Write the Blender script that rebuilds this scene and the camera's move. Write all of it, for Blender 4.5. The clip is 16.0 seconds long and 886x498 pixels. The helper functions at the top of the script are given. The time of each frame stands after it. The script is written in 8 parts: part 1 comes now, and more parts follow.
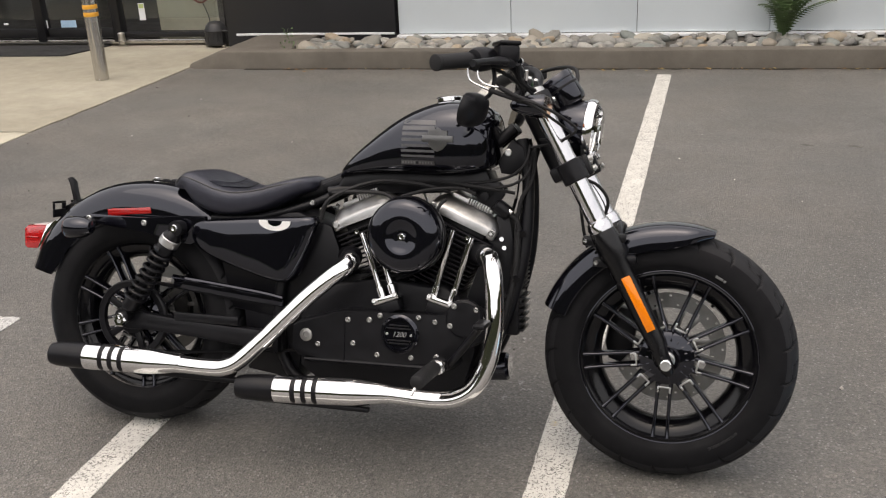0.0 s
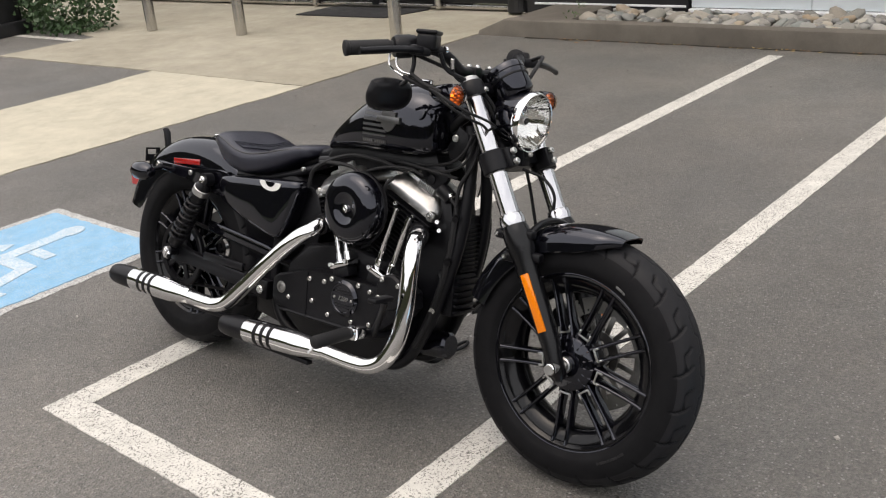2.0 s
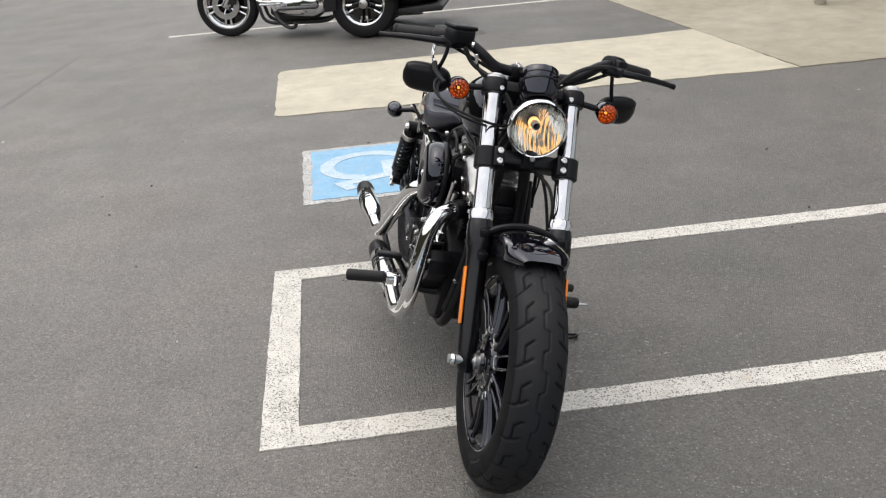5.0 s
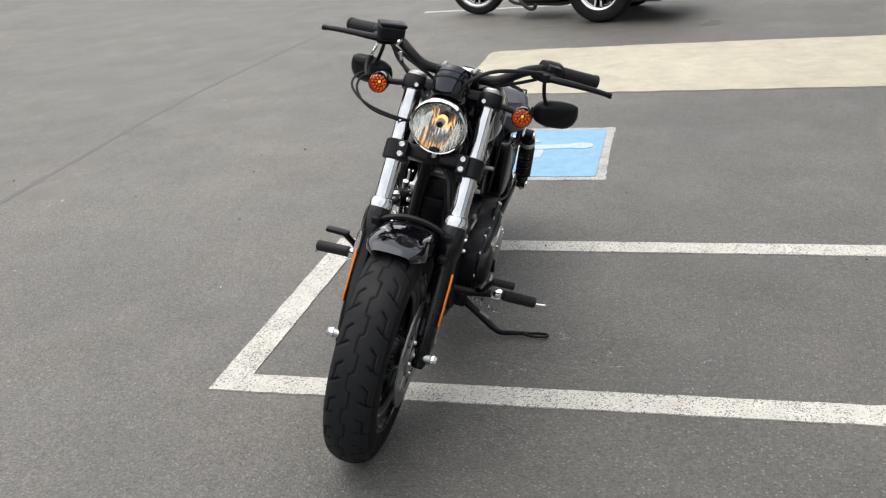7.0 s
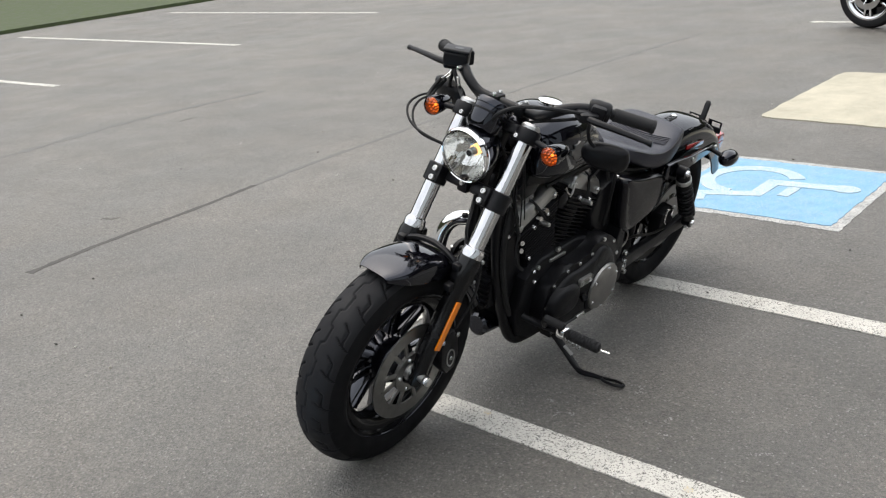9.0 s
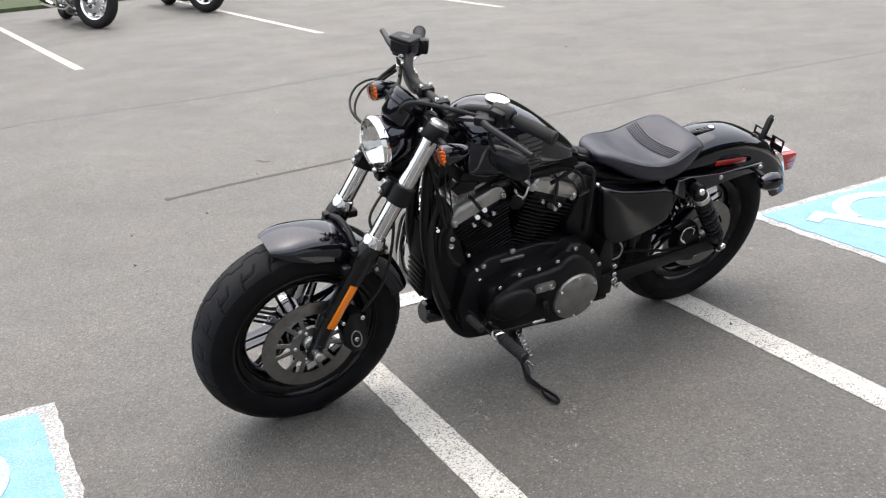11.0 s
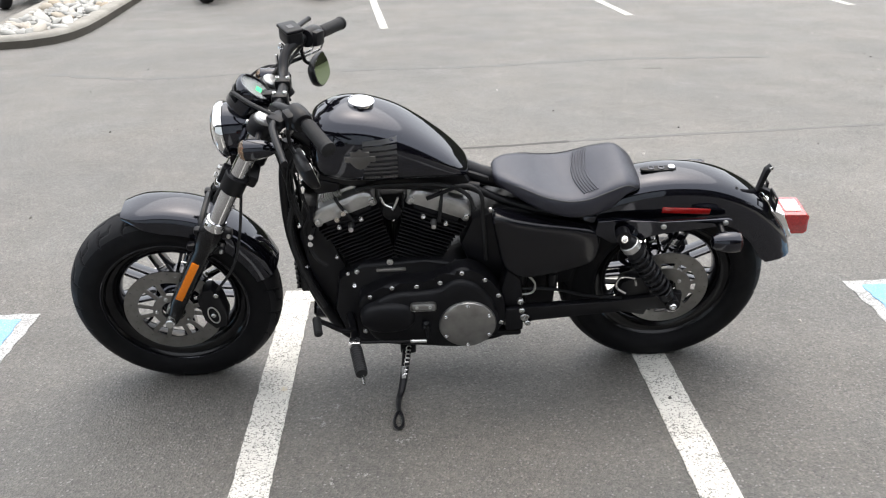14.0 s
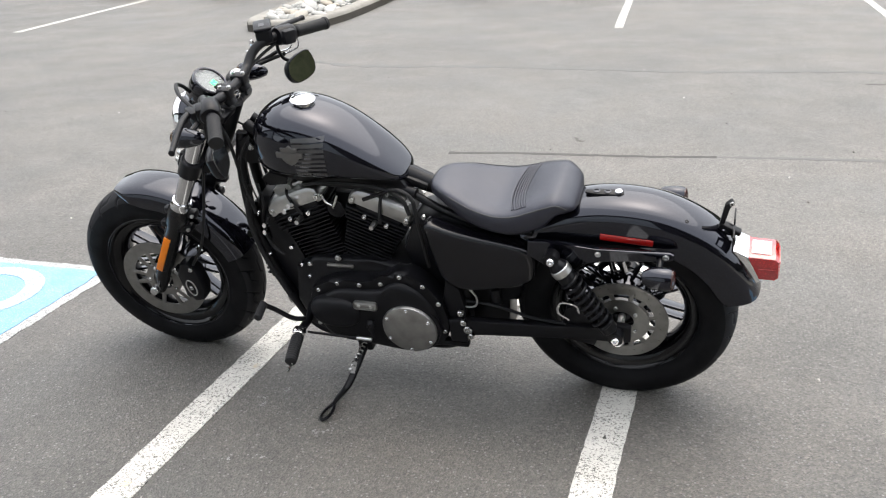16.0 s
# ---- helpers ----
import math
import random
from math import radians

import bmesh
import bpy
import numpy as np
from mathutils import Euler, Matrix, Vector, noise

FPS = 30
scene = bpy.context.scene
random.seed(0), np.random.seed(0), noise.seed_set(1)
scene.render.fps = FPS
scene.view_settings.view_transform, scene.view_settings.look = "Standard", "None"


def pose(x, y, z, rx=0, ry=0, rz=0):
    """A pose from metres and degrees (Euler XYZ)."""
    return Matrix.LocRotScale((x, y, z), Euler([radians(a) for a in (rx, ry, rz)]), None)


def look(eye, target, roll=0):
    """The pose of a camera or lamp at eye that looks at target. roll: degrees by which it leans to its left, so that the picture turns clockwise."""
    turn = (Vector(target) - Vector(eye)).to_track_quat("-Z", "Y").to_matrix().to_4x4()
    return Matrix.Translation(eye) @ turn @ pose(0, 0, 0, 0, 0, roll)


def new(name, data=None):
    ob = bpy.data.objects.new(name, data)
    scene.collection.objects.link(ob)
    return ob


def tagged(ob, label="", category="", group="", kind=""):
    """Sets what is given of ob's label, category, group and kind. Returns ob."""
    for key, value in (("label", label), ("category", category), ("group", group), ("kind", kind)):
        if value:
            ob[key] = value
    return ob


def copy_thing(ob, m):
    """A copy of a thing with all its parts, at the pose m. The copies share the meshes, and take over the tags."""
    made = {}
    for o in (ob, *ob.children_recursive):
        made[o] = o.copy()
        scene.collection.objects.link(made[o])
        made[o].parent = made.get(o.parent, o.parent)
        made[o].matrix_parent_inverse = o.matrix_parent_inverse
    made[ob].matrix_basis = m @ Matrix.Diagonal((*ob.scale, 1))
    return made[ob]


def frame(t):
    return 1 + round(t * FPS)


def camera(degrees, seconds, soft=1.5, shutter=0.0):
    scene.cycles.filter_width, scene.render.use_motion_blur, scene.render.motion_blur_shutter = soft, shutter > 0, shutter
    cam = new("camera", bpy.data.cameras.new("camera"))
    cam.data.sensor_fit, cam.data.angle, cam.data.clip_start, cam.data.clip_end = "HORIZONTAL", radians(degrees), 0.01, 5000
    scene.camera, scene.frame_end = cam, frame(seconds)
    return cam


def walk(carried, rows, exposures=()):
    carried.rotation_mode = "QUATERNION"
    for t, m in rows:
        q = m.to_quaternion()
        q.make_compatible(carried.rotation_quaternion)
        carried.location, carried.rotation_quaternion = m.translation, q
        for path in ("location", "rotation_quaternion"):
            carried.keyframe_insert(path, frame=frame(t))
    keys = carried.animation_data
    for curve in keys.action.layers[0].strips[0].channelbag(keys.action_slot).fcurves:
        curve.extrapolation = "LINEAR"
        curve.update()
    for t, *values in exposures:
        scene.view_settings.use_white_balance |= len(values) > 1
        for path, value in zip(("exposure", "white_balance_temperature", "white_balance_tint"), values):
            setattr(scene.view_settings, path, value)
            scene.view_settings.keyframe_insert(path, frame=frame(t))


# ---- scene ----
cam = camera(49.7, 16.0, soft=1.2)
PATH = [
    (0, (0.442, 0.750, 1.503), (-0.080, 2.535, 0.768), -2.6),
    (0.5, (0.764, 0.776, 1.517), (0.052, 2.494, 0.781), -2.8),
    (1, (1.005, 0.881, 1.510), (0.136, 2.525, 0.773), -3.5),
    (1.5, (1.242, 1.065, 1.508), (0.226, 2.616, 0.758), -4.1),
    (2, (1.530, 1.226, 1.501), (0.304, 2.617, 0.748), -4.7),
    (2.5, (1.765, 1.409, 1.502), (0.364, 2.617, 0.743), -4.8),
    (3, (1.905, 1.677, 1.491), (0.365, 2.690, 0.714), -4.7),
    (3.5, (2.061, 1.885, 1.486), (0.401, 2.697, 0.721), -4.3),
    (3.7, (2.149, 1.979, 1.480), (0.448, 2.708, 0.722), -3.9),
    (5.8, (2.633, 3.122, 1.527), (0.775, 3.017, 0.792), -4.9),
    (6, (2.654, 3.237, 1.518), (0.801, 3.068, 0.786), -4.8),
    (6.5, (2.606, 3.538, 1.505), (0.775, 3.236, 0.760), -4.2),
    (7, (2.576, 3.810, 1.505), (0.779, 3.334, 0.766), -4.7),
    (7.5, (2.552, 4.142, 1.520), (0.824, 3.456, 0.783), -4.6),
    (8, (2.431, 4.393, 1.499), (0.787, 3.520, 0.766), -4.5),
    (8.5, (2.227, 4.626, 1.521), (0.700, 3.553, 0.802), -4.5),
    (8.7, (2.161, 4.707, 1.519), (0.690, 3.547, 0.816), -4.7),
    (10.8, (1.272, 5.444, 1.511), (0.343, 3.820, 0.806), -3.8),
    (11, (1.168, 5.525, 1.516), (0.310, 3.865, 0.803), -3.3),
    (11.5, (0.931, 5.653, 1.503), (0.229, 3.931, 0.769), -2.5),
    (12, (0.629, 5.704, 1.498), (0.054, 3.943, 0.746), -1.9),
    (12.5, (0.377, 5.761, 1.493), (-0.039, 3.947, 0.761), -2.4),
    (13, (0.102, 5.834, 1.502), (-0.153, 3.989, 0.773), -2.3),
    (13.5, (-0.116, 5.830, 1.486), (-0.272, 3.975, 0.755), -2.0),
    (14, (-0.378, 5.787, 1.502), (-0.430, 3.926, 0.773), -1.6),
    (14.5, (-0.600, 5.782, 1.489), (-0.503, 3.915, 0.777), -2.1),
    (15, (-0.911, 5.803, 1.501), (-0.622, 3.955, 0.793), -2.5),
    (15.5, (-1.161, 5.752, 1.487), (-0.740, 3.929, 0.780), -3.0),
    (16, (-1.439, 5.626, 1.498), (-0.855, 3.854, 0.777), -2.2),
]
EXPOSURES = [(0.0, 0.86, 7450, 14), (1.5, 0.76, 7400, 14), (2.0, 0.77, 7250, 13), (2.5, 0.58, 7100, 12), (3.0, 0.57, 7070, 12), (3.5, 0.66, 7060, 12), (3.7, 0.67, 7050, 12), (5.8, 0.82, 6950, 10), (7.0, 0.81, 6930, 9), (8.7, 0.87, 6920, 9), (10.8, 1.33, 6840, 11), (11.5, 1.12, 6900, 12), (12.0, 1.12, 6880, 11), (12.5, 1.29, 6860, 11), (13.0, 1.32, 6840, 11), (13.5, 1.29, 6840, 11), (14.0, 1.39, 6830, 10), (14.5, 1.43, 6830, 10), (16.0, 1.43, 6830, 10)]
walk(cam, [(t, look(eye, target, roll)) for t, eye, target, roll in PATH], EXPOSURES)

# ---- world and sun: a bright overcast sky ----
SUN_ELEVATION, SUN_HEADING = 76.0, 200.0
world = bpy.data.worlds.new("overcast_sky")
scene.world = world
world.use_nodes = True
wn, wl = world.node_tree.nodes, world.node_tree.links
wn.clear()
sky = wn.new("ShaderNodeTexSky")
sky.sky_type, sky.sun_disc = "NISHITA", False
sky.sun_elevation, sky.sun_rotation = radians(SUN_ELEVATION), radians(SUN_HEADING)
sky.air_density, sky.dust_density, sky.ozone_density = 1.4, 4.0, 1.0
veil = wn.new("ShaderNodeHueSaturation")
veil.inputs["Saturation"].default_value = 0.55
back = wn.new("ShaderNodeBackground")
back.inputs["Strength"].default_value = 0.15
world_out = wn.new("ShaderNodeOutputWorld")
wl.new(sky.outputs["Color"], veil.inputs["Color"])
cloud = wn.new("ShaderNodeMix")
cloud.data_type = "RGBA"
cloud.inputs[0].default_value = 0.5
cloud.inputs[7].default_value = (6.3, 6.6, 7.1, 1)
wl.new(veil.outputs["Color"], cloud.inputs[6])
wl.new(cloud.outputs[2], back.inputs["Color"])
wl.new(back.outputs["Background"], world_out.inputs["Surface"])

sun_data = bpy.data.lights.new("sun", "SUN")
sun_data.energy, sun_data.angle, sun_data.color = 0.5, radians(70), (1.0, 0.985, 0.965)
sun = new("sun", sun_data)
_e, _h = radians(SUN_ELEVATION), radians(SUN_HEADING)
sun.matrix_world = look((0, 0, 30), (-30 * math.cos(_e) * math.sin(_h) * 1.0, -30 * math.cos(_e) * math.cos(_h), 30 - 30 * math.sin(_e)))


# ---- material tools ----
class Nodes:
    """A small builder for one procedural material."""

    def __init__(self, name):
        self.mat = bpy.data.materials.new(name)
        self.mat.use_nodes = True
        self.n, self.l = self.mat.node_tree.nodes, self.mat.node_tree.links
        self.bsdf = self.n["Principled BSDF"]
        self.co = self.n.new("ShaderNodeTexCoord").outputs["Object"]

    def put(self, socket, value):
        if isinstance(value, bpy.types.NodeSocket):
            self.l.new(value, socket)
        elif isinstance(value, tuple) and len(value) == 3 and socket.type == "RGBA":
            socket.default_value = (*value, 1)
        else:
            socket.default_value = value

    def set(self, **kw):
        for k, v in kw.items():
            self.put(self.bsdf.inputs[k.replace("_", " ")], v)
        return self

    def noise(self, scale, detail=4.0, rough=0.55, co=None, stretch=None):
        src = co or self.co
        if stretch:
            mp = self.n.new("ShaderNodeMapping")
            mp.inputs["Scale"].default_value = stretch
            self.l.new(src, mp.inputs["Vector"])
            src = mp.outputs["Vector"]
        t = self.n.new("ShaderNodeTexNoise")
        t.inputs["Scale"].default_value, t.inputs["Detail"].default_value, t.inputs["Roughness"].default_value = scale, detail, rough
        self.l.new(src, t.inputs["Vector"])
        return t.outputs["Fac"]

    def voronoi(self, scale, feature="F1", out="Distance"):
        t = self.n.new("ShaderNodeTexVoronoi")
        t.feature = feature
        t.inputs["Scale"].default_value = scale
        self.l.new(self.co, t.inputs["Vector"])
        return t.outputs[out]

    def ramp(self, fac, *stops):
        r = self.n.new("ShaderNodeValToRGB")
        e = r.color_ramp.elements
        while len(e) < len(stops):
            e.new(0.5)
        for el, (p, c) in zip(e, stops):
            el.position = p
            el.color = (*c, 1) if isinstance(c, tuple) else (c, c, c, 1)
        self.l.new(fac, r.inputs["Fac"])
        return r.outputs["Color"]

    def mix(self, fac, a, b, mode="MIX"):
        m = self.n.new("ShaderNodeMix")
        m.data_type, m.blend_type = "RGBA", mode
        self.put(m.inputs[0], fac)
        self.put(m.inputs[6], a)
        self.put(m.inputs[7], b)
        return m.outputs[2]

    def math(self, op, a, b=0.0):
        m = self.n.new("ShaderNodeMath")
        m.operation = op
        self.put(m.inputs[0], a)
        self.put(m.inputs[1], b)
        return m.outputs[0]

    def bump(self, height, strength=0.3, distance=0.01, normal=None):
        b = self.n.new("ShaderNodeBump")
        b.inputs["Strength"].default_value, b.inputs["Distance"].default_value = strength, distance
        self.l.new(height, b.inputs["Height"])
        if normal:
            self.l.new(normal, b.inputs["Normal"])
        return b.outputs["Normal"]

    def random(self):
        return self.n.new("ShaderNodeObjectInfo").outputs["Random"]

    def island(self):
        return self.n.new("ShaderNodeNewGeometry").outputs["Random Per Island"]


def simple(name, color, rough=0.5, metal=0.0, grain=400.0, vary=0.12, bump=0.04, coat=0.0, scale2=9.0, spec=0.5):
    """A surface of one paint or metal with fine grain and broad unevenness."""
    k = Nodes(name)
    fine, broad = k.noise(grain, 3), k.noise(scale2, 5)
    dark = tuple(c * (1 - vary) for c in color)
    light = tuple(min(1, c * (1 + vary)) for c in color)
    k.set(Base_Color=k.ramp(broad, (0.3, dark), (0.7, light)), Metallic=metal,
          Roughness=k.ramp(broad, (0.3, max(0.02, rough * 0.8)), (0.75, min(1, rough * 1.25))))
    if bump:
        k.set(Normal=k.bump(fine, bump, 0.002))
    k.set(Specular_IOR_Level=spec)
    if coat:
        k.set(Coat_Weight=coat, Coat_Roughness=0.03)
    return k.mat


# asphalt: dark binder with pale and dark aggregate, broad weathering, fine cracks of grit
k = Nodes("asphalt")
grit = k.voronoi(165, out="Color")
stone_tone = k.ramp(k.math("MULTIPLY", grit, 1.0), (0.08, (0.066, 0.066, 0.065)), (0.5, (0.104, 0.104, 0.102)), (0.8, (0.130, 0.130, 0.127)), (0.97, (0.190, 0.186, 0.176)))
wear = k.ramp(k.noise(0.55, 6, 0.6), (0.32, 0.83), (0.68, 1.14))
patch = k.ramp(k.noise(3.2, 6, 0.7), (0.3, 0.86), (0.7, 1.11))
tint = k.ramp(k.noise(1.1, 3), (0.35, (1.03, 0.995, 0.93)), (0.65, (1.075, 0.995, 0.90)))
speck = k.ramp(k.noise(230, 3, 0.75), (0.36, 0.74), (0.64, 1.18))
mottle = k.mix(1.0, k.ramp(k.noise(78, 3, 0.7), (0.34, 0.78), (0.66, 1.23)), k.ramp(k.noise(22, 4, 0.7), (0.30, 0.88), (0.70, 1.10)), "MULTIPLY")
pale = k.ramp(k.voronoi(80, out="Color"), (0.690, 0.0), (0.700, 1.0))
pale_dot = k.math("MULTIPLY", pale, k.ramp(k.voronoi(80), (0.20, 1.0), (0.32, 0.0)))
dark_dot = k.math("MULTIPLY", k.ramp(k.voronoi(62, out="Color"), (0.670, 0.0), (0.685, 1.0)), k.ramp(k.voronoi(62), (0.22, 0.7), (0.36, 0.0)))
# tone by position: paler over the lane and towards low x, darker across bays
lane_y = k.n.new("ShaderNodeSeparateXYZ")
k.l.new(k.co, lane_y.inputs[0])
lane = k.math("ADD", k.math("MULTIPLY", lane_y.outputs["Y"], 0.1), k.math("MULTIPLY", k.noise(0.5, 5, 0.6), 0.18))
lane_x = k.math("ADD", k.math("MULTIPLY", lane_y.outputs["X"], 0.04), k.math("MULTIPLY", k.noise(0.4, 5, 0.6), 0.12))
lane_tone = k.ramp(lane, (0.28, 1.13), (0.37, 0.97), (0.45, 0.84), (0.58, 0.86), (0.72, 1.03))
far_tone = k.ramp(lane_x, (0.0, 1.10), (0.10, 1.0))
col = k.mix(1.0, stone_tone, wear, "MULTIPLY")
col = k.mix(1.0, col, patch, "MULTIPLY")
col = k.mix(1.0, col, tint, "MULTIPLY")
col = k.mix(1.0, col, lane_tone, "MULTIPLY")
col = k.mix(1.0, col, far_tone, "MULTIPLY")
col = k.mix(0.5, col, speck, "MULTIPLY")
col = k.mix(1.0, col, mottle, "MULTIPLY")
col = k.mix(dark_dot, col, (0.045, 0.044, 0.042))
col = k.mix(pale_dot, col, (0.21, 0.206, 0.196))
k.set(Base_Color=col, Roughness=k.ramp(k.noise(2.0, 4), (0.3, 0.50), (0.7, 0.66)), Specular_IOR_Level=0.8)
k.set(Normal=k.bump(k.noise(95, 4, 0.7), 0.6, 0.006, k.bump(k.voronoi(165), 0.6, 0.005)))
ASPHALT = k.mat


def worn_paint(name, color, bare, lo=0.42, hi=0.56):
    k = Nodes(name)
    chips = k.math("ADD", k.math("MULTIPLY", k.noise(150, 4, 0.75), 0.84), k.math("MULTIPLY", k.noise(8, 5, 0.65), 0.16))
    mask = k.ramp(chips, (lo, 0.0), (hi, 1.0))
    shade = k.mix(1.0, color, k.ramp(k.noise(14, 5), (0.3, 0.86), (0.7, 1.06)), "MULTIPLY")
    k.set(Base_Color=k.mix(mask, bare, shade), Roughness=0.75)
    k.set(Normal=k.bump(k.noise(160, 3, 0.6), 0.45, 0.004))
    return k.mat


LINE_PAINT = worn_paint("worn_white_road_paint", (0.585, 0.57, 0.527), (0.125, 0.120, 0.110), 0.432, 0.464)
OLD_PAINT = worn_paint("faded_white_border_paint", (0.52, 0.52, 0.505), (0.20, 0.20, 0.196), 0.43, 0.54)
BLUE_PAINT = worn_paint("faded_blue_bay_paint", (0.175, 0.385, 0.575), (0.38, 0.47, 0.53), 0.39, 0.50)
SIGN_PAINT = worn_paint("faded_sign_paint", (0.56, 0.60, 0.62), (0.24, 0.42, 0.56), 0.43, 0.55)
YELLOW_FLECK = worn_paint("yellow_paint_fleck", (0.58, 0.47, 0.26), (0.5, 0.48, 0.44), 0.46, 0.62)
FAINT_TAR = simple("worn_tar_seal", (0.092, 0.089, 0.084), 0.58, 0, 60, 0.3, 0.4, scale2=5, spec=0.8)
TAR = simple("tar_seal", (0.070, 0.067, 0.062), 0.8, 0, 120, 0.35, 0.4)


def concrete(name, base, stain, grain=90):
    k = Nodes(name)
    broad = k.ramp(k.noise(0.9, 6, 0.62), (0.32, stain), (0.62, base))
    mid = k.ramp(k.noise(4.5, 7, 0.72), (0.3, 0.80), (0.68, 1.08))
    fine = k.ramp(k.noise(grain * 3, 3, 0.7), (0.35, 0.88), (0.65, 1.07))
    k.set(Base_Color=k.mix(1.0, k.mix(1.0, broad, mid, "MULTIPLY"), fine, "MULTIPLY"), Roughness=0.85)
    k.set(Normal=k.bump(k.noise(grain, 5, 0.7), 0.35, 0.004))
    return k.mat


PALE_CONCRETE = concrete("pale_new_concrete", (0.50, 0.465, 0.37), (0.44, 0.41, 0.325))
APRON_CONCRETE = concrete("brushed_apron_concrete", (0.39, 0.362, 0.288), (0.305, 0.278, 0.215))
KERB_CONCRETE = concrete("weathered_kerb_concrete", (0.140, 0.125, 0.104), (0.088, 0.077, 0.063))
ISLAND_CONCRETE = concrete("grey_kerb_concrete", (0.34, 0.325, 0.29), (0.20, 0.186, 0.162))

k = Nodes("river_stone")
rnd = k.random()
hue = k.ramp(rnd, (0.0, (0.20, 0.195, 0.175)), (0.20, (0.30, 0.285, 0.25)), (0.36, (0.15, 0.16, 0.15)), (0.50, (0.38, 0.365, 0.33)), (0.64, (0.19, 0.21, 0.195)), (0.76, (0.27, 0.235, 0.19)), (0.88, (0.40, 0.38, 0.325)), (0.97, (0.34, 0.265, 0.18)))
k.set(Base_Color=k.mix(1.0, hue, k.ramp(k.noise(18, 6, 0.65), (0.3, 0.72), (0.7, 1.12)), "MULTIPLY"), Roughness=0.62)
k.set(Normal=k.bump(k.noise(60, 5), 0.25, 0.006))
RIVER_STONE = k.mat
k = Nodes("pale_river_stone")
hue = k.ramp(k.random(), (0.0, (0.36, 0.355, 0.335)), (0.35, (0.45, 0.44, 0.41)), (0.6, (0.27, 0.27, 0.25)), (0.8, (0.50, 0.49, 0.46)), (0.96, (0.37, 0.31, 0.23)))
k.set(Base_Color=k.mix(1.0, hue, k.ramp(k.noise(22, 6, 0.65), (0.3, 0.8), (0.7, 1.08)), "MULTIPLY"), Roughness=0.6)
k.set(Normal=k.bump(k.noise(60, 5), 0.25, 0.006))
PALE_STONE = k.mat
k = Nodes("small_river_stone")
k.set(Base_Color=k.mix(1.0, k.ramp(k.island(), (0.0, (0.12, 0.12, 0.115)), (0.35, (0.24, 0.235, 0.22)), (0.7, (0.17, 0.165, 0.155)), (0.95, (0.34, 0.32, 0.28))), k.ramp(k.noise(20, 5), (0.3, 0.75), (0.7, 1.1)), "MULTIPLY"), Roughness=0.65)
SMALL_STONE = k.mat
SOIL = concrete("dark_bed_soil", (0.07, 0.062, 0.05), (0.045, 0.04, 0.032), 60)
WHITE_PANEL = simple("white_wall_panel", (0.66, 0.72, 0.75), 0.42, 0, 300, 0.03, 0.02, scale2=1.5)
WHITE_TRIM = simple("white_base_trim", (0.74, 0.75, 0.76), 0.4, 0, 300, 0.04, 0.02)
BLACK_PANEL = simple("charcoal_wall_panel", (0.018, 0.0185, 0.021), 0.5, 0, 300, 0.12, 0.03, scale2=2.5)
BLACK_FRAME = simple("black_aluminium_frame", (0.012, 0.012, 0.014), 0.35, 0.2, 300, 0.15, 0.02)
INDOOR_WALL = simple("pale_indoor_wall", (0.55, 0.53, 0.42), 0.8, 0, 120, 0.08, 0.05)
INDOOR_DARK = simple("dark_indoor_floor", (0.05, 0.048, 0.045), 0.6, 0, 120, 0.2, 0.05)
MAT_RUBBER = simple("dark_entrance_mat", (0.02, 0.02, 0.021), 0.9, 0, 260, 0.25, 0.5)
PAPER = simple("white_paper_notice", (0.72, 0.73, 0.74), 0.7, 0, 200, 0.05, 0.02)
PAPER_BLUE = simple("pale_blue_notice", (0.35, 0.52, 0.68), 0.7, 0, 200, 0.1, 0.02)
PAPER_GREEN = simple("green_printed_notice", (0.42, 0.5, 0.2), 0.7, 0, 200, 0.1, 0.02)
STEEL = simple("brushed_stainless_steel", (0.56, 0.545, 0.52), 0.24, 1.0, 500, 0.12, 0.06, scale2=4)
BAND = simple("orange_reflective_band", (0.75, 0.36, 0.04), 0.5, 0, 300, 0.1, 0.03)
LEAF = simple("fern_leaf", (0.075, 0.125, 0.045), 0.5, 0, 60, 0.35, 0.1)
HEDGE_LEAF = simple("hedge_leaf", (0.035, 0.075, 0.025), 0.5, 0, 40, 0.45, 0.1)
GRASS = simple("lawn_grass", (0.048, 0.066, 0.024), 0.8, 0, 60, 0.4, 0.4)
k = Nodes("window_glass")
k.set(Base_Color=(0.75, 0.8, 0.8), Roughness=0.02, Transmission_Weight=1.0, IOR=1.45)
GLASS = k.mat


# ---- mesh tools ----
def frame_along(d):
    """A matrix whose z axis runs along d."""
    return Vector(d).normalized().to_track_quat("Z", "Y").to_matrix().to_4x4()


def box(bm, c, s, bevel=0.0, m=None, segs=2):
    """A box with centre c, size s and rounded edges."""
    r = bmesh.ops.create_cube(bm, size=1.0, matrix=Matrix.Translation(c) @ Matrix.Diagonal((*s, 1)))
    vs = r["verts"]
    if bevel:
        es = list({e for v in vs for e in v.link_edges})
        vs = list({v for f in bmesh.ops.bevel(bm, geom=es, offset=bevel, segments=segs, profile=0.5, affect="EDGES")["faces"] for v in f.verts} | {v for v in vs if v.is_valid})
    if m is not None:
        bmesh.ops.transform(bm, matrix=m, verts=[v for v in vs if v.is_valid])
    return vs


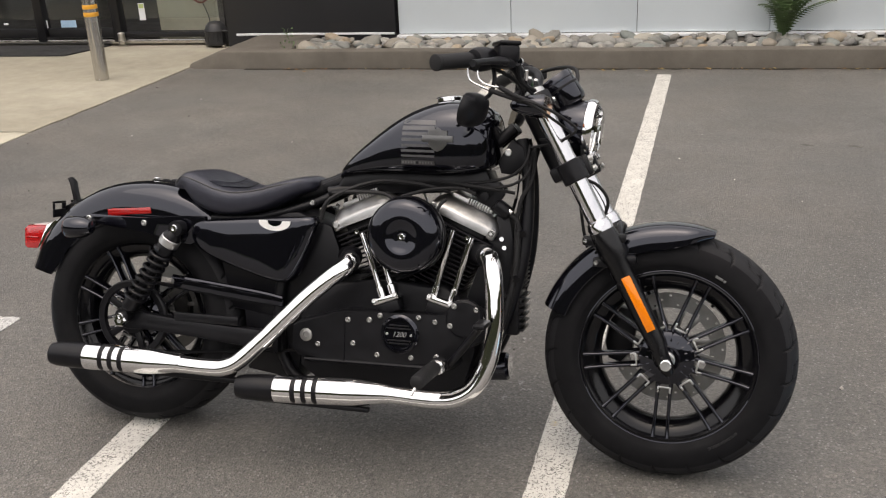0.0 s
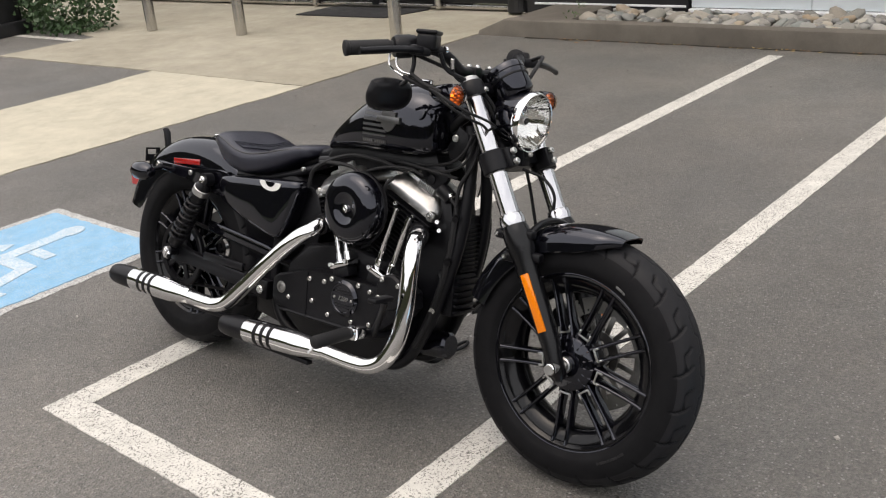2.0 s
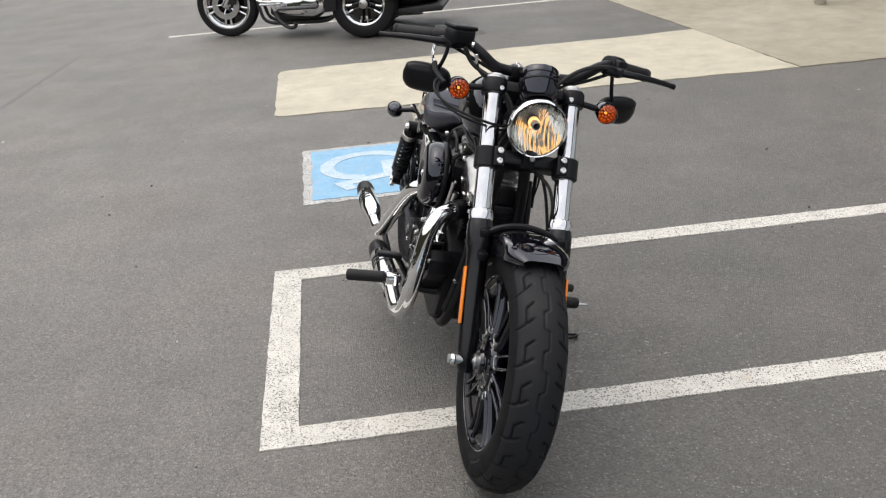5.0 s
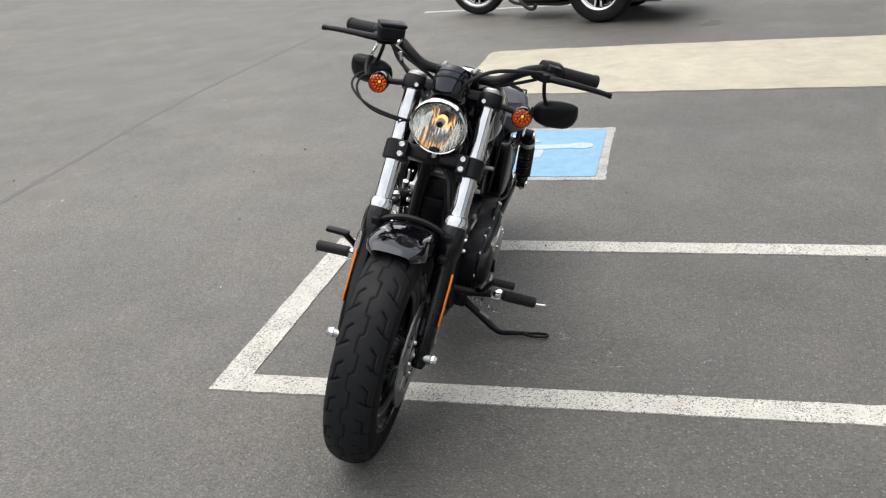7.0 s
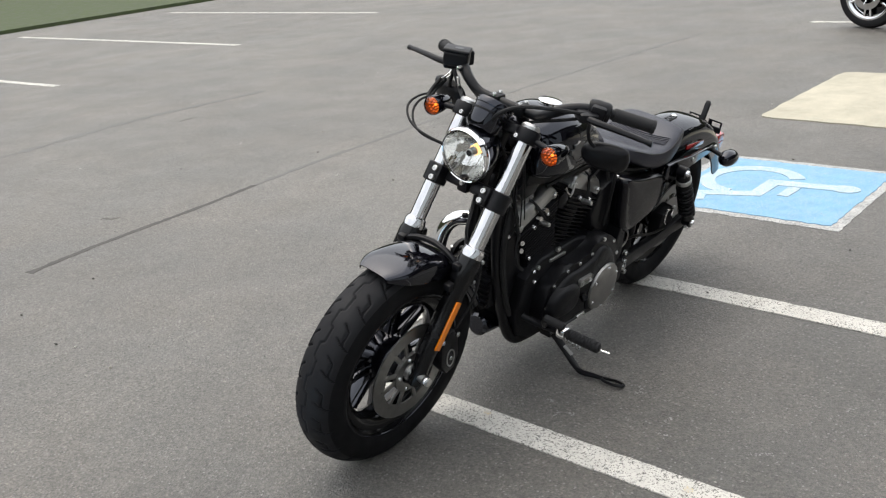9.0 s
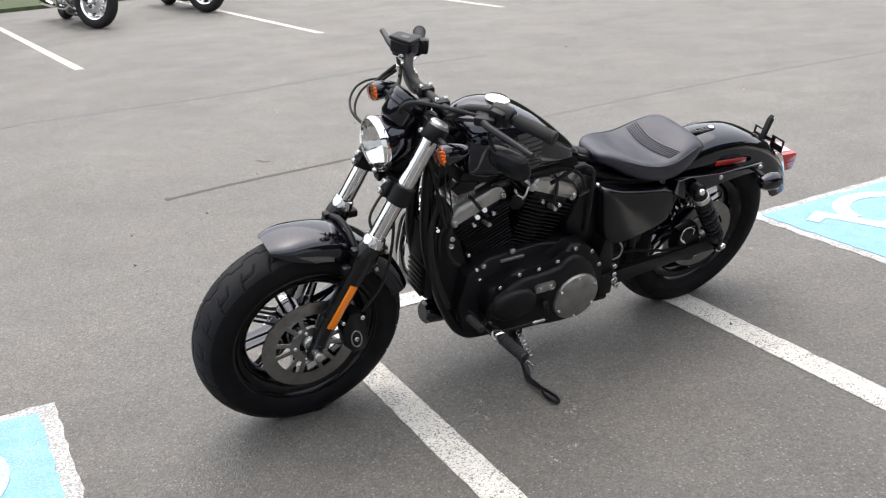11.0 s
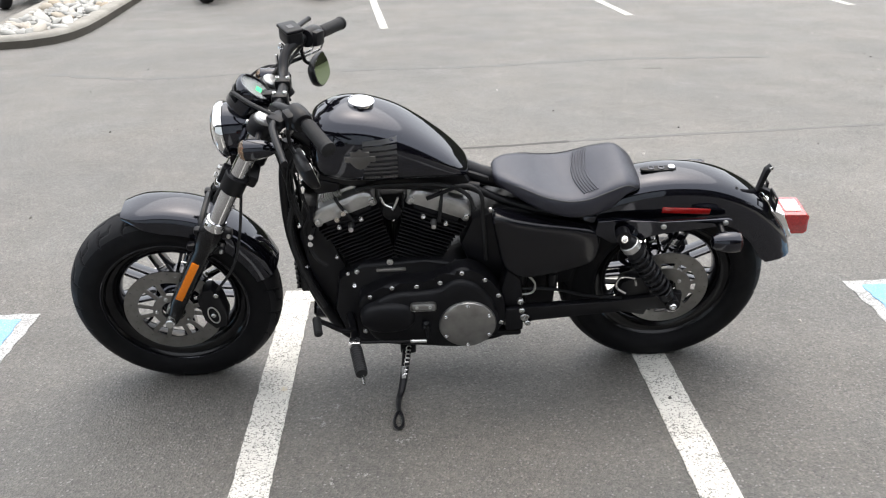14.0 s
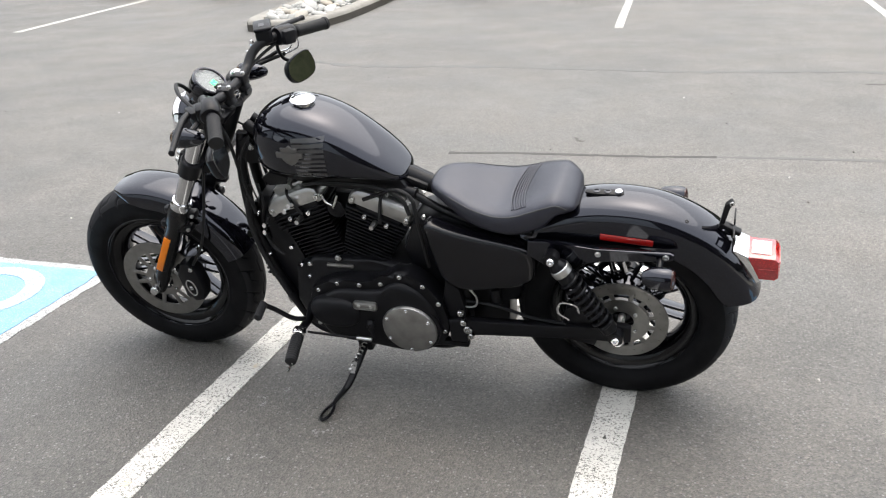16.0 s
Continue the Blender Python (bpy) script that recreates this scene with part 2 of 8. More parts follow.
def rings(bm, loops, cap=True, closed=False):
    """Skin loops of points of equal count."""
    rows = [[bm.verts.new(p) for p in lp] for lp in loops]
    n = len(rows[0])
    pairs = list(zip(rows, rows[1:])) + ([(rows[-1], rows[0])] if closed else [])
    for a, b in pairs:
        for i in range(n):
            j = (i + 1) % n
            bm.faces.new((a[i], a[j], b[j], b[i]))
    if cap and not closed:
        bm.faces.new(list(reversed(rows[0])))
        bm.faces.new(rows[-1])
    return rows


def lathe(bm, prof, m, seg=32, cap=True):
    """Turn (radius, height) points about the z axis of m."""
    loops = [[m @ Vector((r * math.cos(2 * math.pi * i / seg), r * math.sin(2 * math.pi * i / seg), z)) for i in range(seg)] for r, z in prof]
    return rings(bm, loops, cap)


def rod(bm, a, b, r, r2=None, seg=14, bev=0.0):
    """A round bar from a to b with softened ends."""
    a, b = Vector(a), Vector(b)
    r2 = r if r2 is None else r2
    h = (b - a).length
    m = Matrix.Translation(a) @ frame_along(b - a)
    prof = [(r, 0), (r2, h)] if not bev else [(max(r - bev, r * 0.3), 0), (r, bev), (r2, h - bev), (max(r2 - bev, r2 * 0.3), h)]
    return lathe(bm, prof, m, seg)


def smooth_path(pts, per=6):
    """A soft curve through the points."""
    pts = [Vector(p) for p in pts]
    if len(pts) < 3:
        return pts
    out = []
    ext = [pts[0] * 2 - pts[1]] + pts + [pts[-1] * 2 - pts[-2]]
    for i in range(1, len(ext) - 2):
        p0, p1, p2, p3 = ext[i - 1:i + 3]
        for s in range(per):
            u = s / per
            out.append(0.5 * ((2 * p1) + (p2 - p0) * u + (2 * p0 - 5 * p1 + 4 * p2 - p3) * u * u + (3 * p1 - p0 - 3 * p2 + p3) * u ** 3))
    out.append(pts[-1])
    return out


def tube(bm, pts, r, seg=10, per=6, curve=True):
    """A tube along the points; r is one radius or one for each point of the curve's start and end."""
    ps = smooth_path(pts, per) if curve else [Vector(p) for p in pts]
    n = len(ps)
    up = Vector((0, 0, 1))
    t0 = (ps[1] - ps[0]).normalized()
    side = t0.cross(up)
    if side.length < 1e-3:
        side = t0.cross(Vector((0, 1, 0)))
    side.normalize()
    loops = []
    for i, p in enumerate(ps):
        t = (ps[min(i + 1, n - 1)] - ps[max(i - 1, 0)]).normalized()
        side = (side - t * side.dot(t)).normalized()
        other = t.cross(side)
        rr = r(i / (n - 1)) if callable(r) else r
        loops.append([p + (side * math.cos(a) + other * math.sin(a)) * rr for a in (2 * math.pi * k / seg for k in range(seg))])
    return rings(bm, loops)


def prism(bm, pts, axis, lo, hi, bevel=0.0):
    """A flat outline (pairs) pushed out between lo and hi along an axis: 'y' takes (x, z), 'z' takes (x, y), 'x' takes (y, z)."""
    put = {"y": lambda p, h: (p[0], h, p[1]), "z": lambda p, h: (p[0], p[1], h), "x": lambda p, h: (h, p[0], p[1])}[axis]
    a = [bm.verts.new(put(p, lo)) for p in pts]
    b = [bm.verts.new(put(p, hi)) for p in pts]
    fs = [bm.faces.new(a), bm.faces.new(list(reversed(b)))]
    n = len(pts)
    for i in range(n):
        fs.append(bm.faces.new((a[i], b[i], b[(i + 1) % n], a[(i + 1) % n])))
    if bevel:
        es = list({e for f in fs[:2] for e in f.edges})
        bmesh.ops.bevel(bm, geom=es, offset=bevel, segments=2, profile=0.5, affect="EDGES")
    return a + b


def rounded(pts, times=3, cut=0.22):
    """Cut the corners of a closed outline until they are round."""
    for _ in range(times):
        pts = [q for a, b in zip(pts, pts[1:] + pts[:1]) for q in ((a[0] * (1 - cut) + b[0] * cut, a[1] * (1 - cut) + b[1] * cut), (a[0] * cut + b[0] * (1 - cut), a[1] * cut + b[1] * (1 - cut)))]
    return pts


def to_mesh(name, bm, material, angle=38):
    bmesh.ops.recalc_face_normals(bm, faces=bm.faces)
    me = bpy.data.meshes.new(name)
    bm.to_mesh(me)
    bm.free()
    for p in me.polygons:
        p.use_smooth = True
    me.set_sharp_from_angle(angle=radians(angle))
    me.materials.append(material)
    return me


def part(name, bm, material, parent=None, label="", angle=38):
    """Link a bmesh as one mesh object, under a thing or part where one is given."""
    ob = new(name, to_mesh(name, bm, material, angle))
    ob.parent = parent
    if label:
        ob["label"] = label
    return ob


def thing(name, label, category, m=None, group="", kind=""):
    ob = new(name)
    ob.empty_display_size = 0.2
    if m is not None:
        ob.matrix_world = m
    return tagged(ob, label, category, group, kind)


def B():
    return bmesh.new()

# ---- the ground and what is painted on it ----
bm = B()
bmesh.ops.create_grid(bm, x_segments=24, y_segments=24, size=260)
ground = part("ground", bm, ASPHALT)
tagged(ground, "weathered grey asphalt car park with pale aggregate", "asphalt", kind="structure")


def flat(name, pts, z, material, label="", category="", kind="structure", parent=None, group=""):
    bm = B()
    prism(bm, pts, "z", 0.0 if z > 0.001 else -0.004, z)
    ob = part(name, bm, material, parent)
    return tagged(ob, label, category, group, kind) if label else ob


def stripe(a, b, w, z=0.004):
    """A painted stripe whose right edge runs from a to b."""
    a, b = Vector(a), Vector(b)
    d = (b - a).normalized()
    s = Vector((-d.y, d.x)) * w
    return [a.to_tuple(), b.to_tuple(), (b + s).to_tuple(), (a + s).to_tuple()]


def ragged(pts, step, amp, seed):
    """Break the straight edges of an outline into short uneven ones."""
    rng = random.Random(seed)
    out = []
    for a, b in zip(pts, pts[1:] + pts[:1]):
        n = max(1, int(math.hypot(b[0] - a[0], b[1] - a[1]) / step))
        for i in range(n):
            u = i / n
            k_ = 0 if i == 0 else 1
            out.append((a[0] + (b[0] - a[0]) * u + k_ * rng.uniform(-amp, amp), a[1] + (b[1] - a[1]) * u + k_ * rng.uniform(-amp, amp)))
    return out


WORN = "worn white painted parking line on grey asphalt"


def bar_of(x0, x1, y0, y1):
    return [(x0, y0), (x1, y0), (x1, y1), (x0, y1)]


flat("painted_line", ragged(bar_of(0.037, 0.142, 2.456, 8.11), 0.035, 0.0019, 51), 0.004, LINE_PAINT, WORN, "parking line", group="bay lines")
flat("painted_line", ragged(bar_of(-1.183, -1.075, 2.456, 8.05), 0.035, 0.0019, 52), 0.004, LINE_PAINT, WORN, "parking line", group="bay lines")
flat("painted_line", ragged(bar_of(-1.185, 0.143, 2.347, 2.457), 0.035, 0.0019, 53), 0.0046, LINE_PAINT, WORN, "parking line", group="bay lines")
for p, q in (((-0.065, -4.47), (0.33, -9.6)), ((-2.76, -4.88), (-2.42, -10.4)), ((-5.36, -5.16), (-5.1, -10.4)), ((6.83, -3.7), (7.25, -8.3)), ((-8.25, -5.55), (-7.9, -10.4))):
    flat("painted_line", stripe(q, p, 0.088), 0.004, LINE_PAINT, "white painted line between far parking bays", "parking line", group="far bay lines")
for p, q, w in (((-8.30, 5.70), (-8.06, 1.0), 0.09), ((-10.9, 6.42), (-10.75, 1.0), 0.09), ((-8.16, 6.58), (-9.85, 6.52), 0.09), ((-13.0, 6.2), (-10.9, 6.42), 0.09)):
    flat("painted_line", stripe(q, p, w), 0.004, LINE_PAINT, "thin white painted line beside the parked trike", "parking line", group="side bay lines")
for x, y in ((0.085, 3.815), (0.06, 3.12)):
    flat("paint_fleck", [(x - 0.012, y - 0.010), (x, y - 0.014), (x + 0.010, y - 0.008), (x + 0.014, y + 0.006), (x + 0.003, y + 0.015), (x - 0.008, y + 0.010)], 0.0052, YELLOW_FLECK, "yellow fleck of paint on the white line", "paint mark", "stuff")


def bay_mark(cx, cy, rot, label):
    """A blue accessible-parking square with a faded white border and the wheelchair sign."""
    m = Matrix.Translation((cx, cy, 0)) @ Matrix.Rotation(radians(rot), 4, "Z")
    ob = thing("bay_marking", label, "road marking", m, "accessible bay markings", "structure")
    rng = random.Random(int(cx * 100))
    h = 0.498

    def wavy(h, amp, n=14):
        out = []
        for a, b in (((-h, -h), (h, -h)), ((h, -h), (h, h)), ((h, h), (-h, h)), ((-h, h), (-h, -h))):
            for i in range(n):
                u = i / n
                out.append((a[0] + (b[0] - a[0]) * u + rng.uniform(-amp, amp), a[1] + (b[1] - a[1]) * u + rng.uniform(-amp, amp)))
        return out

    bm = B()
    prism(bm, wavy(h, 0.006, 26), "z", 0, 0.003)
    part("border", bm, OLD_PAINT, ob, "faded white border paint")
    bm = B()
    prism(bm, wavy(h - 0.050, 0.006, 26), "z", 0.003, 0.006)
    part("blue_square", bm, BLUE_PAINT, ob, "faded blue paint")
    # the sign: wheel arc, back, seat, leg and head, a little out of centre
    G = 1.13
    bm = B()
    arc = []
    cxw, cyw, ro, ri = -0.05, -0.115, 0.235, 0.165
    a0, a1 = 118, 352
    for i in range(25):
        a = radians(a0 + (a1 - a0) * i / 24)
        arc.append((cxw + ro * math.cos(a), cyw + ro * math.sin(a)))
    for i in range(25):
        a = radians(a1 + (a0 - a1) * i / 24)
        arc.append((cxw + ri * math.cos(a), cyw + ri * math.sin(a)))
    prism(bm, [(x * G - 0.01, y * G - 0.01) for x, y in arc], "z", 0.006, 0.009)
    part("sign_wheel", bm, SIGN_PAINT, ob)
    bm = B()
    prism(bm, [(x * G - 0.01, y * G - 0.01) for x, y in ((-0.115, 0.245), (-0.04, 0.25), (-0.02, 0.02), (0.16, 0.015), (0.235, -0.205), (0.305, -0.185), (0.32, -0.235), (0.205, -0.29), (0.11, -0.05), (-0.09, -0.05))], "z", 0.006, 0.0092)
    prism(bm, [(x * G - 0.01, y * G - 0.01) for x, y in ((-0.02, 0.125), (0.12, 0.12), (0.12, 0.07), (-0.015, 0.07))], "z", 0.006, 0.0094)
    part("sign_figure", bm, SIGN_PAINT, ob)
    bm = B()
    lathe(bm, [(0.058, 0.006), (0.058, 0.0100)], Matrix.Translation((-0.10, 0.325, 0)) @ Matrix.Diagonal((1.0, 1.25, 1, 1)), 20)
    part("sign_head", bm, SIGN_PAINT, ob)
    return ob


bay_mark(-2.51, 2.952, 0.5, "faded blue accessible parking square with white wheelchair sign")
bay_mark(1.548, 2.965, 0.3, "second faded blue accessible parking square with white border")


def blot(name, a, b, w, material, label, wob=0.25, n=16, z=0.002):
    """A thin uneven trace on the asphalt from a to b."""
    rng = random.Random(int(abs(a[0] * 97 + b[1] * 31) * 10))
    a, b = Vector(a), Vector(b)
    d = (b - a)
    s = Vector((-d.y, d.x)).normalized()
    lo, hi = [], []
    off = 0.0
    for i in range(n + 1):
        u = i / n
        off += rng.uniform(-1, 1) * w * wob
        ww = w * (0.35 + 0.65 * math.sin(math.pi * min(0.97, max(0.03, u)))) * rng.uniform(0.6, 1.2) * 0.5
        p = a + d * u + s * off
        lo.append((p - s * ww).to_tuple())
        hi.append((p + s * ww).to_tuple())
    bm = B()
    prism(bm, lo + hi[::-1], "z", -0.002, z)
    return tagged(part(name, bm, material), label, "road mark", kind="stuff")


def seam(points, w, material, label, seed, wob=0.3, blob=0.0):
    """A narrow tarred seam of uneven width along the points, with a thicker start where it was begun."""
    rng = random.Random(seed)
    ps = smooth_path([Vector((x, y, 0)) for x, y in points], 14)
    lo, hi = [], []
    for i, p in enumerate(ps):
        d = (ps[min(i + 1, len(ps) - 1)] - ps[max(i - 1, 0)]).normalized()
        n = Vector((-d.y, d.x, 0))
        ww = 0.5 * w * (1 + rng.uniform(-wob, wob)) + blob * math.exp(-i * 0.9)
        o = rng.uniform(-1, 1) * w * wob * 0.3
        lo.append((p + n * (o - ww)).to_2d().to_tuple())
        hi.append((p + n * (o + ww)).to_2d().to_tuple())
    bm = B()
    prism(bm, lo + hi[::-1], "z", -0.002, 0.0014)
    return tagged(part("asphalt_seam", bm, material), label, "road mark", kind="stuff")


seam([(0.21, 0.445), (-0.14, 0.39), (-0.48, 0.36), (-0.92, 0.325), (-1.3, 0.27)], 0.034, TAR, "dark tarred seam in the asphalt", 3, 0.25, 0.016)
seam([(-1.305, 0.269), (-1.9, 0.215), (-2.5, 0.185), (-3.3, 0.13), (-4.3, 0.10), (-5.6, 0.13), (-7.3, 0.22)], 0.034, FAINT_TAR, "worn dark seam in the asphalt", 4, 0.4)
seam([(2.7, -2.45), (1.8, -2.13), (0.85, -2.22), (-0.34, -2.20), (-1.1, -2.20), (-2.1, -2.32), (-3.4, -2.2)], 0.07, FAINT_TAR, "broad worn seam far off in the asphalt", 5, 0.7)
# a few small patches slightly darker than the asphalt
DARK_PATCH = simple("dark_asphalt_patch", (0.094, 0.088, 0.079), 0.75, 0, 80, 0.4, 0.4)
for a, b, w in (((-6.50, 3.98), (-6.74, 4.16), 0.16), ((-11.3, -2.75), (-11.7, -2.68), 0.12), ((-0.44, 0.0), (-0.53, 0.03), 0.04), ((0.93, 6.26), (1.0, 6.265), 0.03), ((1.18, 6.24), (1.26, 6.245), 0.03), ((-2.25, -1.88), (-2.4, -1.83), 0.04)):
    blot("faint_stain", a, b, w, DARK_PATCH, "faint dark patch on the asphalt", 0.4, 12, 0.0015)
def flecks(a, b, w):
    """A rubbed trace: a loose scatter of small pale flecks along a line."""
    rng = random.Random(int(abs(a[0] * 53 + b[1] * 71) * 100))
    a, b = Vector(a), Vector(b)
    n = Vector((-(b - a).y, (b - a).x)).normalized()
    bm = B()
    for i in range(int(14 + 120 * (b - a).length)):
        u = rng.random()
        p = a.lerp(b, u) + n * (rng.gauss(0, 0.6) * w + 1.2 * w * math.sin(5 * u + a.x * 9))
        r, q = rng.uniform(0.0010, 0.0034), rng.random() * math.tau
        bm.faces.new([bm.verts.new((p.x + r * rng.uniform(0.6, 1.5) * math.cos(q + 1.25 * j), p.y + r * rng.uniform(0.6, 1.5) * math.sin(q + 1.25 * j), 0.0022)) for j in range(5)])
    return tagged(part("scuff_mark", bm, SCUFF), "small pale scuff on the asphalt", "road mark", kind="stuff")


SCUFF = simple("pale_scuff", (0.30, 0.297, 0.288), 0.85, 0, 200, 0.2, 0.2)
for a, b, w in (((-0.04, 3.30), (-0.09, 3.325), 0.010), ((-0.085, 3.33), (-0.07, 3.35), 0.008), ((-0.31, 3.435), (-0.33, 3.447), 0.012), ((0.95, 5.2), (1.05, 5.24), 0.010), ((1.3, 5.6), (1.38, 5.58), 0.010), ((-2.4, 1.1), (-2.34, 1.12), 0.010), ((1.5, 6.2), (1.56, 6.19), 0.012), ((0.47, 7.06), (0.53, 7.0), 0.012), ((0.52, 6.99), (0.62, 6.97), 0.012), ((0.55, 6.80), (0.63, 6.77), 0.014), ((0.79, 7.92), (0.88, 7.93), 0.014), ((-0.30, 3.43), (-0.33, 3.45), 0.009), ((-0.13, 3.61), (-0.10, 3.65), 0.007), ((-0.16, 3.86), (-0.19, 3.95), 0.008), ((-0.12, 3.235), (-0.10, 3.245), 0.007), ((-0.20, 3.59), (-0.21, 3.61), 0.007)):
    flecks(a, b, w)

# ---- concrete path and apron ----
flat("path", ragged([(-4.00, 2.25), (-3.95, 2.27), (-3.93, 2.33), (-3.9, 5.955), (-5.74, 5.89), (-5.67, 5.3), (-5.63, 3.6), (-5.56, 2.33), (-5.52, 2.25), (-5.44, 2.24)], 0.09, 0.011, 6), 0.007, PALE_CONCRETE, "pale smooth concrete path across the asphalt", "path")
flat("apron", ragged([(-3.9, 5.97), (-3.92, 7.53), (-3.94, 8.2), (-3.98, 9.75), (-14.0, 9.3), (-14.0, 7.2), (-9.6, 7.08), (-8.12, 6.8), (-8.15, 6.6), (-8.2, 5.74), (-5.70, 5.885)], 0.12, 0.008, 9), 0.009, APRON_CONCRETE, "tan brushed concrete apron before the entrance", "pavement")

# ---- kerb, planting bed and stones; the shop side stands a little askew ----
ASKEW = Matrix.Translation((-2.36, 9.18, 0)) @ Matrix.Rotation(radians(3.2), 4, "Z") @ Matrix.Translation((2.3, -9.1, 0))
before_shop = set(scene.collection.objects)
KERB_H = 0.15


def sweep_section(bm, path, section):
    """Carry a (offset, height) outline along a flat path, offset to its left."""
    loops = []
    n = len(path)
    for i, p in enumerate(path):
        d = (Vector(path[min(i + 1, n - 1)]) - Vector(path[max(i - 1, 0)])).normalized()
        s = Vector((-d.y, d.x))
        loops.append([(p[0] + s.x * o, p[1] + s.y * o, h) for o, h in section])
    return rings(bm, loops)


KERB_SECTION = [(0.0, -0.02), (0.012, KERB_H - 0.03), (0.02, KERB_H - 0.008), (0.04, KERB_H), (0.135, KERB_H), (0.15, KERB_H - 0.02), (0.15, -0.02)]
kerb_path = [(-4.0, 9.12), (-3.99, 8.8), (-3.98, 8.4), (-3.965, 8.22), (-3.93, 8.16), (-3.85, 8.142), (-3.75, 8.138), (-3.65, 8.136), (-3.5, 8.134)] + [(-3.2 + i * 0.6, 8.13 + 0.008 * math.sin(i * 1.3)) for i in range(40)]
bm = B()
sweep_section(bm, kerb_path, KERB_SECTION)
for v in bm.verts:
    if v.co.z > 0:
        v.co.z *= 0.06 + 0.92 * min(1.0, max(0.0, (v.co.x + 4.0) / 0.36)) + 0.03 * noise.noise(v.co * 2.2)
tagged(part("kerb", bm, KERB_CONCRETE), "weathered brown-grey concrete kerb along the wall", "kerb", kind="structure")
bm = B()
prism(bm, [(-3.86, 9.08), (-3.85, 8.6), (-3.84, 8.28), (-3.64, 8.278), (-3.64, 9.085)], "z", -0.02, KERB_H - 0.012)
for v in bm.verts:
    if v.co.z > 0:
        v.co.z *= 0.08 + 0.90 * min(1.0, max(0.0, (v.co.x + 4.0) / 0.36))
prism(bm, [(-3.64, 9.085), (-3.64, 8.278), (-3.05, 8.275), (-3.05, 9.09)], "z", -0.02, (KERB_H - 0.012) * 0.98)
tagged(part("kerb_infill", bm, KERB_CONCRETE), "flat concrete behind the kerb corner", "kerb", kind="structure")
flat("planting_bed", [(-3.06, 8.27), (16.0, 8.27), (16.0, 9.1), (-3.06, 9.1)], KERB_H - 0.07, SOIL, "dark soil of the planting bed", "soil")


# a thin, nearly black strip of uneven width where kerb meets asphalt
GUTTER_DARK = simple("gutter_dirt", (0.035, 0.032, 0.026), 0.95, 0, 90, 0.4, 0.5, spec=0.1)
bm = B()
lo, hi = [], []
rng = random.Random(19)
for i in range(90):
    x = -3.4 + i * 0.085
    lo.append((x, 8.135 - rng.uniform(0.012, 0.05)))
    hi.append((x, 8.16))
prism(bm, lo + hi[::-1], "z", -0.001, 0.004)
tagged(part("gutter_dirt", bm, GUTTER_DARK), "dark uneven strip along the kerb's foot", "dirt", kind="stuff")


LITTER = Nodes("dry_leaf_litter")
LITTER.set(Base_Color=LITTER.ramp(LITTER.island(), (0.0, (0.10, 0.05, 0.02)), (0.4, (0.22, 0.11, 0.04)), (0.75, (0.34, 0.20, 0.07)), (0.95, (0.45, 0.38, 0.16))), Roughness=0.8)
bm = B()
rng = random.Random(91)
for i in range(230):
    x, y = -3.3 + 7.6 * rng.random(), 8.12 - abs(rng.gauss(0, 0.045))
    a, r = rng.random() * math.tau, rng.uniform(0.008, 0.022)
    d, n = Vector((math.cos(a), math.sin(a), rng.uniform(-0.2, 0.3))) * r, Vector((-math.sin(a), math.cos(a), rng.uniform(-0.3, 0.3))) * r * 0.45
    p = Vector((x, y, 0.010))
    bm.faces.new([bm.verts.new(q) for q in (p - d, p - n, p + d, p + n)])
tagged(part("leaf_litter", bm, LITTER.mat), "brown and yellow dry leaves along the kerb", "leaves", kind="stuff")


def stone_mesh(seed, detail=2):
    rng = random.Random(seed)
    bm = B()
    bmesh.ops.create_icosphere(bm, subdivisions=detail, radius=1)
    o = Vector((rng.uniform(0, 50), rng.uniform(0, 50), rng.uniform(0, 50)))
    for v in bm.verts:
        v.co *= 1 + 0.38 * (noise.noise(v.co * 1.0 + o)) + 0.14 * noise.noise(v.co * 2.4 + o)
    return bm


def stones(parent, mat, count, place, seed, big):
    rng = random.Random(seed)
    kinds = [to_mesh("stone", stone_mesh(seed + i), mat, 80) for i in range(7)]
    for i in range(count):
        x, y, z = place(rng)
        r = rng.uniform(*big)
        if rng.random() < 0.18:
            r *= 1.45
        ob = new("stone", rng.choice(kinds))
        ob.parent = parent
        ob.matrix_local = Matrix.Translation((x, y, z + r * 0.28)) @ Euler((rng.uniform(-0.5, 0.5), rng.uniform(-0.5, 0.5), rng.uniform(0, 6.28))).to_matrix().to_4x4() @ Matrix.Diagonal((r * rng.uniform(0.9, 1.45), r * rng.uniform(0.75, 1.1), r * rng.uniform(0.5, 0.75), 1))


# ---- the building ----
WALL_Y = 9.08
wall = thing("wall_north", "shop wall of pale panels with a charcoal section", "wall", kind="structure")
JOINTS = [-2.29] + [-1.255 + 1.10 * i for i in range(15)]
for x0, x1 in zip(JOINTS, JOINTS[1:]):
    bm = B()
    box(bm, ((x0 + x1) / 2, WALL_Y + 0.06, 1.915), (x1 - x0 - 0.005, 0.06, 3.57), 0.003)
    part("panel", bm, WHITE_PANEL, wall)
bm = B()
box(bm, (5.9, WALL_Y + 0.25, 2.0), (16.4, 0.3, 4.0))
part("backing", bm, BLACK_FRAME, wall)
bm = B()
box(bm, (5.85, WALL_Y + 0.03, 0.108), (16.3, 0.09, 0.03), 0.006)
part("base_trim", bm, WHITE_TRIM, wall, "white base flashing under the panels")
bm = B()
box(bm, (-3.14, WALL_Y + 0.08, 2.0), (1.65, 0.16, 4.0), 0.004)
part("charcoal_panel", bm, BLACK_PANEL, wall, "smooth charcoal wall section")
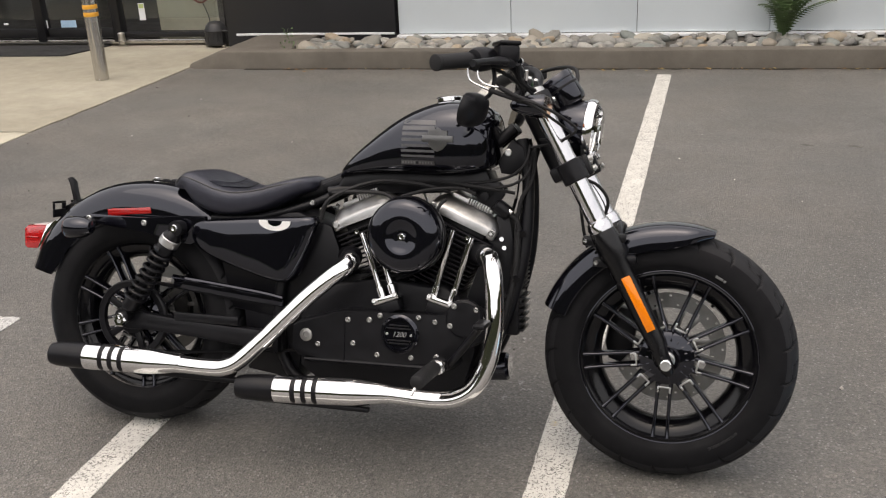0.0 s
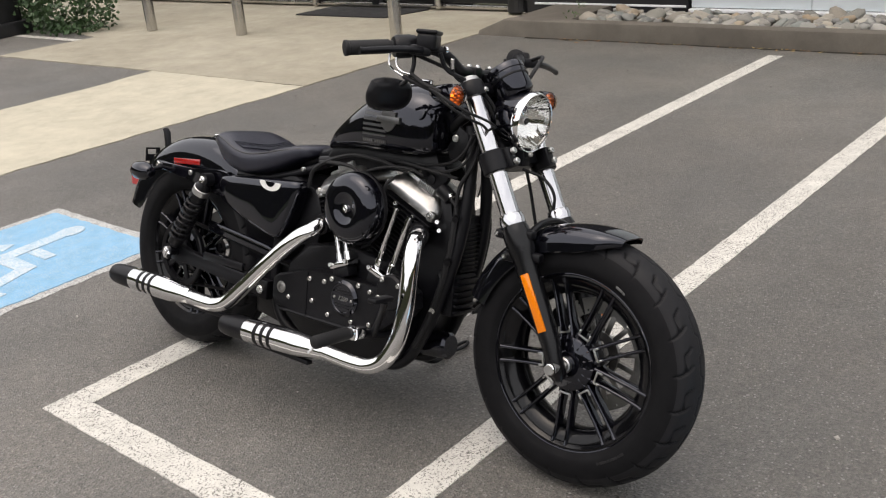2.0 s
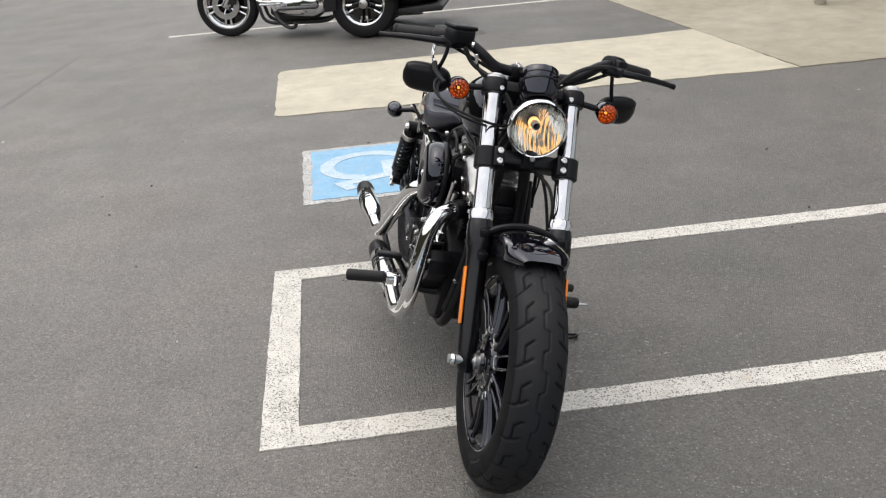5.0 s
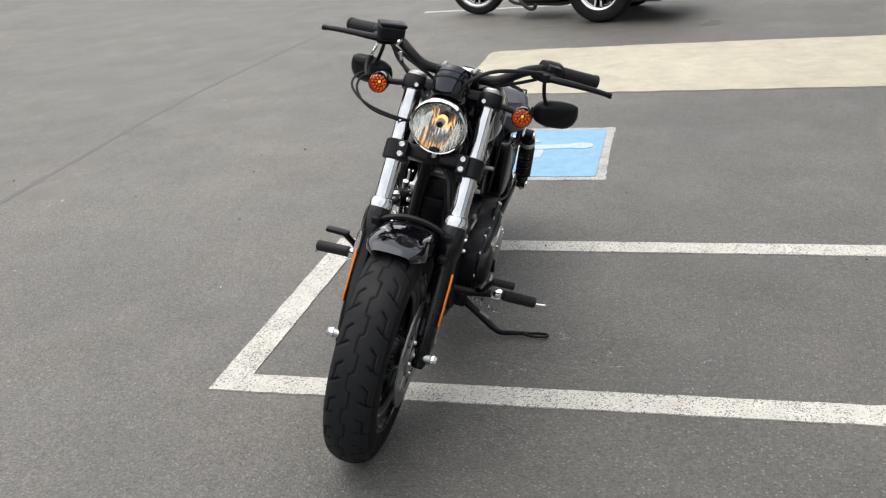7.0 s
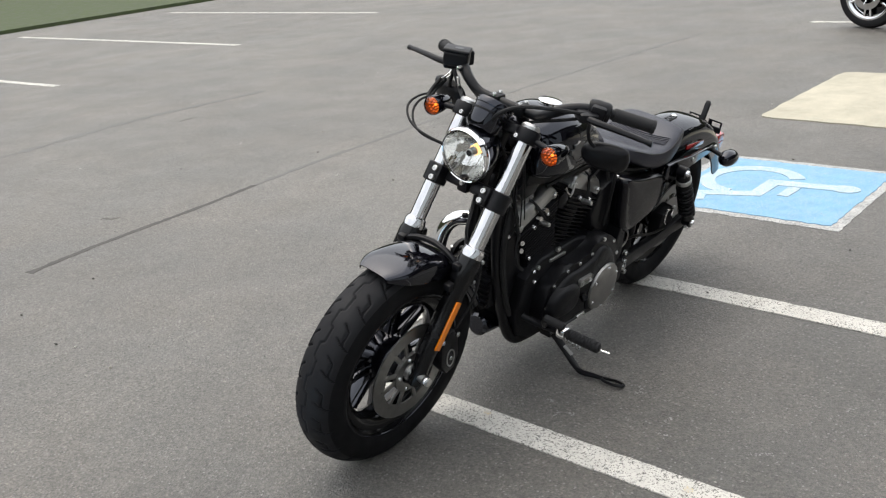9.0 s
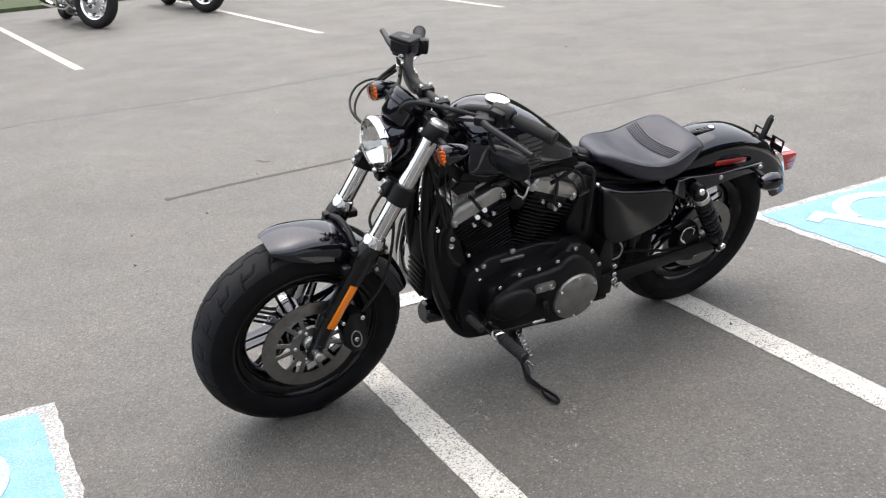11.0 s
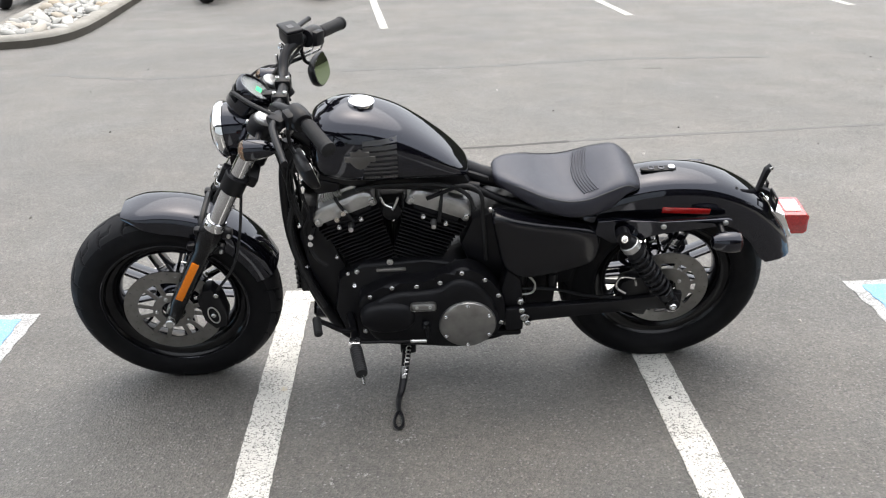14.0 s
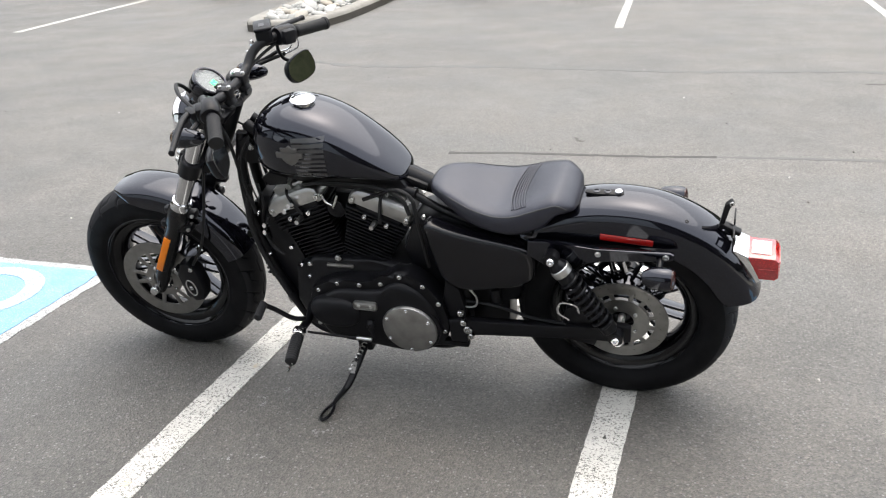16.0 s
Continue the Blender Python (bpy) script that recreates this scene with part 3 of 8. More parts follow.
bm = B()
box(bm, (-3.1, WALL_Y + 0.02, 0.14), (1.55, 0.06, 0.02), 0.003)
part("charcoal_trim", bm, WHITE_TRIM, wall)
bm = B()
box(bm, (1.0, WALL_Y + 0.1, 4.25), (30, 1.0, 0.5), 0.02)
part("eaves", bm, BLACK_FRAME, wall, "dark fascia above")

# storefront: posts, rails and glass, with a shallow shop behind
GY = WALL_Y + 0.24
FLOOR = 0.03
front = thing("storefront", "black aluminium shop front with glass doors", "shop front", kind="structure")
bays = [(-4.0, -5.2, "window"), (-5.2, -6.05, "door"), (-6.05, -6.93, "door"), (-6.93, -8.4, "window"), (-8.4, -9.9, "window"), (-9.9, -11.4, "window")]
bm = B()
box(bm, (-7.7, GY + 0.02, FLOOR + 0.02), (7.4, 0.14, 0.04), 0.004)
part("sill", bm, STEEL, front, "pale metal threshold")
for i, (x1, x0, what) in enumerate(bays):
    bm = B()
    box(bm, (x1 - 0.03, GY, 1.6), (0.07 if what == "window" else 0.09, 0.12, 3.1), 0.005)
    part("post", bm, BLACK_FRAME, front)
    bm = B()
    low = 0.09 if what == "door" else 0.05
    box(bm, ((x0 + x1) / 2, GY, FLOOR + 0.06 + low / 2), (x1 - x0 - 0.07, 0.07, low), 0.005)
    part("bottom_rail", bm, BLACK_FRAME, front)
    bm = B()
    box(bm, ((x0 + x1) / 2, GY, 2.25), (x1 - x0 - 0.07, 0.07, 0.12), 0.005)
    part("top_rail", bm, BLACK_FRAME, front)
    bm = B()
    box(bm, ((x0 + x1) / 2, GY, 1.25), (x1 - x0 - 0.1, 0.012, 1.96))
    pane = part("pane", bm, GLASS, front)
    pane.visible_shadow = False
bm = B()
box(bm, (-7.7, GY, 3.1), (7.4, 0.12, 1.7), 0.01)
part("fascia_panel", bm, BLACK_PANEL, front)
for x in (-5.16, -6.95):
    bm = B()
    rod(bm, (x, GY - 0.11, FLOOR), (x, GY - 0.11, FLOOR + 0.12), 0.035, seg=16, bev=0.008)
    part("door_stop", bm, STEEL, front, "short pale metal door stop")
for x, z, w, h, mt in ((-6.085, 0.225, 0.13, 0.075, PAPER), (-5.785, 0.225, 0.17, 0.07, PAPER_BLUE), (-6.5, 0.23, 0.05, 0.02, PAPER), (-4.955, 0.335, 0.065, 0.165, PAPER), (-4.955, 0.390, 0.05, 0.04, PAPER_GREEN)):
    bm = B()
    box(bm, (x, GY - 0.010 - (0.004 if mt is PAPER_GREEN else 0), z), (w, 0.004, h))
    tagged(part("notice", bm, mt), "small printed notice stuck on the shop glass", "notice", "notices on the glass")
# inside: floor, back wall, side of a counter
bm = B()
box(bm, (-7.7, GY + 2.1, FLOOR - 0.02), (7.4, 4.0, 0.06))
tagged(part("shop_floor", bm, INDOOR_DARK), "dark floor inside the shop", "floor", kind="structure")
bm = B()
box(bm, (-7.7, GY + 4.1, 1.6), (7.4, 0.1, 3.2))
tagged(part("shop_back_wall", bm, INDOOR_DARK), "dim back wall inside the shop", "wall", kind="structure")
bm = B()
box(bm, (-4.64, GY + 0.35, 1.15), (0.64, 0.06, 2.1), 0.01)
tagged(part("display_board", bm, INDOOR_WALL), "cream display board behind the window", "display board")
bm = B()
box(bm, (-7.7, GY + 2.1, 3.25), (7.4, 4.0, 0.1))
tagged(part("shop_ceiling", bm, INDOOR_DARK), "dark shop ceiling", "ceiling", kind="structure")

bm = B()
prism(bm, [(-6.77, 8.68), (-5.49, 8.70), (-5.32, 9.26), (-6.70, 9.25)], "z", 0.01, 0.024, 0.004)
tagged(part("door_mat", bm, MAT_RUBBER), "dark ribbed entrance mat on the concrete", "mat")


def bollard(x, y):
    ob = thing("bollard", "brushed steel bollard with orange reflective bands", "bollard", Matrix.Translation((x, y, 0.012)), "bollards before the entrance")
    bm = B()
    lathe(bm, [(0.057, 0), (0.057, 0.86), (0.054, 0.885), (0.043, 0.905), (0.018, 0.912)], Matrix(), 32)
    part("post", bm, STEEL, ob)
    for z in (0.515, 0.575):
        bm = B()
        lathe(bm, [(0.0575, z), (0.0588, z + 0.003), (0.0588, z + 0.031), (0.0575, z + 0.034)], Matrix(), 32)
        part("band", bm, BAND, ob, "orange reflective band")
    return ob


for x, y in ((-4.465, 7.645), (-6.42, 7.55), (-7.81, 7.51)):
    bollard(x, y)

# domed black box with a cable to the sign in the window
BLACK_PLASTIC = simple("black_moulded_plastic", (0.014, 0.014, 0.015), 0.45, 0, 300, 0.2, 0.08)
dome = thing("plastic_dome", "domed black plastic garden speaker beside the kerb", "speaker", Matrix.Translation((-4.14, 9.20, 0.014)) @ Matrix.Scale(0.76, 4))
bm = B()
lathe(bm, [(0.150, 0.02), (0.158, 0.03), (0.160, 0.05), (0.152, 0.08), (0.149, 0.19), (0.152, 0.20), (0.144, 0.215), (0.122, 0.265), (0.08, 0.305), (0.02, 0.318)], Matrix.Diagonal((1, 0.85, 1, 1)), 32)
shell_ = part("shell", bm, BLACK_PLASTIC, dome)
for k_ in range(9):
    a = math.radians(-100 + k_ * 25 - 90)
    bm = B()
    box(bm, (0.151 * math.cos(a), 0.128 * math.sin(a), 0.125), (0.012, 0.012, 0.11), 0.003)
    part("shell_rib", bm, BLACK_PLASTIC, shell_)
bm = B()
tube(bm, [(0.10, -0.06, 0.20), (0.17, -0.05, 0.19), (0.20, -0.02, 0.13), (0.19, 0.0, 0.04)], 0.016, 10)
part("side_handle", bm, BLACK_PLASTIC, dome)
for x, y in ((-0.11, -0.07), (0.12, -0.07), (0.0, 0.10)):
    bm = B()
    rod(bm, (x, y, 0), (x, y, 0.03), 0.022, seg=14, bev=0.004)
    part("foot", bm, STEEL, dome, "pale metal foot")
bm = B()
tube(bm, [(-4.32, GY + 0.10, 0.05), (-4.33, GY + 0.16, 0.15), (-4.37, GY + 0.24, 0.25), (-4.43, GY + 0.27, 0.38)], 0.005, 6)
tagged(part("cable", bm, BLACK_PLASTIC), "thin dark cable hanging in the window", "cable")
# window sign: a plain shield outline with bars
SIGN_RED = simple("dark_red_sign_tube", (0.22, 0.05, 0.035), 0.4, 0, 200, 0.1, 0.03)
sign = thing("window_sign", "dark shield-shaped sign hanging in the shop window", "sign", Matrix.Translation((-4.45, GY + 0.27, 0.55)) @ Matrix.Scale(0.85, 4))
bm = B()
tube(bm, [(-0.17, 0, 0.12), (-0.2, 0, 0.0), (-0.12, 0, -0.13), (0, 0, -0.2), (0.12, 0, -0.13), (0.2, 0, 0.0), (0.17, 0, 0.12), (0, 0, 0.17), (-0.17, 0, 0.12)], 0.012, 8)
part("outline", bm, SIGN_RED, sign)
for z in (-0.08, -0.03, 0.02, 0.07):
    bm = B()
    rod(bm, (-0.13 - z * 0.3, 0, z), (0.13 + z * 0.3, 0, z), 0.012, seg=8)
    part("bar", bm, BLACK_PLASTIC, sign)
# a spoked wheel on show behind the glass
show = thing("shop_display", "chrome spoked wheel on show behind the glass", "wheel", Matrix.Translation((-7.3, GY + 0.5, 0.36)))
bm = B()
bmesh.ops.create_cone(bm, segments=8, radius1=0.03, radius2=0.03, depth=0.1, matrix=Matrix.Rotation(radians(90), 4, "X"))
part("hub", bm, STEEL, show)
bm = B()
tube(bm, [(0.3 * math.cos(a), 0, 0.3 * math.sin(a)) for a in (i * math.tau / 32 for i in range(33))], 0.014, 8, curve=False)
part("rim", bm, STEEL, show)
for i in range(24):
    a = i * math.tau / 24
    bm = B()
    rod(bm, (0.03 * math.cos(a), 0, 0.03 * math.sin(a)), (0.3 * math.cos(a + 0.2), 0, 0.3 * math.sin(a + 0.2)), 0.003, seg=5)
    part("spoke", bm, STEEL, show)


# ---- plants ----
def fern(x, y, z):
    rng = random.Random(5)
    ob = thing("fern", "green fern growing among the stones by the wall", "fern", Matrix.Translation((x, y, z)))
    for f in range(26):
        az = rng.uniform(0, math.tau)
        ln, rise = rng.uniform(0.22, 0.46), rng.uniform(0.38, 0.85)
        bm = B()
        d = Vector((math.cos(az), math.sin(az), 0))
        s = Vector((-d.y, d.x, 0))
        pts = [d * (ln * u * (0.45 + 0.5 * u)) + Vector((0, 0, rise * (u * 1.5 - u * u * 0.75))) for u in (i / 22 for i in range(23))]
        for i in range(2, 22):
            p, q = pts[i], pts[i + 1]
            wl_ = 0.085 * math.sin(math.pi * min(1, (i + 2) / 24)) + 0.01
            for sg in (-1, 1):
                tip = p + s * sg * wl_ + (q - p) * 1.2 + Vector((0, 0, -0.015))
                a, b_, c = bm.verts.new(p), bm.verts.new(p + (q - p) * 0.75), bm.verts.new(tip)
                bm.faces.new((a, b_, c))
        tube(bm, pts, 0.004, 5, curve=False)
        part("frond", bm, LEAF, ob)
    return ob


fern(1.03, 8.86, 0.10)


def leaf_cloud(name, boxes, count, mat, label, size, seed):
    """Many small leaves in a rough mass; one joined mesh."""
    rng = random.Random(seed)
    vs, fs = [], []
    for (cx, cy, cz, sx, sy, sz) in boxes:
        for _ in range(count):
            u = Vector((rng.gauss(0, 1), rng.gauss(0, 1), rng.gauss(0, 1))).normalized() * rng.uniform(0.7, 1.05)
            p = Vector((cx + u.x * sx, cy + u.y * sy, max(0.02, cz + u.z * sz)))
            a = Vector((rng.uniform(-1, 1), rng.uniform(-1, 1), rng.uniform(-0.6, 1))).normalized() * size * rng.uniform(0.6, 1.3)
            b_ = a.cross(Vector((rng.uniform(-1, 1), rng.uniform(-1, 1), rng.uniform(-1, 1)))).normalized() * size * 0.35
            i = len(vs)
            vs += [p, p + a * 0.5 + b_, p + a, p + a * 0.5 - b_]
            fs.append((i, i + 1, i + 2, i + 3))
    me = bpy.data.meshes.new(name)
    me.from_pydata(vs, [], fs)
    me.materials.append(mat)
    return tagged(new(name, me), label, "shrub", kind="stuff")


leaf_cloud("hedge", [(-11.3 + i * 0.6, 7.3 + 0.1 * (i % 2), 0.25, 0.5, 0.45, 0.38) for i in range(5)], 900, HEDGE_LEAF, "low dark green hedge at the apron's edge", 0.065, 3)
leaf_cloud("bed_weed", [(-3.10, 8.40, 0.16, 0.10, 0.05, 0.04), (-3.3, 8.95, 0.17, 0.05, 0.04, 0.06)], 26, LEAF, "small weeds at the end of the bed", 0.022, 8)

lamp = thing("lamp_post", "black square lamp post on a wide plinth", "lamp post", Matrix.Translation((-9.75, 6.85, 0)) @ Matrix.Scale(0.85, 4))
bm = B()
box(bm, (0, 0, 0.09), (0.62, 0.62, 0.18), 0.02)
part("plinth", bm, BLACK_PLASTIC, lamp)
bm = B()
box(bm, (0, 0, 1.6), (0.46, 0.46, 2.9), 0.02)
part("column", bm, BLACK_PLASTIC, lamp)

for ob in [o for o in scene.collection.objects if o not in before_shop and o.parent is None]:
    ob.matrix_world = ASKEW @ ob.matrix_basis

# ---- far kerbed island with pale stones, and the lawn beyond ----
island_path = [(3.55, -11.0), (3.44, -9.6), (3.32, -8.3), (3.22, -7.0), (3.12, -5.6), (3.09, -4.9), (3.12, -4.45), (3.22, -4.15), (3.42, -3.95), (3.68, -3.88), (3.90, -3.98), (4.03, -4.2), (4.10, -4.6), (4.22, -5.6), (4.36, -7.0), (4.52, -9.0), (4.7, -11.0)]
bm = B()
prism(bm, [(p[0], p[1]) for p in island_path], "z", -0.02, 0.075)
tagged(part("island_bed", bm, SOIL), "bed of the kerbed parking island", "soil", kind="structure")
bm = B()
sweep_section(bm, [Vector(p) for p in reversed(island_path)], [(0.0, -0.02), (0.004, 0.060), (0.016, 0.098), (0.036, 0.116), (0.06, 0.12), (0.17, 0.12), (0.195, 0.112), (0.20, -0.02)])
tagged(part("island_kerb", bm, ISLAND_CONCRETE), "grey concrete kerb round the stone island", "kerb", kind="structure")
flat("lawn", [(60, -11.0), (60, -80), (-60, -80), (-60, -12.4), (0, -11.2)], 0.06, GRASS, "grass bank beyond the far bays", "grass")

bm = B()
box(bm, (5.0, 8.72, 0.0), (12.0, 0.7, 0.02))
bed = tagged(part("stone_bed", bm, SOIL), "river stones filling the planting bed", "stones", kind="structure")


def bed_place(rng):
    x = -3.0 + (rng.random() ** 1.2) * 6.6
    return x, rng.uniform(8.34, 9.04), 0.08


bed.matrix_world = ASKEW
stones(bed, RIVER_STONE, 300, bed_place, 11, (0.036, 0.068))
small = random.Random(77)
bm = B()
for i in range(330):
    x, y, z = bed_place(small)
    r = small.uniform(0.03, 0.055)
    m = ASKEW @ Matrix.Translation((x + small.uniform(0, 1.5), y, z + 0.02)) @ Euler((small.uniform(-0.5, 0.5), small.uniform(-0.5, 0.5), small.uniform(0, 6.28))).to_matrix().to_4x4() @ Matrix.Diagonal((r * small.uniform(0.9, 1.4), r, r * 0.65, 1))
    bmesh.ops.create_icosphere(bm, subdivisions=1, radius=1, matrix=m)
tagged(part("small_stones", bm, SMALL_STONE, angle=80), "small river stones between the larger ones", "stones", kind="stuff")
bm = B()
box(bm, (3.7, -6.0, 0.0), (0.4, 2.5, 0.02))
heap = tagged(part("island_stones", bm, SOIL), "pale rounded stones on the parking island", "stones", kind="structure")


def heap_place(rng):
    y = -4.2 - rng.random() * 5.5
    lo = 3.24 + max(0, -5.2 - y) * 0.075 + (0.2 if y > -4.5 else 0)
    hi = 3.94 + (-4.6 - y) * 0.085 - (0.15 if y > -4.5 else 0)
    return rng.uniform(lo, hi), y, 0.085


stones(heap, PALE_STONE, 300, heap_place, 23, (0.035, 0.068))

# loose grit and leaf scraps on the asphalt
bm = B()
rng = random.Random(41)
for i in range(420):
    x, y = rng.uniform(-4.5, 4.5), rng.uniform(-3.5, 7.6)
    r = rng.choice((0.003, 0.004, 0.004, 0.006, 0.008))
    m = Matrix.Translation((x, y, r * 0.3)) @ Euler((rng.random(), rng.random(), rng.random() * 6)).to_matrix().to_4x4() @ Matrix.Diagonal((r * rng.uniform(0.8, 1.6), r, r * 0.7, 1))
    vs = [bm.verts.new(m @ Vector(p)) for p in ((1, 0, 0), (0, 1, 0), (-1, 0, 0), (0, -1, 0), (0, 0, 1), (0, 0, -1))]
    for a, b, c in ((0, 1, 4), (1, 2, 4), (2, 3, 4), (3, 0, 4), (1, 0, 5), (2, 1, 5), (3, 2, 5), (0, 3, 5)):
        bm.faces.new((vs[a], vs[b], vs[c]))
k = Nodes("loose_grit")
k.set(Base_Color=k.ramp(k.island(), (0.0, (0.03, 0.028, 0.025)), (0.35, (0.10, 0.095, 0.09)), (0.7, (0.30, 0.28, 0.25)), (0.95, (0.55, 0.53, 0.5))), Roughness=0.85)
tagged(part("grit", bm, k.mat), "loose grit scattered on the asphalt", "grit", kind="stuff")

# ---- distance: unseen dark trees added round the car park for reflections ----
k = Nodes("distant_foliage")
k.set(Base_Color=k.ramp(k.noise(0.7, 6, 0.7), (0.3, (0.014, 0.017, 0.010)), (0.7, (0.058, 0.060, 0.036))), Roughness=0.9, Specular_IOR_Level=0.1)
FOLIAGE = k.mat
bm = B()
rng = random.Random(5)
loops = []
for i in range(120):
    a = 2 * math.pi * i / 120
    # made-up height, taller towards -y to deepen the black paint's reflections
    top = 10.5 + 5.0 * max(0.0, -math.sin(a)) + 2.2 * noise.noise(Vector((math.cos(a) * 6, math.sin(a) * 6, 0))) + 0.5 * rng.uniform(-1, 1)
    r = 52 + 2 * noise.noise(Vector((math.cos(a) * 9, math.sin(a) * 9, 3)))
    loops.append([(r * math.cos(a), r * math.sin(a), -0.2), (r * math.cos(a), r * math.sin(a), top * 0.6), ((r + 1) * math.cos(a), (r + 1) * math.sin(a), top), ((r + 3) * math.cos(a), (r + 3) * math.sin(a), top * 0.5), ((r + 3) * math.cos(a), (r + 3) * math.sin(a), -0.2)])
rings(bm, loops, closed=True)
tagged(part("backdrop", bm, FOLIAGE), "out-of-view tree belt added for dark reflections", "trees", kind="structure")

# ---- parked machines in the other bays ----
P_TYRE = simple("parked_tyre_rubber", (0.009, 0.009, 0.010), 0.75, 0, 300, 0.25, 0.15, spec=0.28)
P_BLACK = simple("parked_black_enamel", (0.006, 0.006, 0.008), 0.12, 0, 300, 0.2, 0.01)
P_DARK = simple("parked_black_engine_paint", (0.016, 0.016, 0.017), 0.5, 0, 300, 0.25, 0.1)
P_CHROME = simple("parked_chrome", (0.80, 0.80, 0.81), 0.10, 1.0, 300, 0.06, 0.01)
P_STEEL = simple("parked_disc_steel", (0.52, 0.51, 0.50), 0.32, 1.0, 400, 0.1, 0.05)
P_RED = simple("parked_deep_red_enamel", (0.10, 0.006, 0.008), 0.14, 0, 300, 0.2, 0.01)
P_VINYL = simple("parked_black_vinyl", (0.014, 0.014, 0.015), 0.5, 0, 300, 0.2, 0.1)
ROLL = Matrix.Rotation(radians(-90), 4, "X")


def ring_solid(bm, prof, m, seg=56):
    rings(bm, [[m @ Vector((r * math.cos(2 * math.pi * i / seg), r * math.sin(2 * math.pi * i / seg), y)) for i in range(seg)] for r, y in prof], closed=True)


def parked_wheel(parent, name, at, R, half, rim_r, style, disc_sides=(1,)):
    """A wheel about the y axis: tyre, bright rim, spokes, hub and brake disc."""
    m = Matrix.Translation(at) @ ROLL
    bm = B()
    ring_solid(bm, [(rim_r, -half * 0.72), (rim_r + 0.012, -half * 0.80), (rim_r + 0.012, -half * 0.70), (rim_r - 0.012, -half * 0.45), (rim_r - 0.016, 0), (rim_r - 0.012, half * 0.45), (rim_r + 0.012, half * 0.70), (rim_r + 0.012, half * 0.80), (rim_r, half * 0.72), (rim_r - 0.022, half * 0.5), (rim_r - 0.026, 0), (rim_r - 0.022, -half * 0.5)], m)
    w = part(name, bm, P_CHROME, parent, "bright-rimmed wheel")
    bm = B()
    h = R - rim_r
    ring_solid(bm, [(rim_r, half * 0.72), (rim_r + h * 0.2, half * 0.92), (rim_r + h * 0.5, half), (rim_r + h * 0.78, half * 0.93), (rim_r + h * 0.93, half * 0.68), (R, half * 0.3), (R, -half * 0.3), (rim_r + h * 0.93, -half * 0.68), (rim_r + h * 0.78, -half * 0.93), (rim_r + h * 0.5, -half), (rim_r + h * 0.2, -half * 0.92), (rim_r, -half * 0.72)], m)
    part("tyre", bm, P_TYRE, w)
    bm = B()
    lathe(bm, [(0.02, -half * 0.9), (0.045, -half * 0.85), (0.05, -half * 0.5), (0.035, 0), (0.05, half * 0.5), (0.045, half * 0.85), (0.02, half * 0.9)], m, 24)
    part("hub", bm, P_CHROME if style == "laced" else P_BLACK, w)
    if style == "laced":
        for i in range(40):
            a = 2 * math.pi * i / 40
            s = 1 if i % 2 else -1
            bm = B()
            rod(bm, m @ Vector((0.046 * math.cos(a + 0.5 * s), 0.046 * math.sin(a + 0.5 * s), s * half * 0.55)), m @ Vector(((rim_r - 0.02) * math.cos(a), (rim_r - 0.02) * math.sin(a), s * half * 0.12)), 0.0032, seg=5)
            part("spoke", bm, P_CHROME, w)
    else:
        n = 5 if style == "five" else 9
        for i in range(n):
            rot = Matrix.Translation(at) @ Matrix.Rotation(2 * math.pi * i / n + 0.25, 4, "Y")
            for s in (-1, 1):
                bm = B()
                c, wd = (0.030, 0.011) if n == 5 else (0.014, 0.006)
                loops = []
                for r, k_ in ((0.05, 0.75), ((rim_r + 0.05) / 2, 0.85), (rim_r - 0.012, 1.25)):
                    loops.append([rot @ Vector((r, d * half, s * c * k_ + e * wd)) for d, e in ((0.1, -1), (0.62, -1), (0.68, 0), (0.62, 1), (0.1, 1))])
                rings(bm, loops)
                part("spoke", bm, P_BLACK, w, "black spoke")
                bm = B()
                loops = []
                for r, k_ in ((rim_r * 0.58, 0.8), (rim_r * 0.76, 0.95), (rim_r - 0.012, 1.22)):
                    loops.append([rot @ Vector((r, half * d, s * c * k_ + e * wd * 0.9)) for d, e in ((0.66, -1), (0.72, 0), (0.66, 1), (0.60, 0))])
                rings(bm, loops)
                part("spoke_face", bm, P_CHROME, w, "bright machined spoke edge")
    if style == "five":
        bm = B()
        lathe(bm, [(0.044, half * 0.7), (0.044, half * 0.92), (0.034, half * 1.0), (0.001, half * 1.02)], m, 28)
        part("hub_cap", bm, P_STEEL, w, "round silver hub cap")
        bm = B()
        ring_solid(bm, [(0.06, -half * 0.3), (rim_r - 0.03, -half * 0.3), (rim_r - 0.03, -half * 0.1), (0.06, -half * 0.1)], m)
        part("brake_drum", bm, P_BLACK, w)
        bm = B()
        ring_solid(bm, [(rim_r - 0.020, half * 0.70), (rim_r - 0.016, half * 0.80), (rim_r + 0.004, half * 0.92), (rim_r + 0.012, half * 0.88), (rim_r + 0.010, half * 0.72)], m)
        part("rim_lip", bm, P_CHROME, w, "wide bright rim lip")
    for s in disc_sides:
        bm = B()
        ring_solid(bm, [(0.085, s * (half + 0.016)), (0.142, s * (half + 0.016)), (0.142, s * (half + 0.022)), (0.085, s * (half + 0.022))], m)
        d = part("brake_disc", bm, P_STEEL, w, "steel brake disc")
        bm = B()
        for i in range(5):
            a = 2 * math.pi * i / 5
            rod(bm, m @ Vector((0.03 * math.cos(a), 0.03 * math.sin(a), s * half * 0.95)), m @ Vector((0.10 * math.cos(a), 0.10 * math.sin(a), s * (half + 0.019))), 0.008, seg=6)
        part("disc_carrier", bm, P_CHROME, d)
    return w


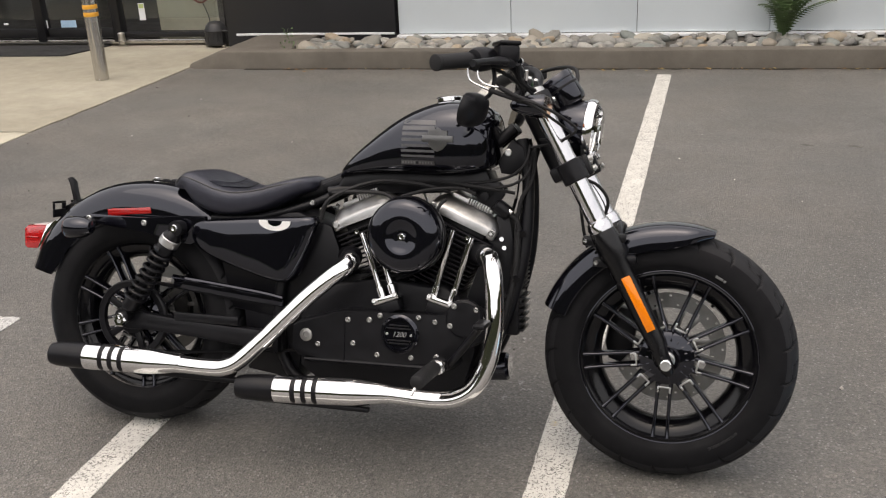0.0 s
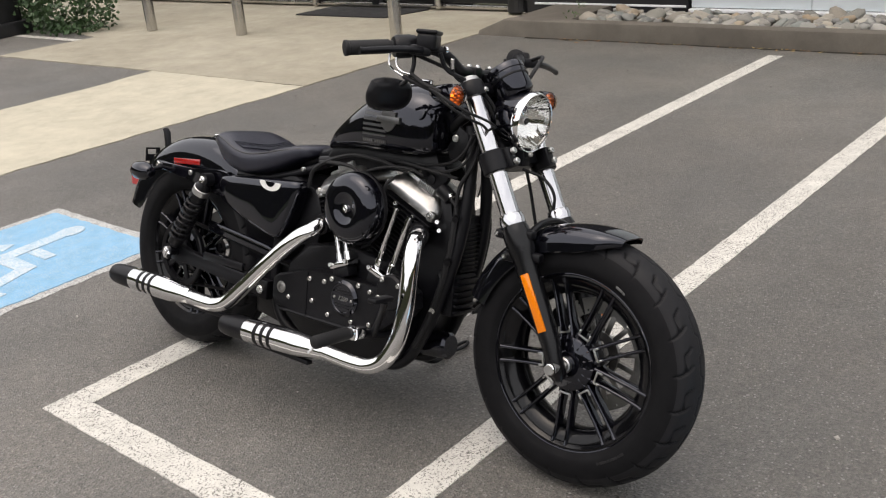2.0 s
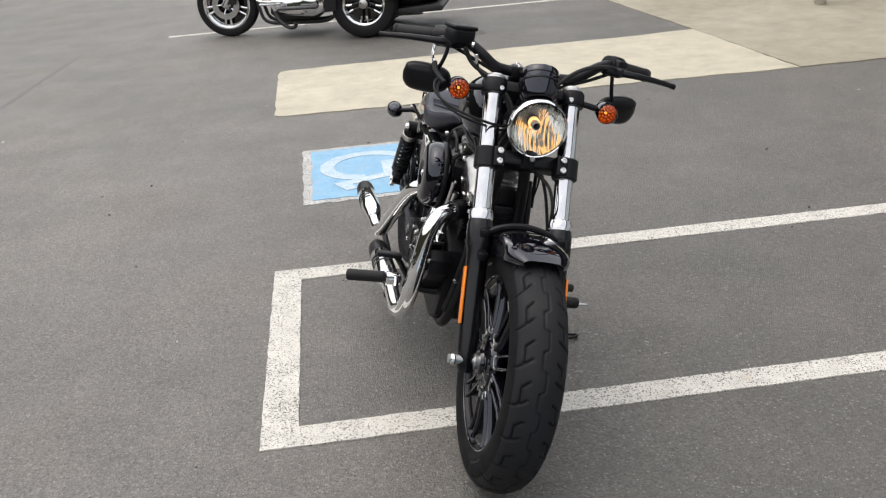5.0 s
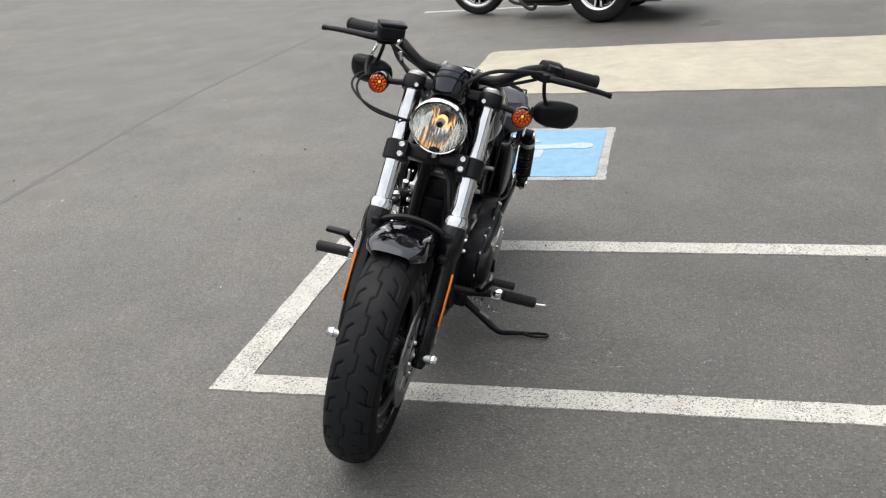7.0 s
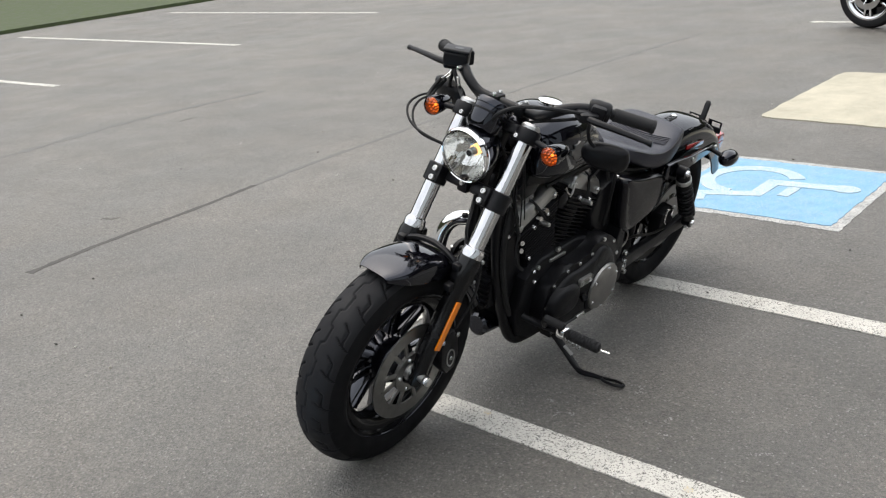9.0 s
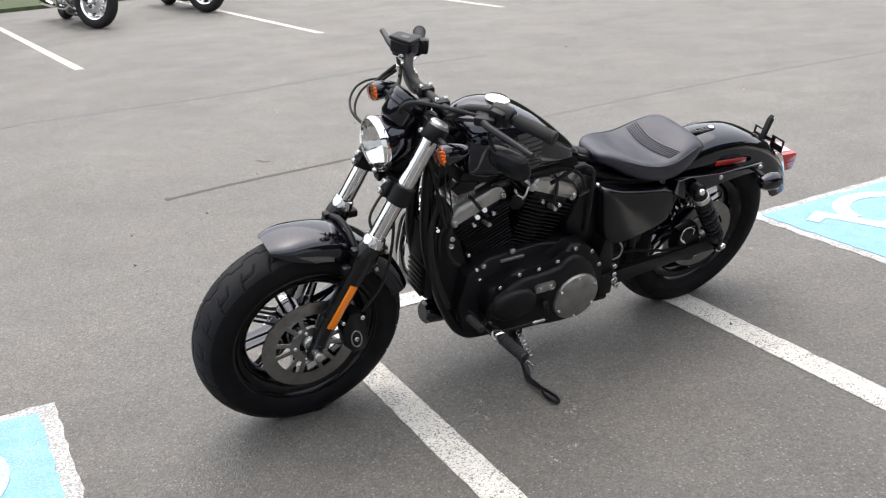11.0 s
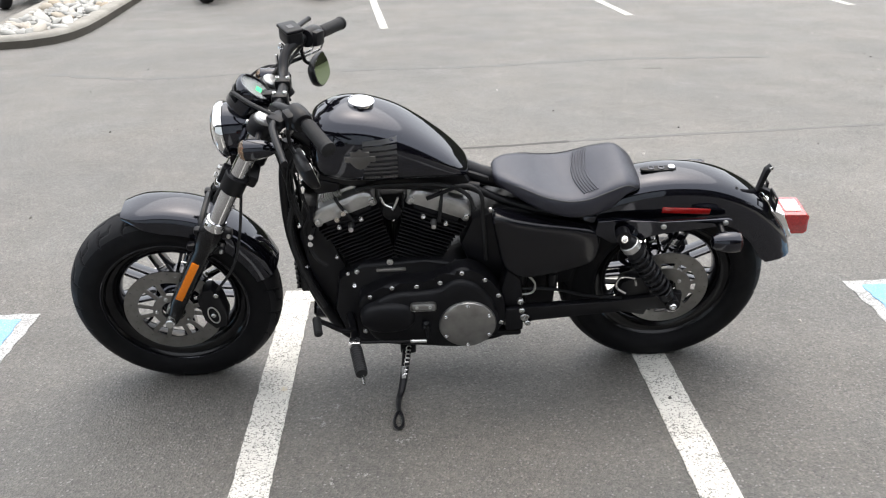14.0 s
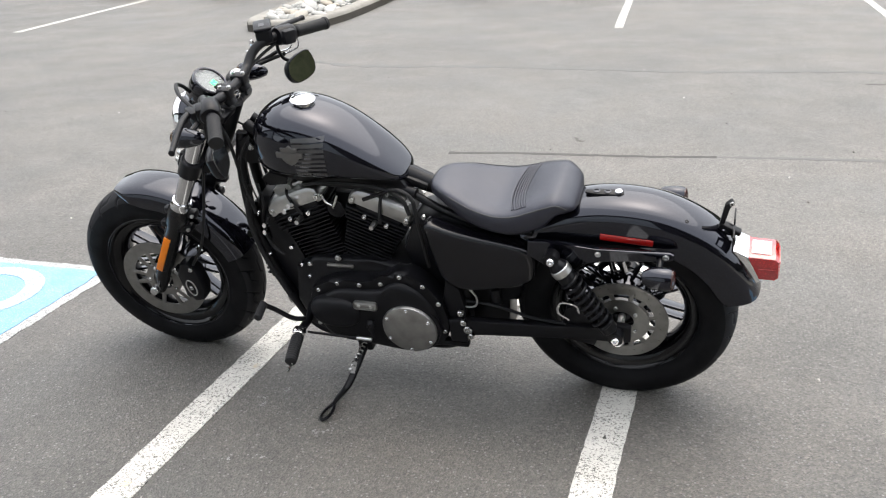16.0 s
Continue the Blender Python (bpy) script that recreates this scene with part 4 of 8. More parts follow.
def arc_guard(bm, c, R, half, a0, a1, drop, th=0.004):
    """A mudguard round a wheel, from angle a0 to a1."""
    sec = [(-half, drop), (-half * 0.97, drop * 0.5), (-half * 0.8, drop * 0.15), (-half * 0.4, 0.0), (0, 0), (half * 0.4, 0.0), (half * 0.8, drop * 0.15), (half * 0.97, drop * 0.5), (half, drop)]
    loops = []
    for i in range(25):
        a = radians(a0 + (a1 - a0) * i / 24)
        d = Vector((math.cos(a), 0, math.sin(a)))
        p = Vector(c)
        loops.append([p + d * (R - q) + Vector((0, y, 0)) for y, q in sec] + [p + d * (R - q - th) + Vector((0, y * 0.97, 0)) for y, q in reversed(sec)])
    rings(bm, loops)


def parked_top(ob, paint, fx, base=0.0):
    """Fork, tank, seat, bars and lamp common to the parked machines; fx is the front axle."""
    rake = Vector((-0.5, 0, 0.866))
    for s in (-1, 1):
        a = Vector((fx, s * 0.105, 0.33))
        bm = B()
        rod(bm, a - rake * 0.02, a + rake * 0.33, 0.033, 0.03, 16, 0.004)
        part("fork_slider", bm, P_CHROME, ob, "chrome fork slider")
        bm = B()
        rod(bm, a + rake * 0.33, a + rake * 0.72, 0.025, seg=14)
        part("fork_tube", bm, P_CHROME, ob)
        bm = B()
        rod(bm, a + rake * 0.73 + Vector((-0.06, 0, 0.06)), a + rake * 0.73 + Vector((-0.30, s * 0.26, 0.12)), 0.016, seg=10)
        part("handlebar", bm, P_DARK, ob)
        bm = B()
        box(bm, a + Vector((-0.085, -s * 0.005, 0.055)), (0.07, 0.05, 0.12), 0.016)
        part("caliper", bm, P_DARK if paint is P_BLACK else P_CHROME, ob)
    hub = Vector((fx, 0, 0.33)) + rake * 0.62
    bm = B()
    lathe(bm, [(0.02, -0.14), (0.07, -0.12), (0.095, -0.05), (0.1, 0.0), (0.09, 0.02), (0.03, 0.035)], Matrix.Translation(hub + Vector((0.10, 0, 0.02))) @ frame_along((1, 0, 0)), 24)
    part("headlamp", bm, P_CHROME, ob)
    bm = B()
    box(bm, hub + Vector((-0.02, 0, 0.0)), (0.06, 0.25, 0.10), 0.02)
    part("fork_bridge", bm, P_DARK, ob)
    bm = B()
    loops = []
    for x, w, top, low in ((fx - 0.40, 0.05, 0.93, 0.84), (fx - 0.46, 0.12, 1.0, 0.80), (fx - 0.58, 0.15, 1.02, 0.78), (fx - 0.75, 0.14, 0.98, 0.77), (fx - 0.92, 0.09, 0.86, 0.76), (fx - 0.98, 0.03, 0.80, 0.76)):
        loops.append([(x, w * math.copysign(abs(math.cos(t)) ** 0.7, math.cos(t)), (top + low) / 2 + (top - low) / 2 * math.copysign(abs(math.sin(t)) ** 0.7, math.sin(t))) for t in (2 * math.pi * i / 24 for i in range(24))])
    rings(bm, loops)
    part("fuel_tank", bm, paint, ob, "glossy fuel tank")
    bm = B()
    loops = []
    for x, w, top, low in ((fx - 0.96, 0.06, 0.80, 0.74), (fx - 1.05, 0.13, 0.76, 0.68), (fx - 1.2, 0.17, 0.74, 0.64), (fx - 1.38, 0.18, 0.80, 0.66), (fx - 1.55, 0.14, 0.86, 0.72), (fx - 1.78, 0.10, 0.86, 0.74), (fx - 1.84, 0.05, 0.82, 0.76)):
        loops.append([(x, w * math.copysign(abs(math.cos(t)) ** 0.7, math.cos(t)), (top + low) / 2 + (top - low) / 2 * math.copysign(abs(math.sin(t)) ** 0.7, math.sin(t))) for t in (2 * math.pi * i / 20 for i in range(20))])
    rings(bm, loops)
    part("seat", bm, P_VINYL, ob)


def parked_engine(ob, cx, bright):
    cover = P_CHROME if bright else P_DARK
    bm = B()
    prism(bm, [(cx - 0.30, 0.22), (cx - 0.22, 0.15), (cx + 0.18, 0.15), (cx + 0.26, 0.22), (cx + 0.24, 0.40), (cx + 0.12, 0.46), (cx - 0.24, 0.45), (cx - 0.32, 0.36)], "y", -0.15, 0.13, 0.02)
    part("crankcase", bm, P_DARK, ob)
    bm = B()
    prism(bm, [(cx - 0.33, 0.30), (cx - 0.30, 0.215), (cx - 0.20, 0.18), (cx + 0.06, 0.20), (cx + 0.20, 0.24), (cx + 0.235, 0.31), (cx + 0.20, 0.375), (cx + 0.05, 0.40), (cx - 0.20, 0.41), (cx - 0.30, 0.375)], "y", 0.13, 0.205, 0.022)
    pc = part("primary_cover", bm, cover, ob, "smooth primary cover")
    for x, r in ((cx - 0.18, 0.092), (cx + 0.12, 0.06)):
        bm = B()
        lathe(bm, [(r, 0), (r, 0.012), (r * 0.85, 0.022), (0.001, 0.026)], Matrix.Translation((x, 0.203, 0.30)) @ frame_along((0, 1, 0)), 32)
        part("round_cover", bm, cover, pc)
    for sgn in (-1, 1):
        a = radians(22.5 * sgn)
        u, v = Vector((math.sin(a), 0, math.cos(a))), Vector((math.cos(a), 0, -math.sin(a)))
        m = Matrix((v, Vector((0, 1, 0)), u)).transposed().to_4x4()
        m.translation = Vector((cx, 0, 0.30))
        bm = B()
        box(bm, (0, 0, 0.22), (0.11, 0.12, 0.2), 0.02, m)
        cy = part("cylinder", bm, P_DARK, ob)
        for i in range(8):
            bm = B()
            box(bm, (0, 0, 0.15 + i * 0.02), (0.15, 0.16, 0.007), 0.002, m)
            part("fin", bm, P_DARK, cy)
        bm = B()
        box(bm, (0, 0, 0.36), (0.19, 0.17, 0.07), 0.02, m)
        part("rocker_cover", bm, P_CHROME, cy)
    for s in (-1, 1):
        bm = B()
        tube(bm, [(cx + 0.42, s * 0.02, 0.86), (cx + 0.42, s * 0.06, 0.6), (cx + 0.38, s * 0.09, 0.3), (cx + 0.30, s * 0.1, 0.14), (cx, s * 0.11, 0.12), (cx - 0.36, s * 0.11, 0.14), (cx - 0.45, s * 0.1, 0.35), (cx - 0.42, s * 0.09, 0.66)], 0.018, 8)
        part("frame_tube", bm, P_DARK, ob)
    bm = B()
    tube(bm, [(cx + 0.16, -0.09, 0.58), (cx + 0.26, -0.16, 0.56), (cx + 0.28, -0.19, 0.42), (cx + 0.18, -0.21, 0.22), (cx - 0.1, -0.23, 0.18), (cx - 0.5, -0.25, 0.19)], 0.024, 10)
    part("exhaust_pipe", bm, P_CHROME, ob)
    bm = B()
    lathe(bm, [(0.024, 0), (0.046, 0.08), (0.048, 0.62), (0.04, 0.66), (0.03, 0.62)], Matrix.Translation((cx - 0.5, -0.25, 0.19)) @ frame_along((-1, -0.02, 0.02)), 24)
    part("muffler", bm, P_CHROME, ob)


def parked_cruiser(label, style, paint, bars, steer):
    ob = thing("parked_motorcycle", label, "motorcycle", group="far row of motorcycles")
    R, fx = 0.33, 1.62
    parked_wheel(ob, "front_wheel", (fx, 0, R), R, 0.068, 0.222, style, (1, -1))
    parked_wheel(ob, "rear_wheel", (0, 0, R), R, 0.075, 0.215, style, (-1,))
    bm = B()
    arc_guard(bm, (fx, 0, R), R + 0.035, 0.088, 20, 176, 0.10)
    part("front_mudguard", bm, paint, ob)
    bm = B()
    arc_guard(bm, (0, 0, R), R + 0.06, 0.105, 30, 196, 0.17)
    part("rear_mudguard", bm, paint, ob)
    parked_top(ob, paint, fx)
    parked_engine(ob, 0.86, style == "laced")
    for s in (-1, 1):
        bm = B()
        box(bm, (1.02, s * 0.25, 0.245), (0.34, 0.11, 0.02), 0.008)
        part("footboard", bm, P_DARK, ob)
        bm = B()
        rod(bm, (0.02, s * 0.16, 0.33), (0.18, s * 0.16, 0.62), 0.027, seg=14)
        part("shock_absorber", bm, P_DARK, ob)
    if bars:
        bm = B()
        for s in (-1, 1):
            tube(bm, [(1.30, s * 0.05, 0.66), (1.31, s * 0.20, 0.63), (1.30, s * 0.34, 0.52), (1.28, s * 0.34, 0.36), (1.24, s * 0.2, 0.22), (1.2, s * 0.06, 0.18)], 0.016, 8)
        part("crash_bar", bm, P_CHROME, ob, "chrome crash bar")
    bm = B()
    tube(bm, [(0.80, 0.12, 0.15), (0.83, 0.20, 0.11), (0.86, 0.33, 0.105)], 0.013, 8)
    st = part("side_stand", bm, P_CHROME, ob, "chrome side stand")
    bm = B()
    box(bm, (0.875, 0.345, 0.10), (0.075, 0.05, 0.012), 0.004)
    part("stand_foot", bm, P_CHROME, st)
    bm = B()
    prism(bm, [(-0.36, 0.42), (-0.46, 0.42), (-0.44, 0.52), (-0.36, 0.54)], "y", -0.05, 0.05, 0.008)
    part("tail_lamp", bm, P_RED, ob)
    # the bars rest turned to the left
    turn = Matrix.Translation((fx, 0, 0)) @ Matrix.Rotation(radians(steer), 4, "Z") @ Matrix.Translation((-fx, 0, 0))
    for c in ob.children:
        if c.name.split(".")[0] in ("front_wheel", "front_mudguard", "fork_slider", "fork_tube", "caliper", "headlamp", "fork_bridge", "handlebar"):
            c.matrix_local = turn
    return ob


def spot(x, y, head, lean=11.0):
    """Stand a machine with its front contact at x, y, heading head degrees from +y, leaning on its stand."""
    h = radians(90 + head)
    return Matrix.Translation((x - 1.62 * math.cos(h), y - 1.62 * math.sin(h), 0.004)) @ Matrix.Rotation(h, 4, "Z") @ Matrix.Rotation(radians(-lean), 4, "X")


laced = parked_cruiser("black touring motorcycle with chrome laced wheels, parked", "laced", P_BLACK, True, 32)
laced.matrix_world = spot(-0.82, -7.76, 5)
cast = parked_cruiser("dark parked motorcycle with bright-edged cast wheels", "nine", P_BLACK, False, 27)
cast.matrix_world = spot(-2.39, -8.22, 5)
for src, x, y, h_ in ((laced, 2.32, -7.3, 2), (cast, 0.86, -7.36, 4), (laced, 4.95, -7.32, -3), (cast, 6.09, -7.12, 3), (laced, 7.87, -7.12, 0)):
    copy_thing(src, spot(x, y, h_))

# ---- the parked three-wheeler ----
heading = math.atan2(-1.48, -0.36)
trike = thing("trike", "black and chrome three-wheeled motorcycle parked across the lot", "trike", Matrix.Translation((-7.44, 3.18, 0.0)) @ Matrix.Rotation(heading, 4, "Z"))
TR = 0.325
parked_wheel(trike, "front_wheel", (1.53, 0, TR), TR, 0.062, 0.235, "five", (1, -1))
for s in (1, -1):
    parked_wheel(trike, "rear_wheel", (0, s * 0.50, TR), TR, 0.105, 0.195, "five", ())
bm = B()
arc_guard(bm, (1.53, 0, TR), TR + 0.045, 0.085, 25, 170, 0.09)
part("front_mudguard", bm, P_BLACK, trike)
parked_top(trike, P_BLACK, 1.53)
parked_engine(trike, 0.80, True)
for s in (1, -1):
    bm = B()
    arc_guard(bm, (0, s * 0.50, TR), TR + 0.075, 0.15, -8, 172, 0.14)
    part("rear_mudguard", bm, P_BLACK, trike, "gloss black rear mudguard")
    bm = B()
    box(bm, (0.72, s * 0.30, 0.285), (0.40, 0.13, 0.022), 0.01)
    part("footboard", bm, P_DARK, trike, "black rider footboard")
    bm = B()
    lathe(bm, [(0.03, 0), (0.042, 0.03), (0.042, 0.40), (0.034, 0.41), (0.03, 0.37)], Matrix.Translation((-0.12, s * 0.30, 0.20)) @ frame_along((-1, 0, 0)), 20)
    part("muffler", bm, P_CHROME, trike)
# rear body: a deep trunk that narrows to its tail, over a low bumper step
bm = B()
loops = []
for x, w, lo_, hi_ in ((0.28, 0.30, 0.30, 0.72), (0.0, 0.36, 0.26, 0.82), (-0.30, 0.52, 0.24, 0.86), (-0.55, 0.53, 0.25, 0.84), (-0.70, 0.48, 0.30, 0.74), (-0.74, 0.42, 0.36, 0.66)):
    loops.append([(x, w * math.copysign(abs(math.cos(t)) ** 0.45, math.cos(t)), (lo_ + hi_) / 2 + (hi_ - lo_) / 2 * math.copysign(abs(math.sin(t)) ** 0.45, math.sin(t))) for t in (2 * math.pi * i / 32 for i in range(32))])
rings(bm, loops)
part("trunk_body", bm, P_BLACK, trike, "gloss black rear trunk body")
bm = B()
prism(bm, [(-0.30, 0.20), (-0.30, 0.255), (-0.72, 0.285), (-0.76, 0.26), (-0.74, 0.215)], "y", -0.52, 0.52, 0.012)
part("bumper", bm, P_DARK, trike, "dark grey rear bumper step")
for s in (1, -1):
    bm = B()
    box(bm, (-0.715, s * 0.42, 0.47), (0.04, 0.06, 0.14), 0.014)
    part("tail_lamp", bm, P_RED, trike, "red tail lamp")
    bm = B()
    box(bm, (-0.735, s * 0.505, 0.335), (0.03, 0.012, 0.03), 0.004)
    part("marker_lamp", bm, P_CHROME, trike)
bm = B()
rod(bm, (0, -0.45, TR), (0, 0.45, TR), 0.05, seg=14)
part("rear_axle", bm, P_DARK, trike)
# parking brake pedal: a dark hook under the footboard
bm = B()
tube(bm, [(0.98, 0.20, 0.24), (0.93, 0.27, 0.17), (0.84, 0.32, 0.11), (0.77, 0.33, 0.105), (0.745, 0.33, 0.145)], 0.02, 10)
part("brake_pedal", bm, P_DARK, trike, "dark hooked parking pedal")
bm = B()
tube(bm, [(1.20, 0.16, 0.42), (1.12, 0.24, 0.36), (0.95, 0.25, 0.345)], 0.014, 8)
part("shift_rod", bm, P_CHROME, trike)
bm = B()
box(bm, (1.02, 0.235, 0.33), (0.22, 0.05, 0.022), 0.01)
part("shift_linkage", bm, P_CHROME, trike)

# ---- motorcycle materials ----
k = Nodes("gloss_black_paint")
k.set(Base_Color=(0.003, 0.003, 0.0048), Roughness=k.ramp(k.noise(30, 4), (0.3, 0.03), (0.7, 0.06)), Coat_Weight=0.4, Coat_Roughness=0.03, Specular_IOR_Level=0.5, Specular_Tint=(0.80, 0.84, 1.0))
GLOSS = k.mat
SATIN = simple("satin_black_powder_coat", (0.005, 0.005, 0.0065), 0.36, 0.0, 700, 0.2, 0.06, scale2=25, spec=0.24)
WRINKLE = simple("wrinkle_black_engine_paint", (0.005, 0.005, 0.0065), 0.42, 0.0, 900, 0.25, 0.2, scale2=30, spec=0.22)
k = Nodes("tyre_rubber")
k.set(Base_Color=k.ramp(k.noise(26, 5), (0.3, (0.0028, 0.0028, 0.0038)), (0.7, (0.0055, 0.0055, 0.0065))), Roughness=k.ramp(k.noise(14, 4), (0.3, 0.60), (0.7, 0.80)), Specular_IOR_Level=0.17)
k.set(Normal=k.bump(k.noise(520, 3), 0.12, 0.002))
RUBBER = k.mat
TREAD = simple("pale_tread_rubber", (0.0082, 0.0082, 0.0100), 0.68, 0, 260, 0.25, 0.15, scale2=18, spec=0.30)
GRIP = simple("black_grip_rubber", (0.012, 0.012, 0.013), 0.6, 0, 600, 0.2, 0.2, spec=0.3)
WHEEL_BLACK = simple("wheel_black_enamel", (0.003, 0.003, 0.004), 0.15, 0.0, 500, 0.2, 0.01, scale2=20, spec=0.32)
LEG_BLACK = simple("fork_leg_enamel", (0.004, 0.004, 0.005), 0.24, 0.0, 500, 0.2, 0.02, scale2=20, spec=0.34)
k = Nodes("chrome")
k.set(Base_Color=(0.86, 0.86, 0.87), Metallic=1.0, Roughness=k.ramp(k.noise(12, 4), (0.3, 0.03), (0.7, 0.07)))
CHROME = k.mat
k = Nodes("hard_chrome_fork")
k.set(Base_Color=k.ramp(k.noise(40, 4, stretch=(1, 1, 0.1)), (0.3, (0.56, 0.56, 0.58)), (0.7, (0.70, 0.70, 0.71))), Metallic=1.0, Roughness=k.ramp(k.noise(14, 4), (0.3, 0.08), (0.7, 0.15)))
FORK_CHROME = k.mat
POLISHED = simple("polished_aluminium", (0.53, 0.53, 0.525), 0.40, 1.0, 600, 0.1, 0.08, scale2=30)
ROCKER_ALLOY = simple("cast_rocker_alloy", (0.45, 0.45, 0.445), 0.34, 1.0, 420, 0.24, 0.22, scale2=16)
SIDE_BLACK = simple("side_cover_enamel", (0.004, 0.004, 0.006), 0.19, 0.0, 600, 0.15, 0.02, scale2=12, spec=0.42)
GREY_ALLOY = simple("grey_cast_alloy", (0.36, 0.355, 0.345), 0.40, 1.0, 700, 0.18, 0.15, scale2=24)
DISC_STEEL = simple("brake_disc_steel", (0.27, 0.265, 0.255), 0.40, 1.0, 900, 0.15, 0.1, scale2=35)
BADGE = simple("dark_badge_metal", (0.17, 0.17, 0.17), 0.40, 1.0, 500, 0.2, 0.1)
BOLT = simple("zinc_bolt_head", (0.62, 0.62, 0.61), 0.28, 1.0, 400, 0.1, 0.05)
k = Nodes("black_seat_vinyl")
k.set(Base_Color=k.ramp(k.noise(60, 5), (0.3, (0.011, 0.011, 0.0175)), (0.7, (0.017, 0.017, 0.026))), Roughness=k.ramp(k.noise(9, 4), (0.3, 0.31), (0.7, 0.42)), Specular_IOR_Level=0.65, Specular_Tint=(0.88, 0.91, 1.0))
k.set(Normal=k.bump(k.voronoi(520), 0.22, 0.002))
VINYL = k.mat
STITCH = simple("grey_stitching", (0.05, 0.05, 0.052), 0.7, 0, 500, 0.2, 0.1)
k = Nodes("amber_reflector")
k.set(Base_Color=k.ramp(k.voronoi(420), (0.0, (0.95, 0.27, 0.008)), (0.6, (0.78, 0.19, 0.004))), Roughness=0.18, Coat_Weight=0.25, Coat_Roughness=0.05)
AMBER = k.mat
k = Nodes("red_reflector")
k.set(Base_Color=k.ramp(k.voronoi(420), (0.0, (0.55, 0.015, 0.01)), (0.6, (0.30, 0.006, 0.006))), Roughness=0.18, Coat_Weight=1.0, Coat_Roughness=0.05)
RED = k.mat
k = Nodes("red_tail_lens")
k.set(Base_Color=k.ramp(k.voronoi(150), (0.0, (0.62, 0.012, 0.014)), (0.55, (0.36, 0.005, 0.007))), Roughness=0.10, Specular_IOR_Level=0.9, Coat_Weight=1.0, Coat_Roughness=0.06)
k.set(Normal=k.bump(k.voronoi(150), 0.12, 0.003))
RED_LENS = k.mat
# plate window; its pinkish white also carries the sky reflected on the lens top
k = Nodes("pale_lens_window")
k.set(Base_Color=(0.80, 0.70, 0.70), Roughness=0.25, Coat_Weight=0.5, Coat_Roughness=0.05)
PALE_WINDOW = k.mat
k = Nodes("amber_bowl")
k.set(Base_Color=(0.40, 0.150, 0.035), Metallic=1.0, Roughness=0.34)
AMBER_BOWL = k.mat
DARK_LENS = simple("dark_smoked_lens", (0.03, 0.009, 0.008), 0.08, 0, 200, 0.1, 0.0)
k = Nodes("smoked_signal_lens")
k.set(Base_Color=(0.58, 0.40, 0.27), Roughness=0.0, Transmission_Weight=1.0, IOR=1.04, Coat_Weight=0.7, Coat_Roughness=0.04)
SMOKED = k.mat
k = Nodes("lit_amber_lamp")
k.set(Base_Color=(0.9, 0.35, 0.05), Emission_Color=(1.0, 0.34, 0.05), Emission_Strength=2.6)
LIT_AMBER = k.mat
k = Nodes("dim_amber_point")
k.set(Base_Color=(0.75, 0.26, 0.04), Roughness=0.3, Emission_Color=(1.0, 0.36, 0.06), Emission_Strength=0.6)
DIM_AMBER = k.mat
k = Nodes("lit_headlamp_bulb")
k.set(Base_Color=(0.9, 0.75, 0.5), Emission_Color=(1.0, 0.50, 0.16), Emission_Strength=0.9)
LIT_BULB = k.mat
k = Nodes("clear_lens_glass")
k.set(Base_Color=(0.97, 0.98, 0.98), Roughness=0.0, Transmission_Weight=1.0, IOR=1.04, Coat_Weight=0.3, Coat_Roughness=0.02)
CLEAR = k.mat
k = Nodes("lamp_reflector")
k.set(Base_Color=(0.74, 0.73, 0.705), Metallic=1.0, Roughness=0.07)
k.set(Normal=k.bump(k.noise(170, 1, 0.4, stretch=(0.02, 1, 0.12)), 0.45, 0.004))
LAMP_REFLECTOR = k.mat
k = Nodes("mirror_glass")
k.set(Base_Color=(0.72, 0.74, 0.70), Metallic=1.0, Roughness=0.01)
MIRROR = k.mat
GAUGE_FACE = simple("pale_gauge_face", (0.22, 0.23, 0.23), 0.6, 0, 300, 0.05, 0.0)
k = Nodes("lit_green_display")
k.set(Base_Color=(0.05, 0.6, 0.25), Emission_Color=(0.0, 0.8, 0.12), Emission_Strength=0.7)
LIT_GREEN = k.mat
DECAL = simple("silver_tank_decal", (0.105, 0.105, 0.108), 0.42, 0.9, 300, 0.15, 0.02, spec=0.35)
DECAL_PALE = simple("pale_silver_lettering", (0.20, 0.20, 0.20), 0.35, 0.6, 300, 0.1, 0.02)
DECAL_WHITE = simple("white_cover_decal", (0.72, 0.72, 0.70), 0.4, 0, 300, 0.05, 0.02)

# ---- the motorcycle: x forward, y to its left, z up, from below its rear axle ----
bike = thing("motorcycle", "black low cruiser motorcycle leaning on its side stand", "motorcycle", Matrix.Translation((-1.138, 2.943, 0.003)) @ Matrix.Rotation(radians(0.2), 4, "Z") @ Matrix.Rotation(radians(-15.2), 4, "X"))
FX, FZ, RX, RZ = 1.51, 0.318, 0.0, 0.318
RAKE = Vector((-0.4777, 0, 0.8785))


def fork_x(z):
    return FX - (z - FZ) * 0.5438


def axle_frame(x, z, y=0.0):
    """z of the frame runs along the bike's y."""
    return Matrix.Translation((x, y, z)) @ Matrix.Rotation(radians(-90), 4, "X")


def bolt(parent, p, d, r=0.007, h=0.006, mat=None):
    bm = B()
    p, d = Vector(p), Vector(d).normalized()
    lathe(bm, [(r, -0.004), (r, h * 0.7), (r * 0.8, h), (r * 0.45, h), (r * 0.4, h * 0.5)], Matrix.Translation(p) @ frame_along(d), 10)
    return part("bolt", bm, mat or BOLT, parent)


# -- wheels --
TREAD_CUTS = (((0.061, 0.00), (0.029, 0.24)), ((0.047, 0.105), (0.044, 0.56)), ((0.044, 0.56), (0.030, 0.68)))


